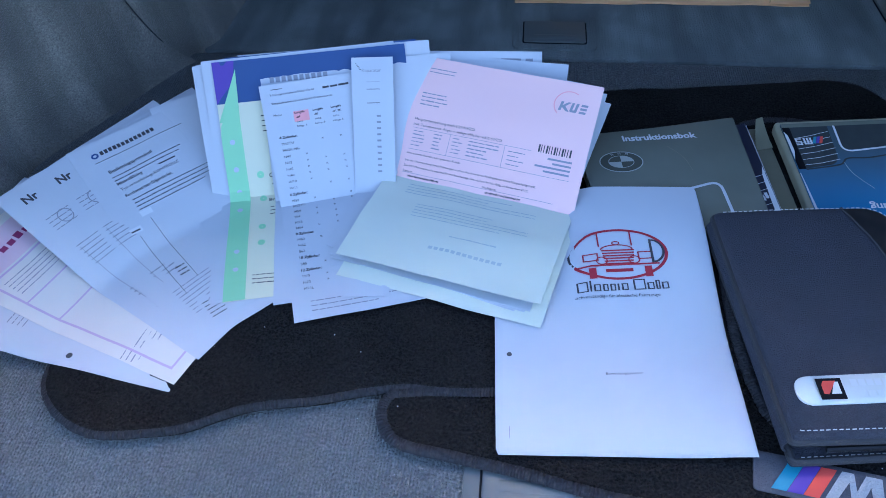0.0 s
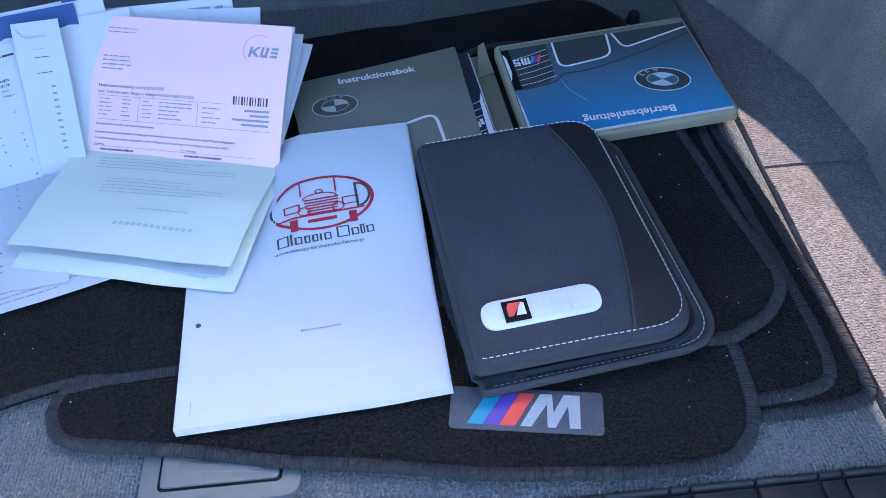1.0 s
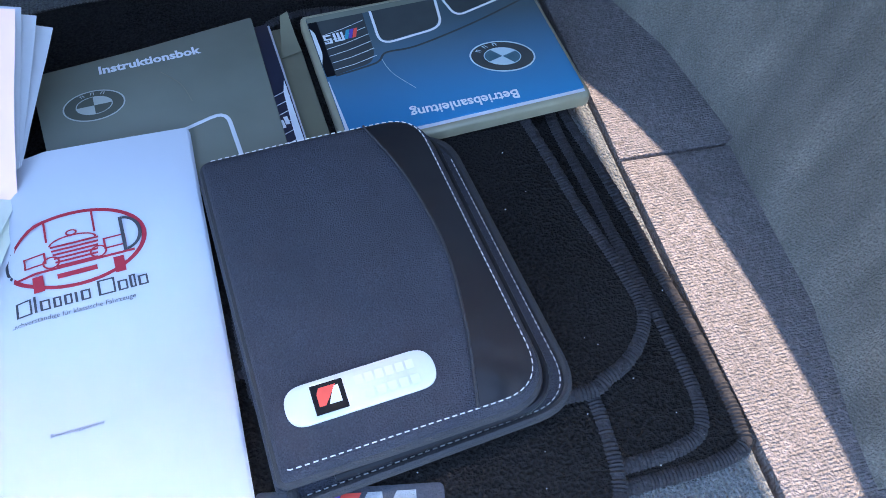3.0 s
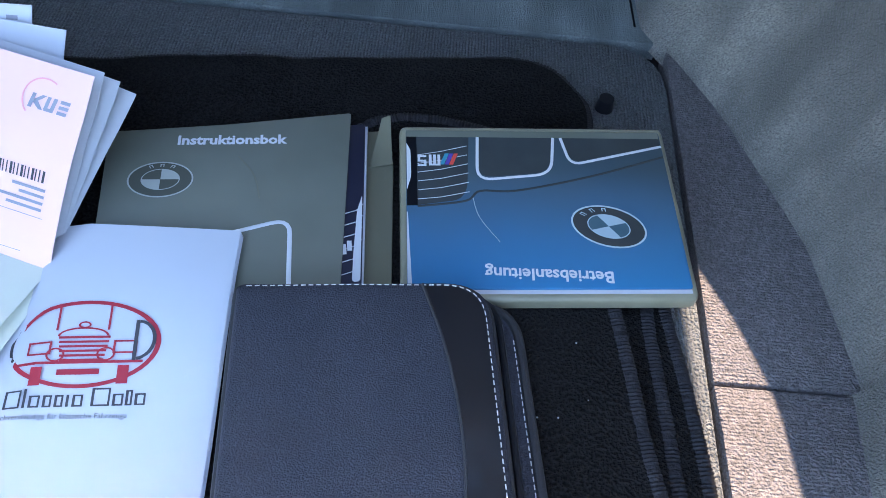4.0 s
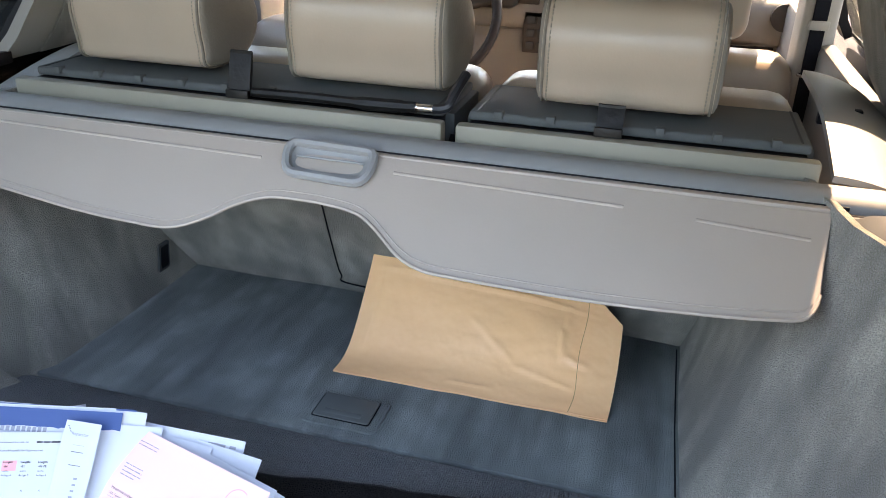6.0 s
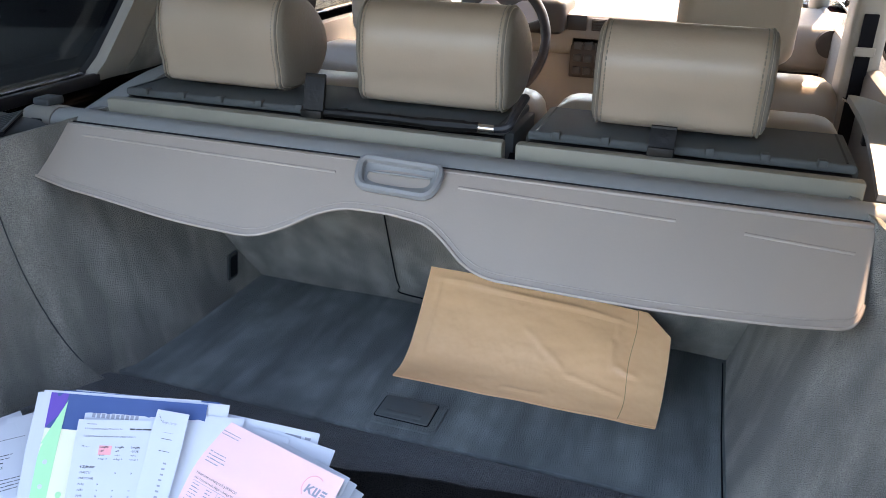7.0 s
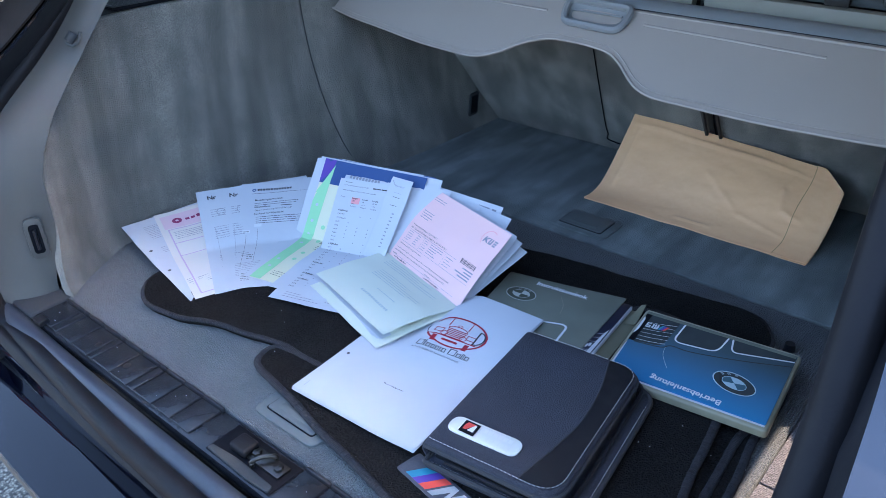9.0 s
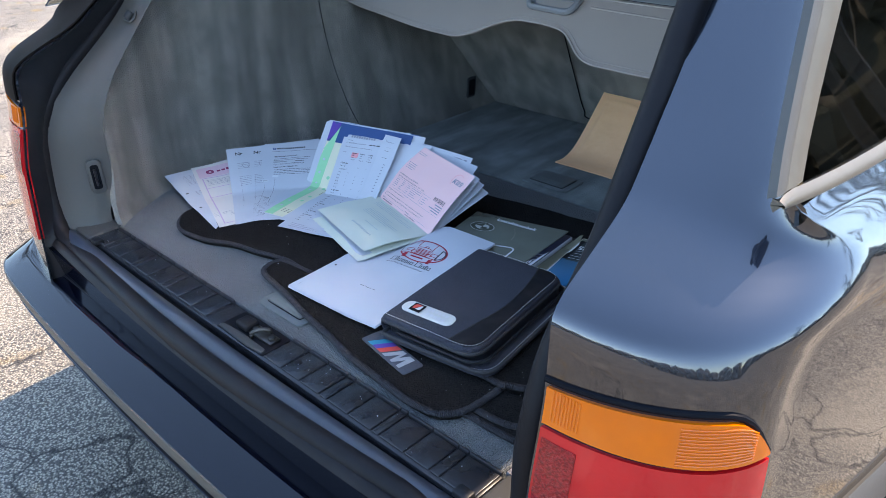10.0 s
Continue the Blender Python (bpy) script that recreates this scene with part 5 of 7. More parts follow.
floor_mat([(-0.107, -0.045), (-0.103, -0.026), (-0.085, -0.02), (0.05, -0.005), (0.20, 0.05), (0.41, 0.02), (0.430, -0.03), (0.430, -0.09), (0.414, -0.124), (0.381, -0.138), (0.279, -0.135),
           (0.158, -0.117), (0.066, -0.100), (-0.034, -0.080), (-0.091, -0.069)][::-1], 0.6125, "black car mat with bound edges and a striped badge", seed=4)
floor_mat([(-0.422, -0.022), (-0.413, -0.048), (-0.39, -0.068), (-0.345, -0.080), (-0.29, -0.070), (-0.237, -0.050), (-0.169, -0.032), (-0.109, -0.017), (-0.02, -0.012), (0.10, 0.0), (0.25, 0.05), (0.35, 0.12), (0.43, 0.25),
           (0.452, 0.40), (0.441, 0.446), (0.417, 0.470), (0.374, 0.476), (0.30, 0.466), (0.215, 0.452), (0.104, 0.440), (0.0, 0.423), (-0.15, 0.41), (-0.30, 0.36), (-0.40, 0.2), (-0.42, 0.035)], 0.616,
          "large black car mat with bound wavy edges on the load floor", wob=0.004, seed=5)
floor_mat([(0.22, -0.02), (0.408, -0.037), (0.446, -0.031), (0.472, -0.015), (0.489, 0.012), (0.486, 0.05), (0.473, 0.128), (0.461, 0.22), (0.455, 0.34), (0.25, 0.36)], 0.6195, "black car mat with bound edges, top of the stack", seed=6)
knob = thing("mat_fixing", "small black fixing knob at the mat's edge", "fixing")
part("knob", moved(tube([(0, 0, 0), (0, 0, 0.012)], [0.009, 0.007], 12), Matrix.Translation((0.474, 0.440, FZ))), M["black"], knob)
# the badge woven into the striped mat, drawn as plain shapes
badge = thing("mat_badge", "grey woven badge with blue, violet and red slanted bars", "badge")
B = Matrix.Translation((0.199, -0.090, 0.6132)) @ Matrix.Rotation(radians(-9.5), 4, "Z")
part("patch", moved(prism(rounded([(0, 0), (0.116, 0), (0.116, 0.036), (0, 0.036)], 0.004, 3), 0, 0.0012, 0.0005), B), M["patch"], badge)
for k, m in enumerate(("teal", "purple", "red")):
    x = 0.0135 + 0.0122 * k
    part("bar", moved(prism([(x, 0.004), (x + 0.0118, 0.004), (x + 0.0268, 0.032), (x + 0.015, 0.032)], 0.0013, 0.0017), B), M[m], badge)
mark = [(0.0535, 0.004), (0.062, 0.004), (0.0735, 0.0235), (0.074, 0.004), (0.080, 0.004), (0.0895, 0.0225), (0.0905, 0.004), (0.0985, 0.004), (0.0985, 0.032), (0.0865, 0.032), (0.0785, 0.0165), (0.0775, 0.032), (0.0685, 0.032)]
part("mark", moved(prism(mark, 0.0013, 0.0017), B), M["mark"], badge, "pale grey angular mark")


# ---------------------------------------------------------------- papers
def smoothstep(a, b, x):
    t = min(1.0, max(0.0, (x - a) / (b - a)))
    return t * t * (3 - 2 * t)


class Sheet:
    """An A4 sheet with a cross fold: its lower half lies, its upper half leans up."""

    def __init__(self, bl, yaw, z, tilt, low=0.0, w=0.21, h=0.297, fold=0.148, curl=0.0, seed=0, up=1.0, lo=1.0):
        self.up, self.lo = up, lo           # true lengths of the two halves over their nominal ones
        self.bl, self.yaw, self.z, self.tilt, self.low, self.w, self.h, self.fold, self.curl, self.seed = Vector(bl), radians(yaw), z, radians(tilt), radians(low), w, h, fold, curl, seed

    def at(self, x, y, lift=0.0):
        s = y - self.fold
        r = 0.006
        if s > 0:
            k = min(1.0, s / r)
            s *= self.up
            Y, Z = self.fold * self.lo + s * math.cos(self.tilt * (0.5 + 0.5 * k)), s * math.sin(self.tilt * (0.5 + 0.5 * k))
            bow = self.curl * math.sin(math.pi * min(1, s / self.up / (self.h - self.fold)))
            ny, nz = -math.sin(self.tilt), math.cos(self.tilt)
        else:
            Y, Z = self.fold * self.lo + s * self.lo * math.cos(self.low), -s * self.lo * math.sin(self.low)
            bow = self.curl * 0.6 * math.sin(math.pi * min(1, -s / self.fold))
            ny, nz = math.sin(self.low), math.cos(self.low)
        c, sn = math.cos(self.yaw), math.sin(self.yaw)
        at = Vector((self.bl.x + c * x - sn * y, self.bl.y + sn * x + c * y, 0))
        wave = 0.0032 * noise.noise(at * 9) + 0.0016 * noise.noise(at * 24) + bow
        Y, Z = Y + ny * (wave + lift), Z + nz * (wave + lift)
        return Vector((self.bl.x + c * x - sn * Y, self.bl.y + sn * x + c * Y, self.z + Z))

    def page(self, y0=0.0, y1=None, x0=0.0, x1=None):
        y1, x1 = self.h if y1 is None else y1, self.w if x1 is None else x1
        return surface(lambda u, v: self.at(x0 + (x1 - x0) * u, y0 + (y1 - y0) * v), 14, 36, 0.0003)

    def put(self, bm, lift=0.00045):
        return laid(bm, lambda x, y: self.at(x, y, lift))


def text_rows(x, y, w, n, pitch=0.0055, h=0.0013, rnd=None, ragged=0.5):
    rnd = rnd or random.Random(3)
    out = []
    for k in range(n):
        a, end = x, x + w * (1 - ragged * rnd.random())
        while a < end:
            b = min(end, a + rnd.uniform(0.004, 0.012))
            out.append((a, y - k * pitch, b - a - 0.0012, h * rnd.uniform(0.75, 1.0)))
            a = b
    return [r for r in out if r[2] > 0.001]


def paper(sheet, material, label, group="inspection papers"):
    t = thing("document", label, "paper", group)
    part("page", sheet.page(), material, t, smooth=30)
    return t


def write(t, sheet, body, x, y, size, m="ink", bold=0.0, name="writing"):
    bm = lettering(body, size, bold)
    part(name, sheet.put(moved(bm, Matrix.Translation((x, y, 0)))), M[m], t, smooth=0)


def mark_rows(t, sheet, rects, m="ink", name="small_print", lift=0.00045):
    tagged(part(name, sheet.put(bars(rects), lift), M[m], t, smooth=0), kind="stuff")


rnd = random.Random(11)
Z0 = 0.6170
# the left of the fan: white service sheets
s = Sheet((-0.300, -0.038), 80, Z0, 5, seed=1)
d = paper(s, M["paper"], "white printed sheet with punched holes, lowest of the fan")
mark_rows(d, s, text_rows(0.03, 0.27, 0.15, 9, rnd=rnd) + text_rows(0.03, 0.19, 0.16, 4, rnd=rnd) + text_rows(0.02, 0.06, 0.12, 5, rnd=rnd), "grey_ink")
for yy in (0.11, 0.19):
    part("hole", s.put(flat_shape([(0.012 + 0.0032 * math.cos(k * 0.628), yy + 0.0032 * math.sin(k * 0.628)) for k in range(10)])), M["ink"], d, "punched hole", smooth=0)
s = Sheet((-0.298, -0.030), 70, Z0 + 0.0005, 7, seed=2)
d = paper(s, M["lilac"], "cream service form with lilac rules and a maroon heading")
mark_rows(d, s, [(0.012, 0.012, 0.186, 0.0025), (0.012, 0.012, 0.0025, 0.225), (0.196, 0.012, 0.0025, 0.225), (0.012, 0.235, 0.186, 0.0025), (0.012, 0.19, 0.186, 0.002), (0.012, 0.15, 0.186, 0.002), (0.10, 0.012, 0.002, 0.14)], "violet")
part("header_band", s.put(bars([(0.008, 0.240, 0.194, 0.045)]), 0.0003), M["rose"], d, "pale rose header band", smooth=0)
part("emblem", s.put(ring(0.035, 0.262, 0.009, 0.009, 0.006, 24)), M["maroon"], d, "maroon round emblem", smooth=0)
mark_rows(d, s, [(0.05 + 0.0105 * k, 0.257, 0.0075, 0.009 if k in (2, 5) else 0.007) for k in range(8)], "maroon", "heading_bars")
mark_rows(d, s, text_rows(0.02, 0.225, 0.15, 5, rnd=rnd) + text_rows(0.11, 0.06, 0.07, 6, rnd=rnd), "grey_ink")
for i, (bl, yaw, lab) in enumerate((((-0.284, -0.002), 60, "white printed protocol sheet in the fan"), ((-0.280, 0.010), 54, "white printed protocol sheet, folded across"))):
    s = Sheet(bl, yaw, Z0 + 0.0010 + 0.0005 * i, 19, seed=3 + i)
    d = paper(s, M["paper"], lab)
    write(d, s, "Nr", 0.018, 0.272, 0.014, "ink", 0.0004)
    mark_rows(d, s, text_rows(0.02, 0.245, 0.10, 4, rnd=rnd) + text_rows(0.02, 0.20, 0.16, 6, rnd=rnd) + text_rows(0.02, 0.12, 0.03, 3, 0.0065, 0.002, rnd) + [(0.022, 0.128, 0.0005, 0.07), (0.022, 0.100, 0.0005, 0.05)] + text_rows(0.02, 0.08, 0.15, 8, rnd=rnd), "grey_ink")
    part("stamp", s.put(ring(0.038, 0.238, 0.008, 0.009, 0.0012, 24)), M["grey_ink"], d, smooth=0)
s = Sheet((-0.281, 0.016), 46, Z0 + 0.0019, 20, seed=5)
d = paper(s, M["paper"], "white vehicle inspection protocol with a bold heading")
mark_rows(d, s, [(0.030 + 0.0050 * k, 0.277, 0.0037, 0.0050) for k in range(13)], "ink", "brand_bar")
part("emblem", s.put(ring(0.024, 0.279, 0.004, 0.0035, 0.002, 20)), M["blue"], d, smooth=0)
mark_rows(d, s, [(0.02, 0.270, 0.15, 0.0007)], "ink", "rules")
write(d, s, "Besiktningsprotokoll", 0.026, 0.252, 0.0062, "ink", 0.0001)
write(d, s, "Mätarställning", 0.026, 0.2345, 0.0052, "ink", 0.0001)
write(d, s, "Typ av besiktning: KONTROLLE", 0.026, 0.2265, 0.0052, "ink")
write(d, s, "Fordonet har följande fel.", 0.026, 0.217, 0.0054, "ink", 0.0001)
mark_rows(d, s, text_rows(0.026, 0.2455, 0.09, 2, 0.005, rnd=rnd, ragged=0.15) + [(0.075, 0.2345, 0.02, 0.0016)] + text_rows(0.03, 0.210, 0.11, 4, 0.0048, rnd=rnd, ragged=0.3) + text_rows(0.022, 0.105, 0.012, 3, 0.006, 0.002, rnd, 0.1) + text_rows(0.13, 0.135, 0.045, 4, 0.0048, rnd=rnd, ragged=0.2) + text_rows(0.02, 0.045, 0.02, 5, rnd=rnd, ragged=0.1) + text_rows(0.10, 0.045, 0.09, 6, 0.0045, rnd=rnd), "ink")
for bx, by in ((-0.004, 0.172), (0.016, 0.187)):
    mark_rows(d, s, [(bx + 0.012, by, 0.013, 0.007)], "silver", "shaded_box")
    mark_rows(d, s, [(bx + 0.013, by + 0.002, 0.010, 0.0018), (bx + 0.0185, by - 0.105, 0.0005, 0.10)], "ink", "box_line")
s = Sheet((-0.262, 0.060), 34, Z0 + 0.0024, 21, seed=6)
d = paper(s, M["paper"], "white typed letter, folded across")
mark_rows(d, s, text_rows(0.05, 0.275, 0.11, 1, rnd=rnd) + text_rows(0.12, 0.24, 0.08, 14, 0.005, rnd=rnd) + text_rows(0.02, 0.12, 0.15, 9, rnd=rnd), "grey_ink")

# blue and green inspection folder, with sheets behind it
for bl, yaw, tilt in (((-0.292, 0.061), 15.2, 48), ((-0.2895, 0.0625), 14.8, 48.7), ((-0.2865, 0.0635), 14.3, 49.4)):
    s = Sheet(bl, yaw, Z0 + 0.0026, tilt, seed=30)
    d = paper(s, M["paper"], "white sheet showing its edge beside the folder")
for i, (bl, yaw, m, lab) in enumerate((((-0.263, 0.079), 11, "paper", "white sheet with a dark printed band, behind the folder"), ((-0.268, 0.074), 13, "blue", "dark blue printed sheet, behind the folder"),
                                       ((-0.287, 0.066), 14, "paper", "white sheet, behind the folder"))):
    s = Sheet(bl, yaw, Z0 + 0.0029 + 0.0005 * i, 51, seed=7 + i)
    d = paper(s, M[m], lab)
    if i == 0:
        mark_rows(d, s, [(0.0, 0.278, 0.03, 0.012), (0.045, 0.281, 0.04, 0.01), (0.10, 0.277, 0.04, 0.008)], "ink", "dark_band")
s = Sheet((-0.279, 0.063), 13, Z0 + 0.0045, 50, seed=10)
d = paper(s, M["cream"], "cream inspection certificate with a green margin and blue heading")
part("blue_heading", s.put(bars([(0.0, 0.252, 0.21, 0.045)])), M["blue"], d, "dark blue heading", smooth=0)
bm = bars([(0.0, 0.0, 0.022, 0.252)])
for v in bm.verts:
    if v.co.y > 0.225:
        v.co.x = v.co.x * 0.45 + 0.022 * 0.55 * (v.co.y - 0.225) / 0.027 if v.co.x < 0.01 else v.co.x
part("green_margin", s.put(bm, 0.0005), M["green"], d, "bright green margin", smooth=0)
part("green_tip", s.put(flat_shape([(0.0, 0.232), (0.022, 0.232), (0.024, 0.288)]), 0.0007), M["green"], d, "bright green pointed tip", smooth=0)
part("violet_corner", s.put(flat_shape([(0.0, 0.252), (0.020, 0.275), (0.024, 0.297), (0.0, 0.297)]), 0.0006), M["purple"], d, smooth=0)
for yy in (0.04, 0.065, 0.13, 0.155, 0.18, 0.21):
    part("hole", s.put(flat_shape([(0.011 + 0.003 * math.cos(k * 0.628), yy + 0.003 * math.sin(k * 0.628)) for k in range(10)]), 0.0009), M["paper"], d, "pale punched hole", smooth=0)
write(d, s, "Godkänd", 0.045, 0.168, 0.0068, "ink", 0.0001)
write(d, s, "Bra att veta", 0.042, 0.140, 0.0068, "ink", 0.0001)
mark_rows(d, s, text_rows(0.045, 0.235, 0.12, 4, rnd=rnd) + text_rows(0.047, 0.160, 0.10, 1, rnd=rnd) + text_rows(0.044, 0.130, 0.12, 3, rnd=rnd) + text_rows(0.028, 0.03, 0.08, 3, rnd=rnd), "ink")
for yy in (0.172, 0.145, 0.10, 0.075):
    part("bullet", s.put(ring(0.036, yy, 0.004, 0.004, 0.0035, 14)), M["green"], d, smooth=0)

# a white sheet with a corner clip behind the list, then the list of oils
s = Sheet((-0.228, 0.062), 13, Z0 + 0.0051, 46, seed=11, up=0.96)
d = paper(s, M["paper"], "white sheet with dotted figures along its top")
mark_rows(d, s, [(0.01 + 0.0065 * k, 0.283, 0.0045, 0.006) for k in range(10)], "grey_ink", "figure_bars")
s = Sheet((-0.202, 0.041), 18, Z0 + 0.0056, 46, w=0.16, seed=12, up=0.89, lo=1.11)
d = paper(s, M["paper"], "white list of prescribed engine oils with a pink highlighted word")
write(d, s, "3.0 Vorgeschriebene Motoröle für", 0.010, 0.283, 0.0035)
mark_rows(d, s, [(0.0675, 0.283, 0.007, 0.0024), (0.0757, 0.283, 0.008, 0.0022), (0.0849, 0.283, 0.011, 0.0024)], "ink", "brand_bar")
write(d, s, "Vorgeschriebene Motoröle für Ottomotoren:", 0.010, 0.2725, 0.0036)
part("highlight", s.put(bars([(0.0315, 0.248, 0.0165, 0.013)]), 0.0002), M["rose_ink"], d, "pink marker stroke", smooth=0)
write(d, s, "Motor", 0.010, 0.258, 0.0036)
for x, grade, annex in ((0.0325, "-04", "Anlage 4"), (0.0525, "-01", "Anlage 5"), (0.0725, "-01 FE", "Anlage 6")):
    write(d, s, "Longlife", x, 0.258, 0.0036, "ink", 0.0001)
    write(d, s, grade, x + 0.001, 0.2525, 0.0036, "ink", 0.0001)
    write(d, s, "siehe", x + 0.001, 0.247, 0.0033)
    write(d, s, annex, x, 0.2415, 0.0033)
line_y, xs = 0.230, bmesh.new()
for head, codes in (("4 Zylinder:", "M43TU M43/CNG N42 N43 N45 N40 W10 W11"), ("6 Zylinder:", "N52 M52TU M54 S54 N53 N54"), ("8 Zylinder:", "M62 N62 S62"), ("10 Zylinder:", "S85"), ("12 Zylinder:", "M73 N73 M73L")):
    write(d, s, head, 0.012, line_y, 0.0044, "ink", 0.00015)
    line_y -= 0.0078
    for code in codes.split():
        write(d, s, code, 0.013, line_y, 0.0044)
        for x in (0.038, 0.058, 0.078):
            if rnd.random() < 0.62:
                for a in (45, -45):
                    c, sn = math.cos(radians(a)), math.sin(radians(a))
                    xs.faces.new([xs.verts.new((x + p * c - q * sn, line_y + 0.0015 + p * sn + q * c, 0)) for p, q in ((-0.0014, -0.0002), (0.0014, -0.0002), (0.0014, 0.0002), (-0.0014, 0.0002))])
        line_y -= 0.0078
tagged(part("cross_marks", s.put(xs), M["ink"], d, smooth=0), kind="stuff")
mark_rows(d, s, text_rows(0.018, 0.02, 0.13, 3, rnd=rnd), "grey_ink", "list_bars")
mark_rows(d, s, [(0.012, 0.29, 0.012, 0.0008)], "ink", "staple")
# white repair sheets behind the pink one
s = Sheet((-0.179, 0.110), 2, Z0 + 0.0061, 46, seed=13, up=0.92)
d = paper(s, M["paper"], "white dated sheet showing behind the pink letter")
mark_rows(d, s, [(0.165, 0.285, 0.022, 0.0035), (0.192, 0.285, 0.008, 0.0035)], "grey_ink", "date_bars")
s = Sheet((-0.183, 0.118), -6, Z0 + 0.0066, 43, seed=14, up=0.92)
d = paper(s, M["paper"], "white sheet showing behind the pink letter")
s = Sheet((-0.162, 0.0758), 5, Z0 + 0.0075, 49, w=0.045, seed=15, up=0.98)
d = paper(s, M["paper"], "white repair estimate with a column of figures")
write(d, s, "Reparatur", 0.011, 0.281, 0.0052, "grey_ink")
mark_rows(d, s, [(0.016, 0.262, 0.014, 0.0007), (0.016, 0.247, 0.014, 0.0007)], "ink", "rules")
mark_rows(d, s, [(0.026, 0.232 - 0.0068 * k, 0.0045, 0.0022) for k in range(10)], "grey_ink", "figure_column")
mark_rows(d, s, [(0.016, 0.27, 0.014, 0.0004)], "grey_ink", "rule")
mark_rows(d, s, [(0.004 + 0.0012 * k, 0.290 - 0.0016 * k, 0.0016, 0.0007) for k in range(5)], "ink", "staple")
s = Sheet((-0.145, 0.096), -3, Z0 + 0.0072, 41, w=0.12, seed=15, up=0.95)
d = paper(s, M["paper"], "white typed sheet tucked behind the pink letter")
write(d, s, "La", 0.036, 0.268, 0.008)
write(d, s, "Or", 0.036, 0.257, 0.0072)
write(d, s, "R", 0.036, 0.247, 0.0065, "grey_ink")
for i, (bl, yaw, tilt) in enumerate((((-0.192, 0.143), -21, 26), ((-0.186, 0.132), -18, 33.5), ((-0.183, 0.126), -16, 40))):
    s = Sheet(bl, yaw, Z0 + 0.0084 + 0.0003 * i, tilt, seed=16 + i, up=0.9)
    d = paper(s, M["paper"], "white sheet folded across, under the pink letter")
    mark_rows(d, s, text_rows(0.15, 0.27, 0.05, 2, rnd=rnd), "grey_ink")
# the pink letter on top; its loose lower half lifts off the mint sheet below
s = Sheet((-0.174, 0.104), -15, Z0 + 0.0135, 40, low=-2.4, seed=20, lo=0.965)
d = thing("document", "pale mint carbon copy under the pink letter", "paper", "inspection papers")
part("page", s.page(0.0, 0.15), M["mint"], d, smooth=30)
s = Sheet((-0.1754, 0.1197), -14.7, Z0 + 0.0152, 40.5, low=3, seed=21, curl=0.003, up=0.918, lo=0.898)
t = thing("pink_letter", "pink vehicle inspection letter, its pale green lower half curling up", "paper", "inspection papers")
part("upper_half", s.page(0.148, 0.297), M["pink"], t, "pink upper half", smooth=30)
part("lower_half", s.page(0.0, 0.1478), M["mint"], t, "pale green lower half", smooth=30)
write(t, s, "Hauptuntersuchung nach § 29 StVZO", 0.016, 0.219, 0.0046)
write(t, s, "inkl. Teiluntersuch. Abgas n. Anlage VIIIa Nr. 4.8.2. StVZO", 0.016, 0.2125, 0.0043)
write(t, s, "Sehr geehrte Kundin, sehr geehrter Kunde,", 0.016, 0.1775, 0.0036)
write(t, s, "bei der Untersuchung Ihres Fahrzeuges wurden durch unseren Prüfingenieur keine Mängel festgestellt.", 0.016, 0.1685, 0.0036)
write(t, s, "Die HU-Plakette wurde angebracht und bescheinigt. Die nächste HU ist fällig im Dezember 2013.", 0.016, 0.1620, 0.0036)
write(t, s, "Ergebnis", 0.016, 0.1558, 0.0032)
write(t, s, "ohne festgestellte Mängel", 0.022, 0.1505, 0.0036, "ink", 0.00012)
write(t, s, "HU-Plakette", 0.108, 0.1558, 0.0032)
write(t, s, "angebracht und bescheinigt", 0.112, 0.1505, 0.0036, "ink", 0.00012)
part("logo_arc", s.put(ring(0.178, 0.270, 0.016, 0.016, 0.0012, 30, 60, 230)), M["rose_ink"], t, "red arc of a logo", smooth=0)
logo = bmesh.new()
for x, shape in ((0.168, ((0, 0), (0.0028, 0), (0.0046, 0.011), (0.0018, 0.011))), (0.1712, ((0, 0.0045), (0.0052, 0), (0.0085, 0), (0.0036, 0.006), (0.0096, 0.011), (0.0062, 0.011), (0.001, 0.0068))),
                 (0.1800, ((0, 0.001), (0.0026, 0), (0.0042, 0.011), (0.0016, 0.011))), (0.1845, ((0, 0), (0.0028, 0), (0.0046, 0.011), (0.0018, 0.011))), (0.1805, ((0, 0), (0.0062, 0), (0.0066, 0.0026), (0.0004, 0.0026))),
                 (0.1900, ((0, 0), (0.0070, 0), (0.0074, 0.0026), (0.0004, 0.0026))), (0.1906, ((0, 0.0042), (0.0070, 0.0042), (0.0074, 0.0068), (0.0004, 0.0068))), (0.1912, ((0, 0.0084), (0.0070, 0.0084), (0.0074, 0.011), (0.0004, 0.011)))):
    join(logo, flat_shape([(x + px, 0.262 + py) for px, py in shape]))
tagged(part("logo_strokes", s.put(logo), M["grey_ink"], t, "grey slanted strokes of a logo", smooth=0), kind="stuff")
mark_rows(t, s, text_rows(0.020, 0.283, 0.036, 2, 0.0042, 0.0012, rnd, 0.2) + text_rows(0.018, 0.252, 0.035, 4, 0.0046, 0.0015, rnd, 0.4), "grey_ink")
mark_rows(t, s, [(0.158 + 0.0028 * k, 0.210, 0.0009 + 0.0009 * (k * 7 % 3 == 0), 0.009) for k in range(13)], "ink", "barcode")
mark_rows(t, s, [(0.170, 0.2035, 0.026, 0.0022), (0.176, 0.1985, 0.020, 0.0022), (0.158, 0.1935, 0.038, 0.0022), (0.168, 0.1885, 0.028, 0.0022)], "grey_ink", "number_bars")
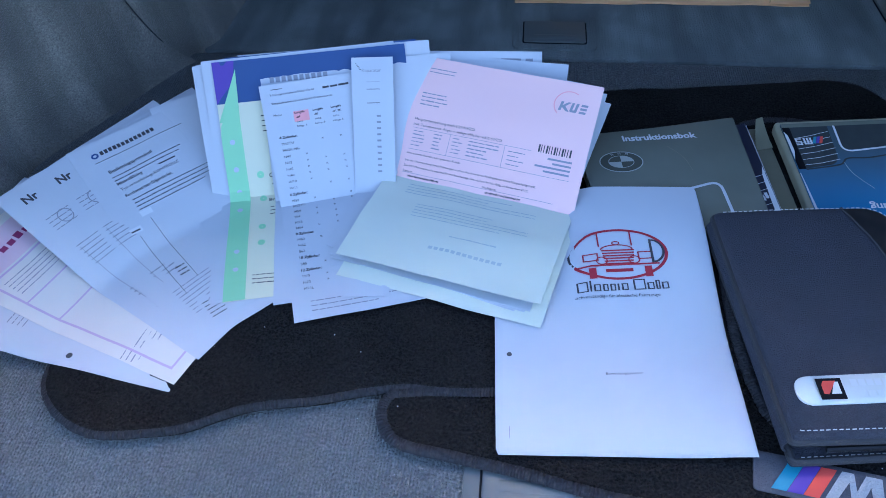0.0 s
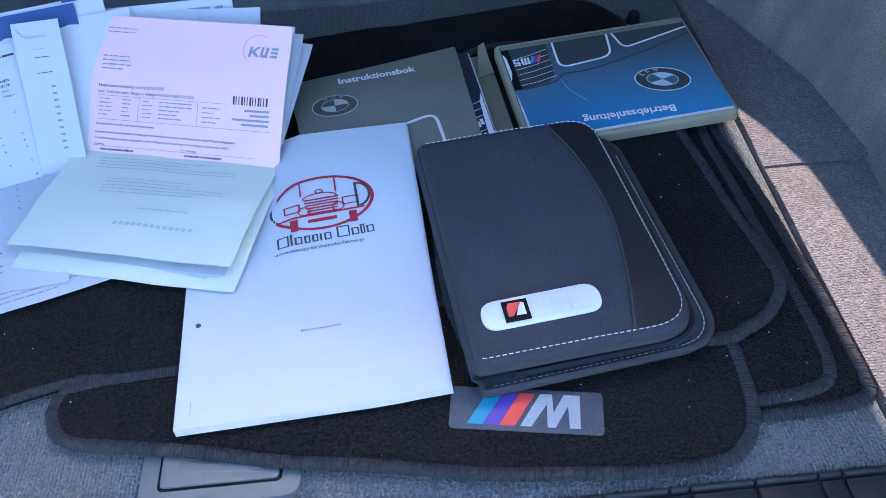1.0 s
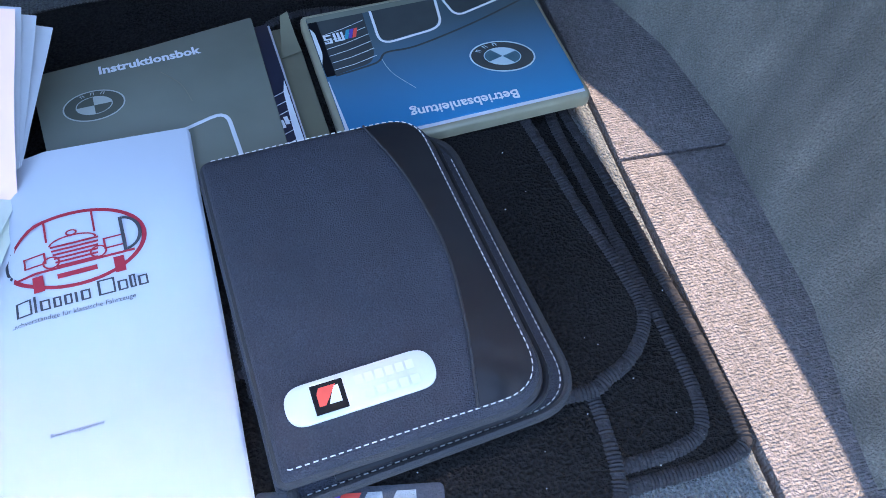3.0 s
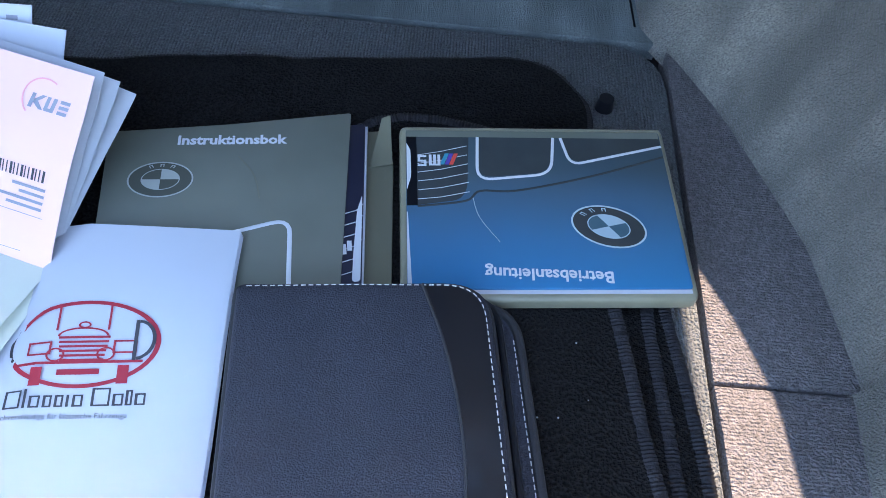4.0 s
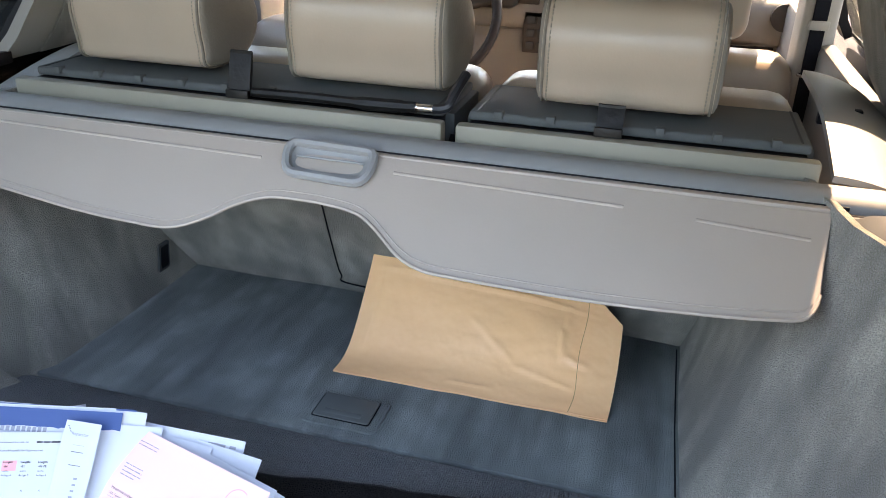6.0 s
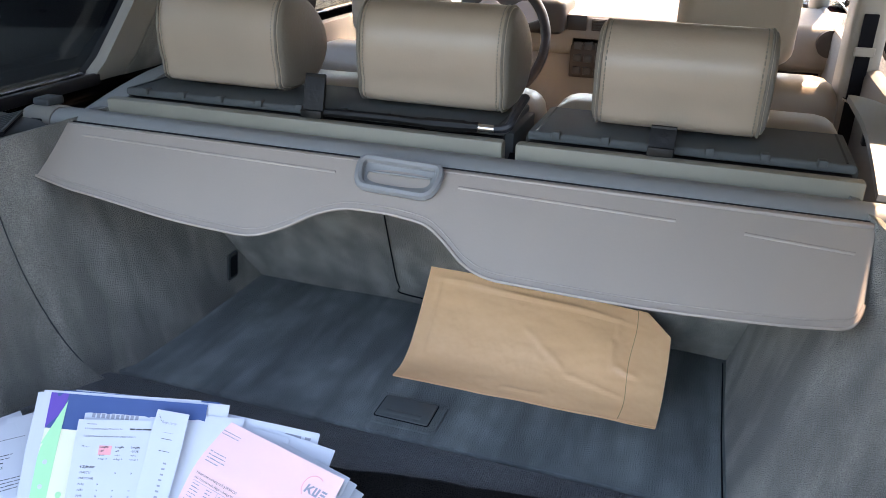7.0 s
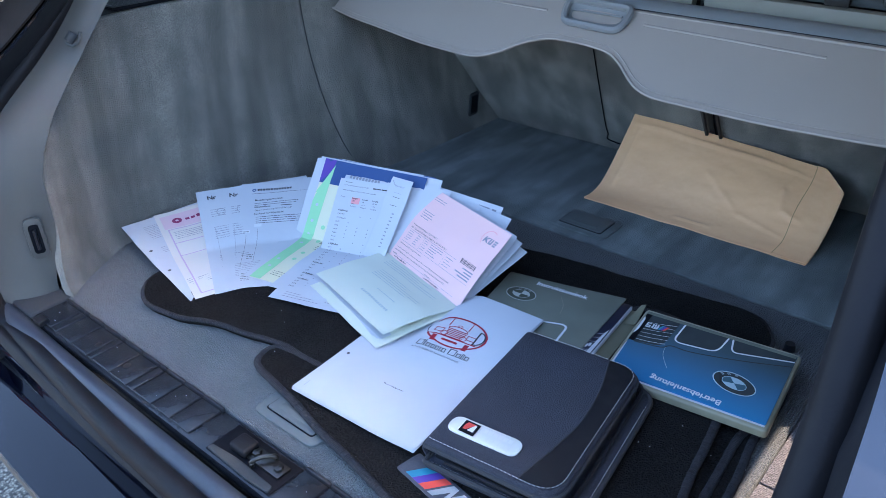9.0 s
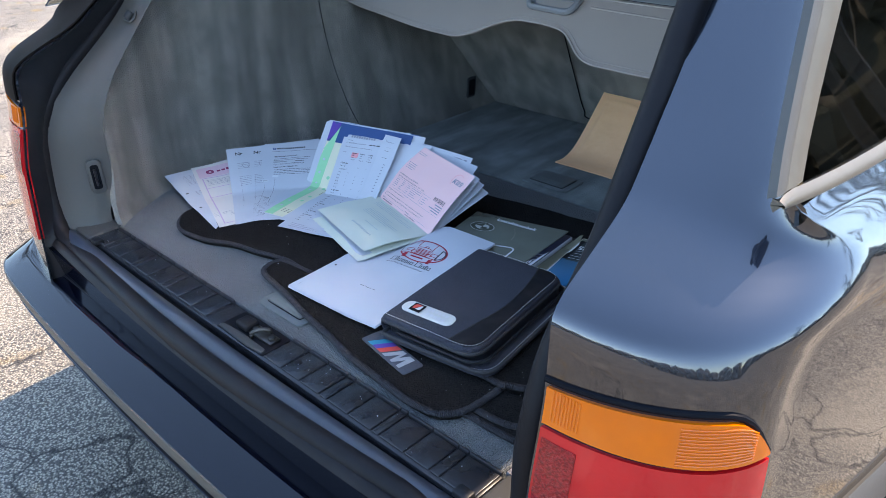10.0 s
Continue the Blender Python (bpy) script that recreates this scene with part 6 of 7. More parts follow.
mark_rows(t, s, [(0.016, 0.2095, 0.135, 0.0004), (0.016, 0.1835, 0.182, 0.0004), (0.016, 0.1548, 0.17, 0.0004), (0.060, 0.1840, 0.0004, 0.025), (0.122, 0.1840, 0.0004, 0.025)], "grey_ink", "rules")
mark_rows(t, s, text_rows(0.018, 0.2055, 0.018, 5, 0.0043, 0.0012, rnd) + text_rows(0.042, 0.2055, 0.016, 5, 0.0043, 0.0014, rnd) + text_rows(0.064, 0.2055, 0.014, 5, 0.0043, 0.0012, rnd)
          + text_rows(0.082, 0.2055, 0.036, 5, 0.0043, 0.0014, rnd) + text_rows(0.127, 0.2035, 0.02, 4, 0.005, 0.0012, rnd), "grey_ink")
mark_rows(t, s, text_rows(0.03, 0.138, 0.15, 4, 0.0052, 0.0014, rnd) + text_rows(0.05, 0.105, 0.13, 5, 0.0052, 0.0014, rnd) + text_rows(0.10, 0.062, 0.06, 1, 0.005, 0.002, rnd) + [(0.085 + 0.006 * k, 0.038, 0.0042, 0.0045) for k in range(13)], "faint_ink", "show_through")

# ---------------------------------------------------------------- valuation report, a stapled white booklet of sheets
doc = thing("valuation_report", "white stapled report with a red emblem of a vintage car", "paper")
CD, cdyaw = Vector((-0.006, -0.075)), radians(3.2)


def report_at(x, y, lift=0.0):
    z = 0.6215 + 0.0195 * smoothstep(0.10, 0.27, y) * smoothstep(0.058, 0.098, x) + 0.004 * smoothstep(0.15, 0.21, x) * smoothstep(0.12, 0.0, y) + 0.0012 * noise.noise(Vector((x * 8, y * 8, 2)))
    c, s = math.cos(cdyaw), math.sin(cdyaw)
    return Vector((CD.x + c * x - s * y, CD.y + s * x + c * y, z + lift))


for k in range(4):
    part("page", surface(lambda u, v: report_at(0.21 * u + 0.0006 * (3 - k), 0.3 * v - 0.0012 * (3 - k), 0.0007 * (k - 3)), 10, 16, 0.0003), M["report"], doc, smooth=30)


def on_report(bm, m, name, lift=0.0005):
    """Lays a print on the report."""
    if name[:6] == "emblem":
        moved(bm, Matrix.Translation((0.1215, 0.2085, 0)) @ Matrix.Rotation(radians(3), 4, "Z") @ Matrix.Diagonal((1.02, 0.80, 1, 1)) @ Matrix.Translation((-0.108, -0.222, 0)))
    tagged(part(name, laid(bm, lambda x, y: report_at(x, y, lift)), M[m], doc, smooth=0), kind="stuff" if name in ("brand_bar", "emblem_mark", "emblem_car", "emblem_lamps") else "")


on_report(ring(0.108, 0.222, 0.048, 0.037, 0.0032), "red_ink", "emblem_ring")
car_mark = bmesh.new()
for r in ((0.0895, 0.233, 0.0014, 0.023), (0.1215, 0.233, 0.0014, 0.023), (0.068, 0.205, 0.078, 0.0022), (0.078, 0.188, 0.007, 0.015), (0.131, 0.188, 0.007, 0.015), (0.094, 0.196, 0.026, 0.0045)):
    join(car_mark, bars([r]))
for x in (0.0735, 0.1265):
    for q in ((x, 0.213, 0.015, 0.0014), (x, 0.2225, 0.015, 0.0014), (x, 0.213, 0.0014, 0.0105), (x + 0.0136, 0.213, 0.0014, 0.0105)):
        join(car_mark, bars([q]))
join(car_mark, ring(0.107, 0.228, 0.016, 0.0075, 0.0014, 16, 0, 180))
join(car_mark, ring(0.107, 0.2375, 0.004, 0.003, 0.0012, 12))
for k in range(6):
    join(car_mark, bars([(0.092 + 0.0005 * k, 0.226 - 0.0038 * k, 0.032 - 0.001 * k, 0.0019)]))
on_report(car_mark, "red_ink", "emblem_car", 0.0007)
lamps = bmesh.new()
for x in (0.0915, 0.1225):
    join(lamps, ring(x, 0.2125, 0.0058, 0.0058, 0.0013, 20))
on_report(lamps, "red_ink", "emblem_lamps", 0.0009)
dmark = bars([(0.139, 0.207, 0.0024, 0.034)])
join(dmark, ring(0.1405, 0.224, 0.0125, 0.017, 0.0024, 16, -85, 85))
join(dmark, ring(0.068, 0.224, 0.008, 0.017, 0.0022, 14, 120, 240))
on_report(dmark, "ink", "emblem_mark", 0.0009)
# the firm's name as plain upright and cross strokes, two words
name_bars = []
for x, w, h, stems in ((0.0, 0.010, 1.0, 2), (0.0115, 0.0022, 1.05, 0), (0.0150, 0.0062, 0.66, 2), (0.0230, 0.0050, 0.66, 3), (0.0296, 0.0050, 0.66, 3), (0.0362, 0.0022, 0.66, 0), (0.0398, 0.0060, 0.66, 2),
                       (0.0505, 0.0108, 1.0, 2), (0.0628, 0.0062, 0.66, 2), (0.0702, 0.0040, 0.85, 1), (0.0756, 0.0062, 0.66, 2)):
    h *= 0.0108
    name_bars += [(x, 0, 0.0016, h)]
    if stems:
        name_bars += [(x + w - 0.0012, 0.001, 0.0012, h - 0.002), (x, 0, w, 0.0010), (x, h - 0.0010, w, 0.0010)]
on_report(moved(bars(name_bars, 0.004), Matrix.Translation((0.0795, 0.1650, 0)) @ Matrix.Rotation(radians(3), 4, "Z") @ Matrix.Scale(1.07, 4)), "ink", "brand_bar")
on_report(moved(lettering("Sachverständige für klassische Fahrzeuge", 0.0050), Matrix.Translation((0.0755, 0.1580, 0)) @ Matrix.Rotation(radians(2.2), 4, "Z")), "ink", "writing")
on_report(moved(lettering("Bewertungspartner", 0.0042), Matrix.Translation((0.0975, 0.0742, 0)) @ Matrix.Rotation(radians(2), 4, "Z")), "ink", "writing")
on_report(bars([(0.0114, 0.010, 0.0005, 0.012)]), "grey_ink", "staple")
on_report(flat_shape([(0.0129 + 0.0024 * math.cos(k * 0.628), 0.0957 + 0.0024 * math.sin(k * 0.628)) for k in range(10)]), "ink", "punched_hole")


# ---------------------------------------------------------------- handbooks in plastic sleeves
def place(x, y, z, yaw, rx=0.0, ry=0.0):
    return pose(x, y, z, rx, ry, yaw)


def roundel(t, mt, cx, cy, r, z, squash=1.0, turn=0.0, band="olive_dark", tilt=0.0, line="pale_print", fill="olive_dark", inner=0.56):
    """A plain round emblem: two thin rings, a dark band and four quarters."""
    at = mt @ Matrix.Translation((cx, cy, z)) @ Matrix.Rotation(radians(tilt), 4, "Z")
    part("emblem_ring", moved(ring(0, 0, r, r * squash, r * 0.05), at), M[line], t, smooth=0)
    part("emblem_ring", moved(ring(0, 0, r * (inner + 0.03), r * (inner + 0.03) * squash, r * 0.03), at), M[line], t, smooth=0)
    part("emblem_band", moved(ring(0, 0, r * 0.95, r * 0.95 * squash, r * (0.93 - inner)), at @ Matrix.Translation((0, 0, -0.0001))), M[band], t, "dark band of a round emblem", smooth=0)
    for a in (115, 90, 65):
        glyph = bars([(-r * 0.06, -r * 0.08, r * 0.03, r * 0.16), (r * 0.03, -r * 0.08, r * 0.03, r * 0.16), (-r * 0.06, r * 0.05, r * 0.12, r * 0.03)])
        part("emblem_glyph", moved(glyph, at @ Matrix.Diagonal((1, squash, 1, 1)) @ Matrix.Rotation(radians(turn + a - 90), 4, "Z") @ Matrix.Translation((0, r * 0.785, 0.0001))), M[line], t, smooth=0)
    for q in (0, 90, 180, 270):
        a = [radians(q + turn + 90 * k / 8) for k in range(9)]
        part("emblem_quarter", moved(flat_shape([(0, 0)] + [(r * inner * math.cos(k), r * inner * squash * math.sin(k)) for k in a]), at), M[line if q % 180 == 0 else fill], t, smooth=0)


def outline_bar(t, mt, pts, r, z, m="silver", name="cover_line"):
    part(name, moved(tube([(p[0], p[1], 0) for p in pts], r, 6, flat=0.15), mt @ Matrix.Translation((0, 0, z))), M[m], t)


ib = thing("owners_handbook", "owner's handbook in a dull olive plastic sleeve", "handbook", "handbooks")
A = place(0.066, 0.163, 0.6215, 10.5, 0.0)
part("back_sleeve", moved(prism(rounded([(0.028, -0.004), (0.236, -0.004), (0.249, 0.120), (0.246, 0.158), (0.028, 0.160)], 0.004, 3), 0, 0.002, 0.0008), A), M["sleeve"], ib, "olive plastic sleeve")
part("page_block", moved(prism([(0.045, 0.002), (0.2165, 0.0025), (0.2312, 0.1580), (0.045, 0.158)], 0.0022, 0.0085, 0.0008), A), M["paper"], ib, "white page block")
part("inner_cover", moved(prism([(0.045, 0.001), (0.2150, 0.0015), (0.2292, 0.1588), (0.045, 0.159)], 0.0086, 0.0098, 0.0004), A), M["navy"], ib, "dark blue printed cover")
part("front_sleeve", moved(prism(rounded([(0.028, -0.004), (0.2000, -0.002), (0.2185, 0.1705), (0.120, 0.163), (0.028, 0.160)], [0.003, 0.003, 0.003, 0, 0.003], 3), 0.0102, 0.0118, 0.0006), A), M["olive"], ib, "olive front cover under plastic")
for k in range(6):
    outline_bar(ib, A, [(0.1995 + 0.0012 * k, 0.012 + 0.011 * k), (0.210 + 0.0012 * k, 0.015 + 0.011 * k), (0.2155 + 0.0012 * k, 0.021 + 0.011 * k)], 0.0004, 0.0100, name="cover_stripe")
part("cover_gleam", moved(flat_shape(rounded([(0.2085, 0.006), (0.2145, 0.006), (0.2215, 0.085), (0.2165, 0.07), (0.211, 0.03)], 0.003, 3)), A @ Matrix.Translation((0, 0, 0.01005))), M["silver"], ib, "pale printed headlamp", smooth=0)
part("badge_bars", moved(bars([(0.202, 0.030, 0.0042, 0.009), (0.207, 0.033, 0.0035, 0.009)]), A @ Matrix.Translation((0, 0, 0.0104))), M["silver"], ib, smooth=0)
part("title", moved(lettering("Instruktionsbok", 0.0132, 0.00045), A @ Matrix.Translation((0.0805, 0.1428, 0.0123)) @ Matrix.Rotation(radians(-2.4), 4, "Z")), M["silver"], ib, "pale raised title", smooth=0)
outline_bar(ib, A, curve_points([(0.128, 0.128, 0), (0.140, 0.108, 0), (0.144, 0.085, 0)], 6), 0.0004, 0.0121, "sleeve", "scratch")
roundel(ib, A, 0.0705, 0.108, 0.0243, 0.0122, 0.72, tilt=-3)
outline_bar(ib, A, rounded([(0.085, 0.020), (0.100, 0.0485), (0.1665, 0.064), (0.1640, 0.0)], [0, 0.016, 0.014, 0], 5), 0.0017, 0.0122)
part("torn_flap", moved(surface(lambda u, v: Vector((0.229 + (0.019 - 0.012 * v) * u + 0.014 * v, 0.118 + 0.045 * v, 0.003 + 0.009 * v * v + 0.003 * u)), 4, 6, 0.0008), A), M["sleeve"], ib, "curled olive plastic edge")

bb = thing("owners_handbook", "owner's handbook with a blue printed cover in a clear yellowed sleeve", "handbook", "handbooks")
C = place(0.3057, 0.1955, 0.6205, 5.2, 3.2, -1.4)
part("sleeve", moved(prism(rounded([(0.0, 0.0), (0.2170, 0.0), (0.2170, 0.1610), (0.0, 0.1610)], 0.007, 5), -0.001, 0.0108, 0.0035, 3), C), M["rim"], bb, "clear yellowed plastic sleeve")
cover_bm = prism(rounded([(0.005, 0.0085), (0.2125, 0.0085), (0.2125, 0.1545), (0.005, 0.1545)], 0.002, 2), 0.0111, 0.0125, 0.0004)
cv = part("cover", cover_bm, M["bet_cover"], bb, "glossy blue cover")
cv.matrix_basis = C
part("page_edge", moved(bars([(0.0060, 0.0050, 0.2060, 0.0034)]), C @ Matrix.Translation((0, 0, 0.0112))), M["paper"], bb, "white page edge under the plastic", smooth=0)
part("weld_seam", moved(tube([(0.0035, 0.1575, 0.0110), (0.2135, 0.1575, 0.0110)], 0.0008, 6), C), M["rim"], bb)
part("edge_band", moved(bars([(0.0055, 0.1475, 0.206, 0.0065)]), C @ Matrix.Translation((0, 0, 0.0128))), M["olive"], bb, "olive band", smooth=0)
part("cover_shade", moved(flat_shape(rounded([(0.063, 0.1475), (0.061, 0.107), (0.118, 0.113), (0.1225, 0.1475)], [0, 0.012, 0.012, 0], 4)), C @ Matrix.Translation((0, 0, 0.0129))), M["slate_print"], bb, "dark printed grille opening", smooth=0)
part("cover_shade", moved(flat_shape(rounded([(0.131, 0.1475), (0.1365, 0.1225), (0.2115, 0.1405), (0.2115, 0.1475)], [0, 0.009, 0, 0], 4)), C @ Matrix.Translation((0, 0, 0.0129))), M["slate_print"], bb, "dark printed grille opening", smooth=0)
outline_bar(bb, C, rounded([(0.0625, 0.1475), (0.0600, 0.1045), (0.1190, 0.1110), (0.1240, 0.1475)], [0, 0.013, 0.013, 0], 6), 0.0012, 0.0130)
outline_bar(bb, C, rounded([(0.1300, 0.1475), (0.1355, 0.1200), (0.2120, 0.1395)], [0, 0.010, 0], 6), 0.0012, 0.0130)
part("cover_shade", moved(flat_shape(rounded([(0.0135, 0.081), (0.046, 0.086), (0.052, 0.096), (0.0555, 0.1475), (0.0135, 0.1475)], [0, 0.008, 0.008, 0, 0], 4)), C @ Matrix.Translation((0, 0, 0.01275))), M["slate_print"], bb, "dark printed grille slats", smooth=0)
part("black_margin", moved(bars([(0.0055, 0.0805, 0.0080, 0.0670)]), C @ Matrix.Translation((0, 0, 0.0129))), M["grille"], bb, "black printed strip", smooth=0)
part("cover_gleam", moved(flat_shape(rounded([(0.0055, 0.095), (0.0090, 0.108), (0.0086, 0.134), (0.0055, 0.1405)], [0, 0.004, 0.003, 0], 3)), C @ Matrix.Translation((0, 0, 0.0131))), M["silver"], bb, "pale printed headlamp", smooth=0)
for k in range(6):
    outline_bar(bb, C, [(0.0140, 0.0865 + 0.0085 * k), (0.032, 0.0885 + 0.0088 * k), (0.0535, 0.0935 + 0.0090 * k)], 0.0003, 0.0129, name="cover_stripe")
outline_bar(bb, C, curve_points([(0.0135, 0.080, 0), (0.050, 0.0850, 0), (0.062, 0.0945, 0), (0.0906, 0.0950, 0), (0.150, 0.109, 0), (0.212, 0.129, 0)], 6), 0.0010, 0.0127, "slate_print", "bonnet_line")
outline_bar(bb, C, curve_points([(0.056, 0.088, 0), (0.060, 0.070, 0), (0.074, 0.048, 0)], 6), 0.0002, 0.0128, "faint_ink", "scratch")
for k, m in enumerate(("teal", "purple", "red")):
    part("badge_bar", moved(flat_shape([(0.0315 + 0.0036 * k, 0.1195), (0.0348 + 0.0036 * k, 0.1195), (0.0390 + 0.0036 * k, 0.1305), (0.0357 + 0.0036 * k, 0.1305)]), C @ Matrix.Translation((0, 0, 0.0131))), M[m], bb, smooth=0)
part("badge_bars", moved(bars([(0.0142, 0.1178, 0.0068, 0.0018), (0.0142, 0.1222, 0.0068, 0.0018), (0.0142, 0.1268, 0.0068, 0.0018), (0.0190, 0.1178, 0.0020, 0.0050), (0.0142, 0.1222, 0.0020, 0.0050), (0.0230, 0.1185, 0.0022, 0.0108), (0.0264, 0.1185, 0.0022, 0.0108), (0.0298, 0.1185, 0.0022, 0.0108), (0.0230, 0.1185, 0.009, 0.0018)]), C @ Matrix.Translation((0, 0, 0.0131))), M["silver"], bb, smooth=0)
roundel(bb, C, 0.1578, 0.062, 0.0290, 0.0129, 0.64, 40, "slate_print", -15, "ice_print", "teal_print", 0.54)
part("title", moved(lettering("Betriebsanleitung", 0.0136, 0.0003), C @ Matrix.Translation((0.1560, 0.0222, 0.0129)) @ Matrix.Rotation(math.pi - radians(2.5), 4, "Z")), M["silver"], bb, "pale title, upside down", smooth=0)
part("white_edge_strip", moved(flat_shape([(0.0052, 0.009), (0.0085, 0.009), (0.0060, 0.075), (0.0052, 0.075)]), C @ Matrix.Translation((0, 0, 0.0127))), M["paper"], bb, "white strip along the cover's left edge", smooth=0)

# ---------------------------------------------------------------- zipped wallet
wal = thing("zip_wallet", "black zipped document wallet with white stitching and a white oval badge", "wallet")
WM = place(0.224, -0.066, 0.6205, 6.2, 0.5, 0.0)
ww, wh = 0.172, 0.250
low = rounded([(0.004, -0.007), (0.196, -0.002), (0.190, 0.246), (-0.001, 0.246)], [0.004, 0.034, 0.03, 0.006], 8)
top = rounded([(0.0, 0.0), (ww * 0.5, 0.0), (ww, 0.0), (ww - 0.004, wh), (ww * 0.5, wh), (0.0, wh), (0.0, wh * 0.75), (0.0, wh * 0.5), (0.0, wh * 0.25)], [0.004, 0, 0.034, 0.030, 0, 0.006, 0, 0, 0], 8)
mid_line = [(0.985 * p.x + 0.006, p.y * 0.985 + 0.003) for p in top]
def padded(bm):
    """Raises the middle of the wallet's upper cover."""
    for v in bm.verts:
        if v.co.z > 0.03:
            a, c = 2 * v.co.x / ww - 1, 2 * v.co.y / wh - 1
            v.co.z += 0.0045 * max(0.0, 1 - a * a) ** 0.7 * max(0.0, 1 - c ** 4) + 0.0008 * noise.noise(v.co * 22)
    return bm


def cover_prism(pts):
    """The padded upper cover: rings drawn in towards its middle."""
    bm, mid, rings = bmesh.new(), Vector((ww / 2, wh / 2)), []
    for s, z in ((1, 0.026), (1, 0.0325), (0.985, 0.0350), (0.965, 0.036), (0.92, 0.036), (0.82, 0.036), (0.68, 0.036), (0.5, 0.036), (0.25, 0.036)):
        rings.append([bm.verts.new((*(mid + (p - mid) * s), z)) for p in pts])
    n = len(pts)
    for A, B in zip(rings, rings[1:]):
        for i in range(n):
            bm.faces.new((A[i], A[(i + 1) % n], B[(i + 1) % n], B[i]))
    bm.faces.new(rings[0][::-1])
    bm.faces.new(rings[-1])
    return padded(bm)


part("lower_cover", moved(prism(low, 0.0, 0.008, 0.003, 3), WM), M["nylon"], wal, "dark woven lower cover")
part("fill", moved(prism([(x * 0.97 + 0.004, y * 0.975 + 0.003) for x, y in mid_line], 0.008, 0.027), WM), M["leatherette"], wal, "dark lining")
part("upper_cover", moved(cover_prism(top), WM), M["nylon"], wal, "dark woven upper cover")
# leather panel with a curved seam on the upper cover
curve = curve_points([(0.123, wh - 0.003, 0), (0.138, 0.185, 0), (0.143, 0.12, 0), (0.135, 0.06, 0), (0.122, 0.004, 0)], 8)
def seam_x(y):
    for p, q in zip(curve, curve[1:]):
        if q.y <= y <= p.y:
            return p.x + (q.x - p.x) * (p.y - y) / max(1e-6, p.y - q.y)
    return curve[0].x if y > 0.1 else curve[-1].x


def panel_at(u, v):
    y = 0.005 + (wh - 0.010) * v
    corner = 0.030
    out = ww - 0.004 - 0.004 * v
    for edge in (0.004, wh - 0.004):
        gap = abs(y - edge)
        if gap < corner:
            out -= (corner - math.sqrt(max(0.0, corner ** 2 - (corner - gap) ** 2))) * 0.8
    return Vector((seam_x(y) + (out - seam_x(y)) * u, y, 0.0374 + 0.0009 * math.sin(math.pi * u) * noise.noise(Vector((u * 2, y * 55, 9.0)))))


part("leather_panel", moved(padded(surface(panel_at, 6, 40, 0.0008)), WM), M["leatherette"], wal, "black leatherette panel", smooth=60)
part("seam", moved(padded(tube([(p.x, p.y, 0.0376) for p in curve], 0.0011, 6)), WM), M["piping"], wal)


def stitches(loop, z, name, closed=False):
    pts = []
    for a, b in zip(loop, loop[1:] + ([loop[0]] if closed else [])):
        a, b = Vector((a[0], a[1], z)), Vector((b[0], b[1], z))
        n = max(1, int((b - a).length / 0.0005))
        pts += [a.lerp(b, k / n) for k in range(n)]
    bm = bmesh.new()
    i = 0
    while i + 6 < len(pts):
        tube([pts[i], pts[i + 3], pts[i + 6]], 0.00042, 5, bm=bm)
        i += 10
    part(name, moved(padded(bm), WM), M["thread"], wal, "white stitching")


inset = rounded([(0.004, 0.0042), (ww - 0.0045, 0.0042), (ww - 0.0085, wh - 0.0042), (0.004, wh - 0.0042)], [0.003, 0.031, 0.027, 0.004], 8)
first = min(range(len(inset)), key=lambda i: (inset[i] - Vector((0.004, 0.0042))).length)
st_line = [p for p in inset[first:] + inset[:first]]
stitches([(p.x, p.y) for p in st_line if True][:-4], 0.0380, "stitching")
stitches([(p.x + 0.0, p.y) for p in rounded([(0.012, -0.0032), (0.1918, 0.0018), (0.1865, 0.22)], [0, 0.032, 0], 10)], 0.0086, "stitching")
for z, loop, r in ((0.027, top, 0.0032), (0.008, low, 0.0034)):
    part("piping", moved(tube([(p.x, p.y, z) for p in loop], r, 8, True), WM), M["piping"], wal, "grey woven piping")
zip_line = [p for p in rounded([(0.03, -0.001), (ww + 0.008, 0.001), (ww + 0.004, wh - 0.002), (0.12, wh)], [0, 0.034, 0.03, 0], 10)]
part("zip", moved(tube([(p.x, p.y, 0.0165) for p in zip_line], 0.0026, 8), WM), M["black"], wal, "black zip")
bm = bmesh.new()
zp = curve_points([(p.x, p.y, 0.0165) for p in zip_line], 12)
for k in range(0, len(zp) - 1, 2):
    dv = (zp[k + 1] - zp[k]).normalized()
    tube([zp[k] + Vector((dv.y, -dv.x, 0)) * 0.0022 - Vector((0, 0, 0.0015)), zp[k] + Vector((dv.y, -dv.x, 0)) * 0.0022 + Vector((0, 0, 0.0015))], 0.0007, 4, bm=bm)
tagged(part("zip_teeth", moved(bm, WM), M["plastic_dark"], wal), kind="stuff")
part("spine", moved(surface(lambda u, v: Vector((0.004 - 0.009 * math.sin(math.pi * u), 0.002 + (wh - 0.006) * v, 0.005 + 0.026 * u)), 8, 6, 0.002), WM), M["nylon"], wal, "folded spine")
oval = rounded([(0.012, 0.026), (0.106, 0.026), (0.106, 0.052), (0.012, 0.052)], 0.0129, 8)
LIFT = WM @ Matrix.Translation((0, 0, 0.0034)) @ Matrix.Rotation(radians(1.0), 4, "X")
part("badge", moved(padded(prism(oval, 0.0364, 0.0382, 0.0006)), WM), M["badge"], wal, "white oval badge")
part("badge_square", moved(prism([(0.029, 0.0295), (0.049, 0.0295), (0.049, 0.0485), (0.029, 0.0485)], 0.0379, 0.0387), LIFT), M["grille"], wal, "black square of a logo")
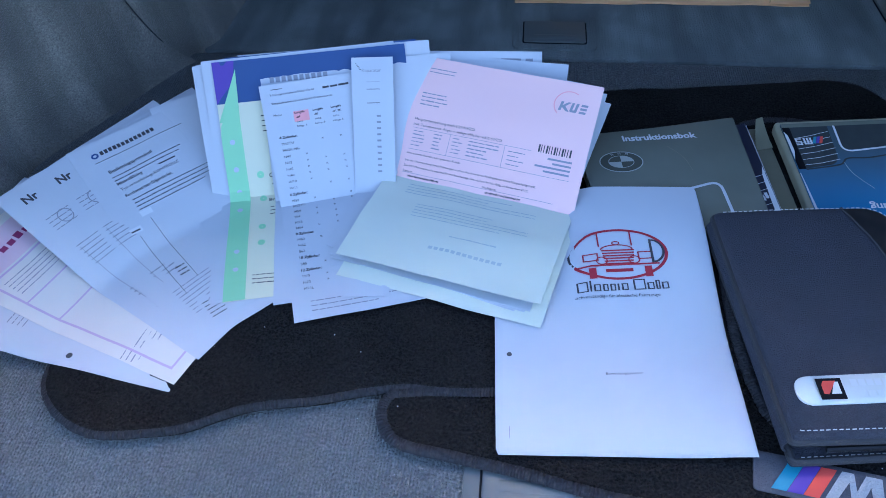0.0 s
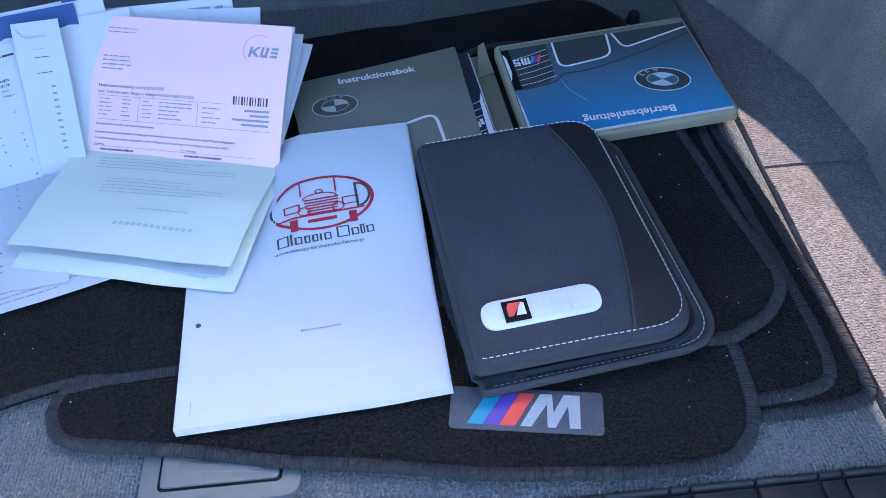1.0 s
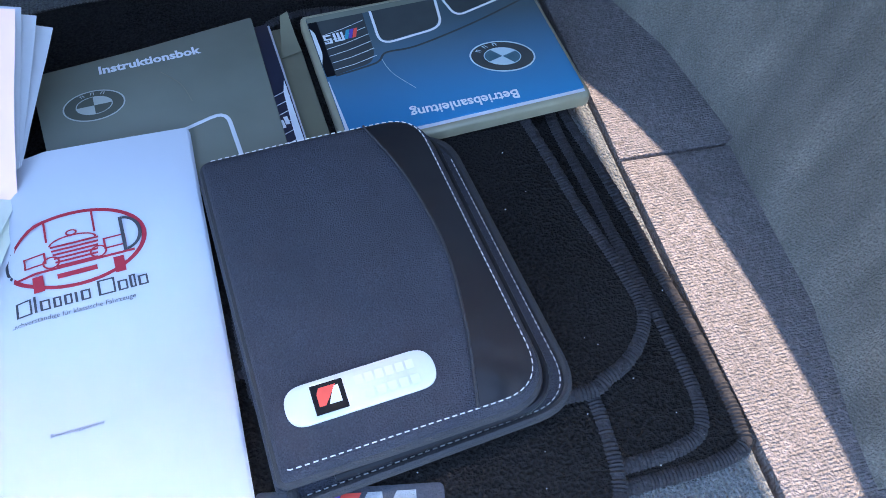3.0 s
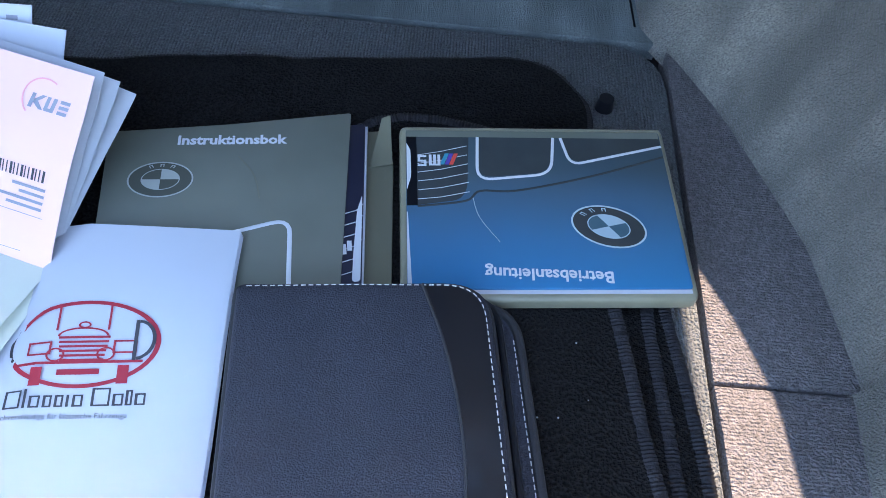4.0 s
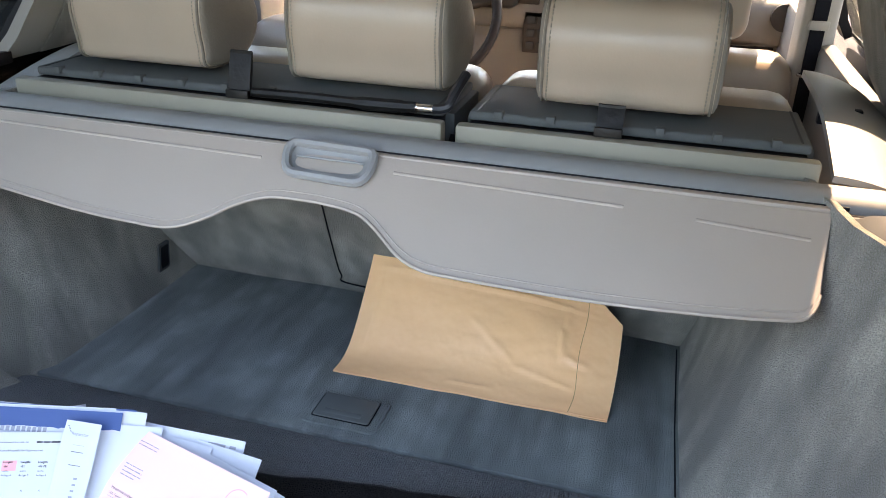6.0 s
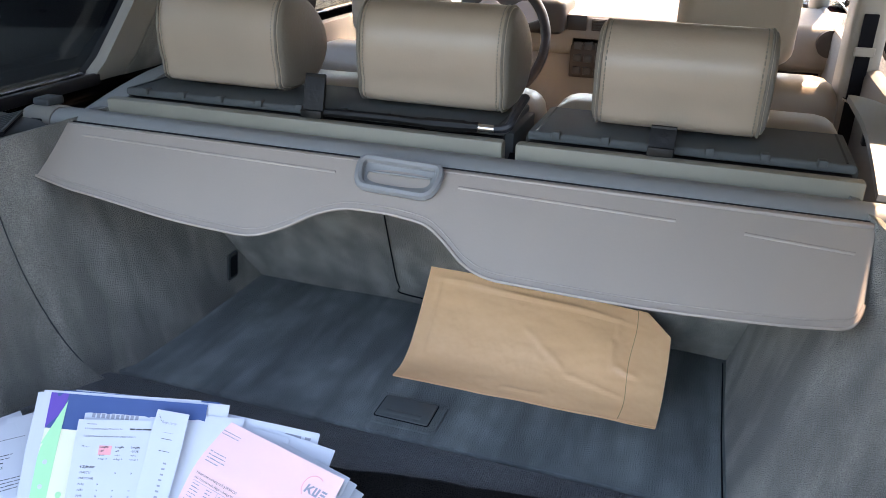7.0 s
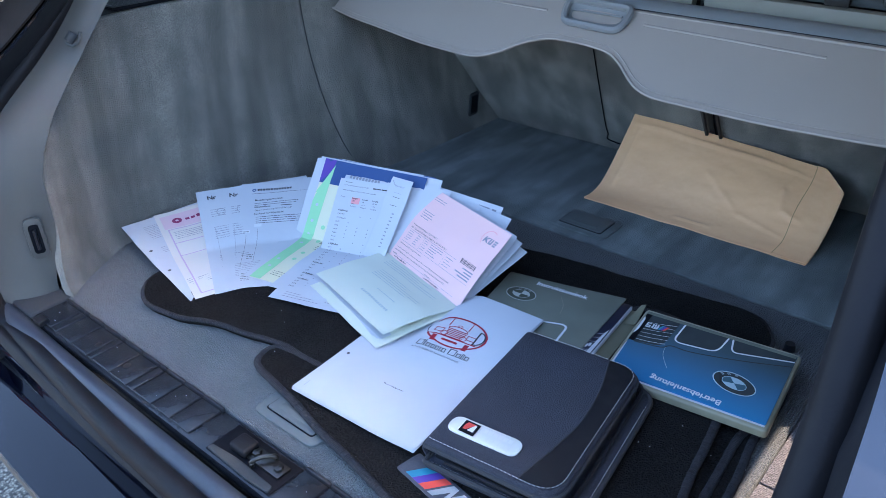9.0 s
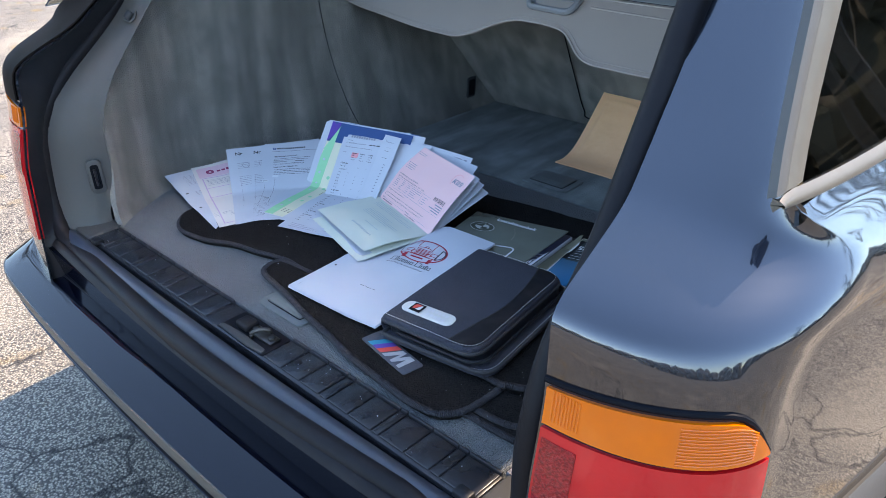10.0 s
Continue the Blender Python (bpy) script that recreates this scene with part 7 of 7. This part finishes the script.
part("badge_mark", moved(flat_shape([(0.032, 0.034), (0.036, 0.034), (0.0445, 0.046), (0.034, 0.046), (0.032, 0.042)]), LIFT @ Matrix.Translation((0, 0, 0.0389))), M["red"], wal, "red angular mark", smooth=0)
part("badge_mark", moved(flat_shape([(0.038, 0.034), (0.046, 0.034), (0.046, 0.045), (0.043, 0.045)]), LIFT @ Matrix.Translation((0, 0, 0.0389))), M["silver"], wal, smooth=0)
tagged(part("badge_bars", moved(bars([(0.056 + 0.0065 * k, 0.041, 0.005, 0.006) for k in range(6)] + [(0.060 + 0.0072 * k, 0.0305, 0.0055, 0.006) for k in range(5)]), LIFT @ Matrix.Translation((0, 0, 0.0388))), M["silver"], wal, smooth=0), kind="stuff")

# ---------------------------------------------------------------- kraft envelope
env = thing("envelope", "large brown kraft envelope with creased edges, leaning on the seat back", "envelope")


ENV_CREASES = ((0.44, 0.62, 0.63, 0.36, 0.0018), (0.63, 0.34, 0.86, 0.25, 0.0026), (0.81, 0.46, 0.90, 0.42, 0.0034), (0.78, 0.66, 0.80, 0.42, 0.0024), (0.80, 0.88, 0.80, 0.68, 0.0014), (0.062, 0.30, 0.062, 0.90, 0.0030), (0.05, 0.88, 0.86, 0.85, 0.0042), (0.42, 0.12, 0.58, 0.11, 0.0018))


def env_at(u, v, lift=0.0):
    """u 0..1 along, v 0..1 up."""
    x = -0.014 + 0.428 * u
    yb, yt = 0.680 + 0.005 * u, 0.872 - 0.014 * u
    zt = 0.126 - 0.026 * u
    y = yb + (yt - yb) * v
    hinge = math.log(1 + math.exp((v - 0.27) / 0.05)) * 0.05 / 0.73
    w = 1 - 0.6 * u
    z = 0.602 + zt * ((1 - w) * v ** 1.6 + w * hinge)
    z += 0.013 * math.sin(math.pi * v ** 1.4) * math.sin(math.pi * u) * (0.4 + u)
    z += 0.008 * math.exp(-((u - 0.76) / 0.09) ** 2 - ((v - 0.55) / 0.2) ** 2)
    z += 0.002 * noise.noise(Vector((u * 7, v * 5, 2))) + 0.0012 * abs(noise.noise(Vector((u * 3 + 4, v * 9, 7))))
    for u0, v0, u1, v1, h in ENV_CREASES:
        du, dv = u1 - u0, (v1 - v0) * 0.45
        along = ((u - u0) * du + (v - v0) * 0.45 * dv) / (du * du + dv * dv)
        off = ((v - v0) * 0.45 * du - (u - u0) * dv) / math.hypot(du, dv)
        z += h * (math.exp(-(off / 0.016) ** 2) if off > 0 else math.exp(-(off / 0.004) ** 2)) * smoothstep(-0.1, 0.15, along) * smoothstep(1.1, 0.8, along)
    return Vector((x + 0.004 * math.sin(3 * v), y - lift * 0.5, z + lift))


def env_panel(u0, u1, v0, v1, lift, name, notch=False, n=40, m="kraft", label=""):
    def f(u, v):
        uu, vv = u0 + (u1 - u0) * u, v0 + (v1 - v0) * v
        if notch:
            vv = min(vv, 1.0 - 0.16 * max(0.0, (uu - 0.90) / 0.10))
        return env_at(uu, vv, lift)
    part(name, surface(f, n, 70, 0.0006), M[m], env, label, smooth=50)


env_panel(0.0, 1.0, 0.0, 1.0, 0.0, "back", True)
env_panel(0.0, 0.905, 0.004, 0.992, 0.0022, "front", n=110)
env_panel(0.865, 1.0, 0.006, 0.99, 0.0050, "flap", True, 10, label="folded end flap")
# A darker line painted along the flap's edge for the shadow of its step.
part("flap_shadow_line", tube([env_at(0.865 + 0.006 * math.sin(9 * k / 30), 0.01 + 0.975 * k / 30, 0.0052) for k in range(31)], 0.0005, 5), M["kraft_shadow"], env)

# crumbs and lint
lint = bmesh.new()
r2 = random.Random(5)
for k in range(26):
    x, y = r2.uniform(-0.42, 0.50), r2.uniform(-0.13, 0.05)
    bmesh.ops.create_icosphere(lint, subdivisions=1, radius=r2.uniform(0.0003, 0.0007), matrix=Matrix.Translation((x, y, 0.6172 if y > 0 else (0.6135 if x > -0.1 else 0.6015))))
for k in range(24):
    x, y = r2.uniform(0.36, 0.52), r2.uniform(-0.09, 0.18)
    bmesh.ops.create_icosphere(lint, subdivisions=1, radius=r2.uniform(0.0003, 0.0008), matrix=Matrix.Translation((x, y, 0.6197 if x < 0.47 and y > -0.02 else (0.6127 if x < 0.43 else 0.6082))))
for k in range(34):
    bmesh.ops.create_icosphere(lint, subdivisions=1, radius=r2.uniform(0.0003, 0.0009), matrix=Matrix.Translation((r2.uniform(-0.47, 0.52), r2.uniform(-0.20, -0.16), 0.6026)))
solid("lint", lint, M["paper"], "tiny pale crumbs and lint on the mats and carpet", "lint", "stuff")
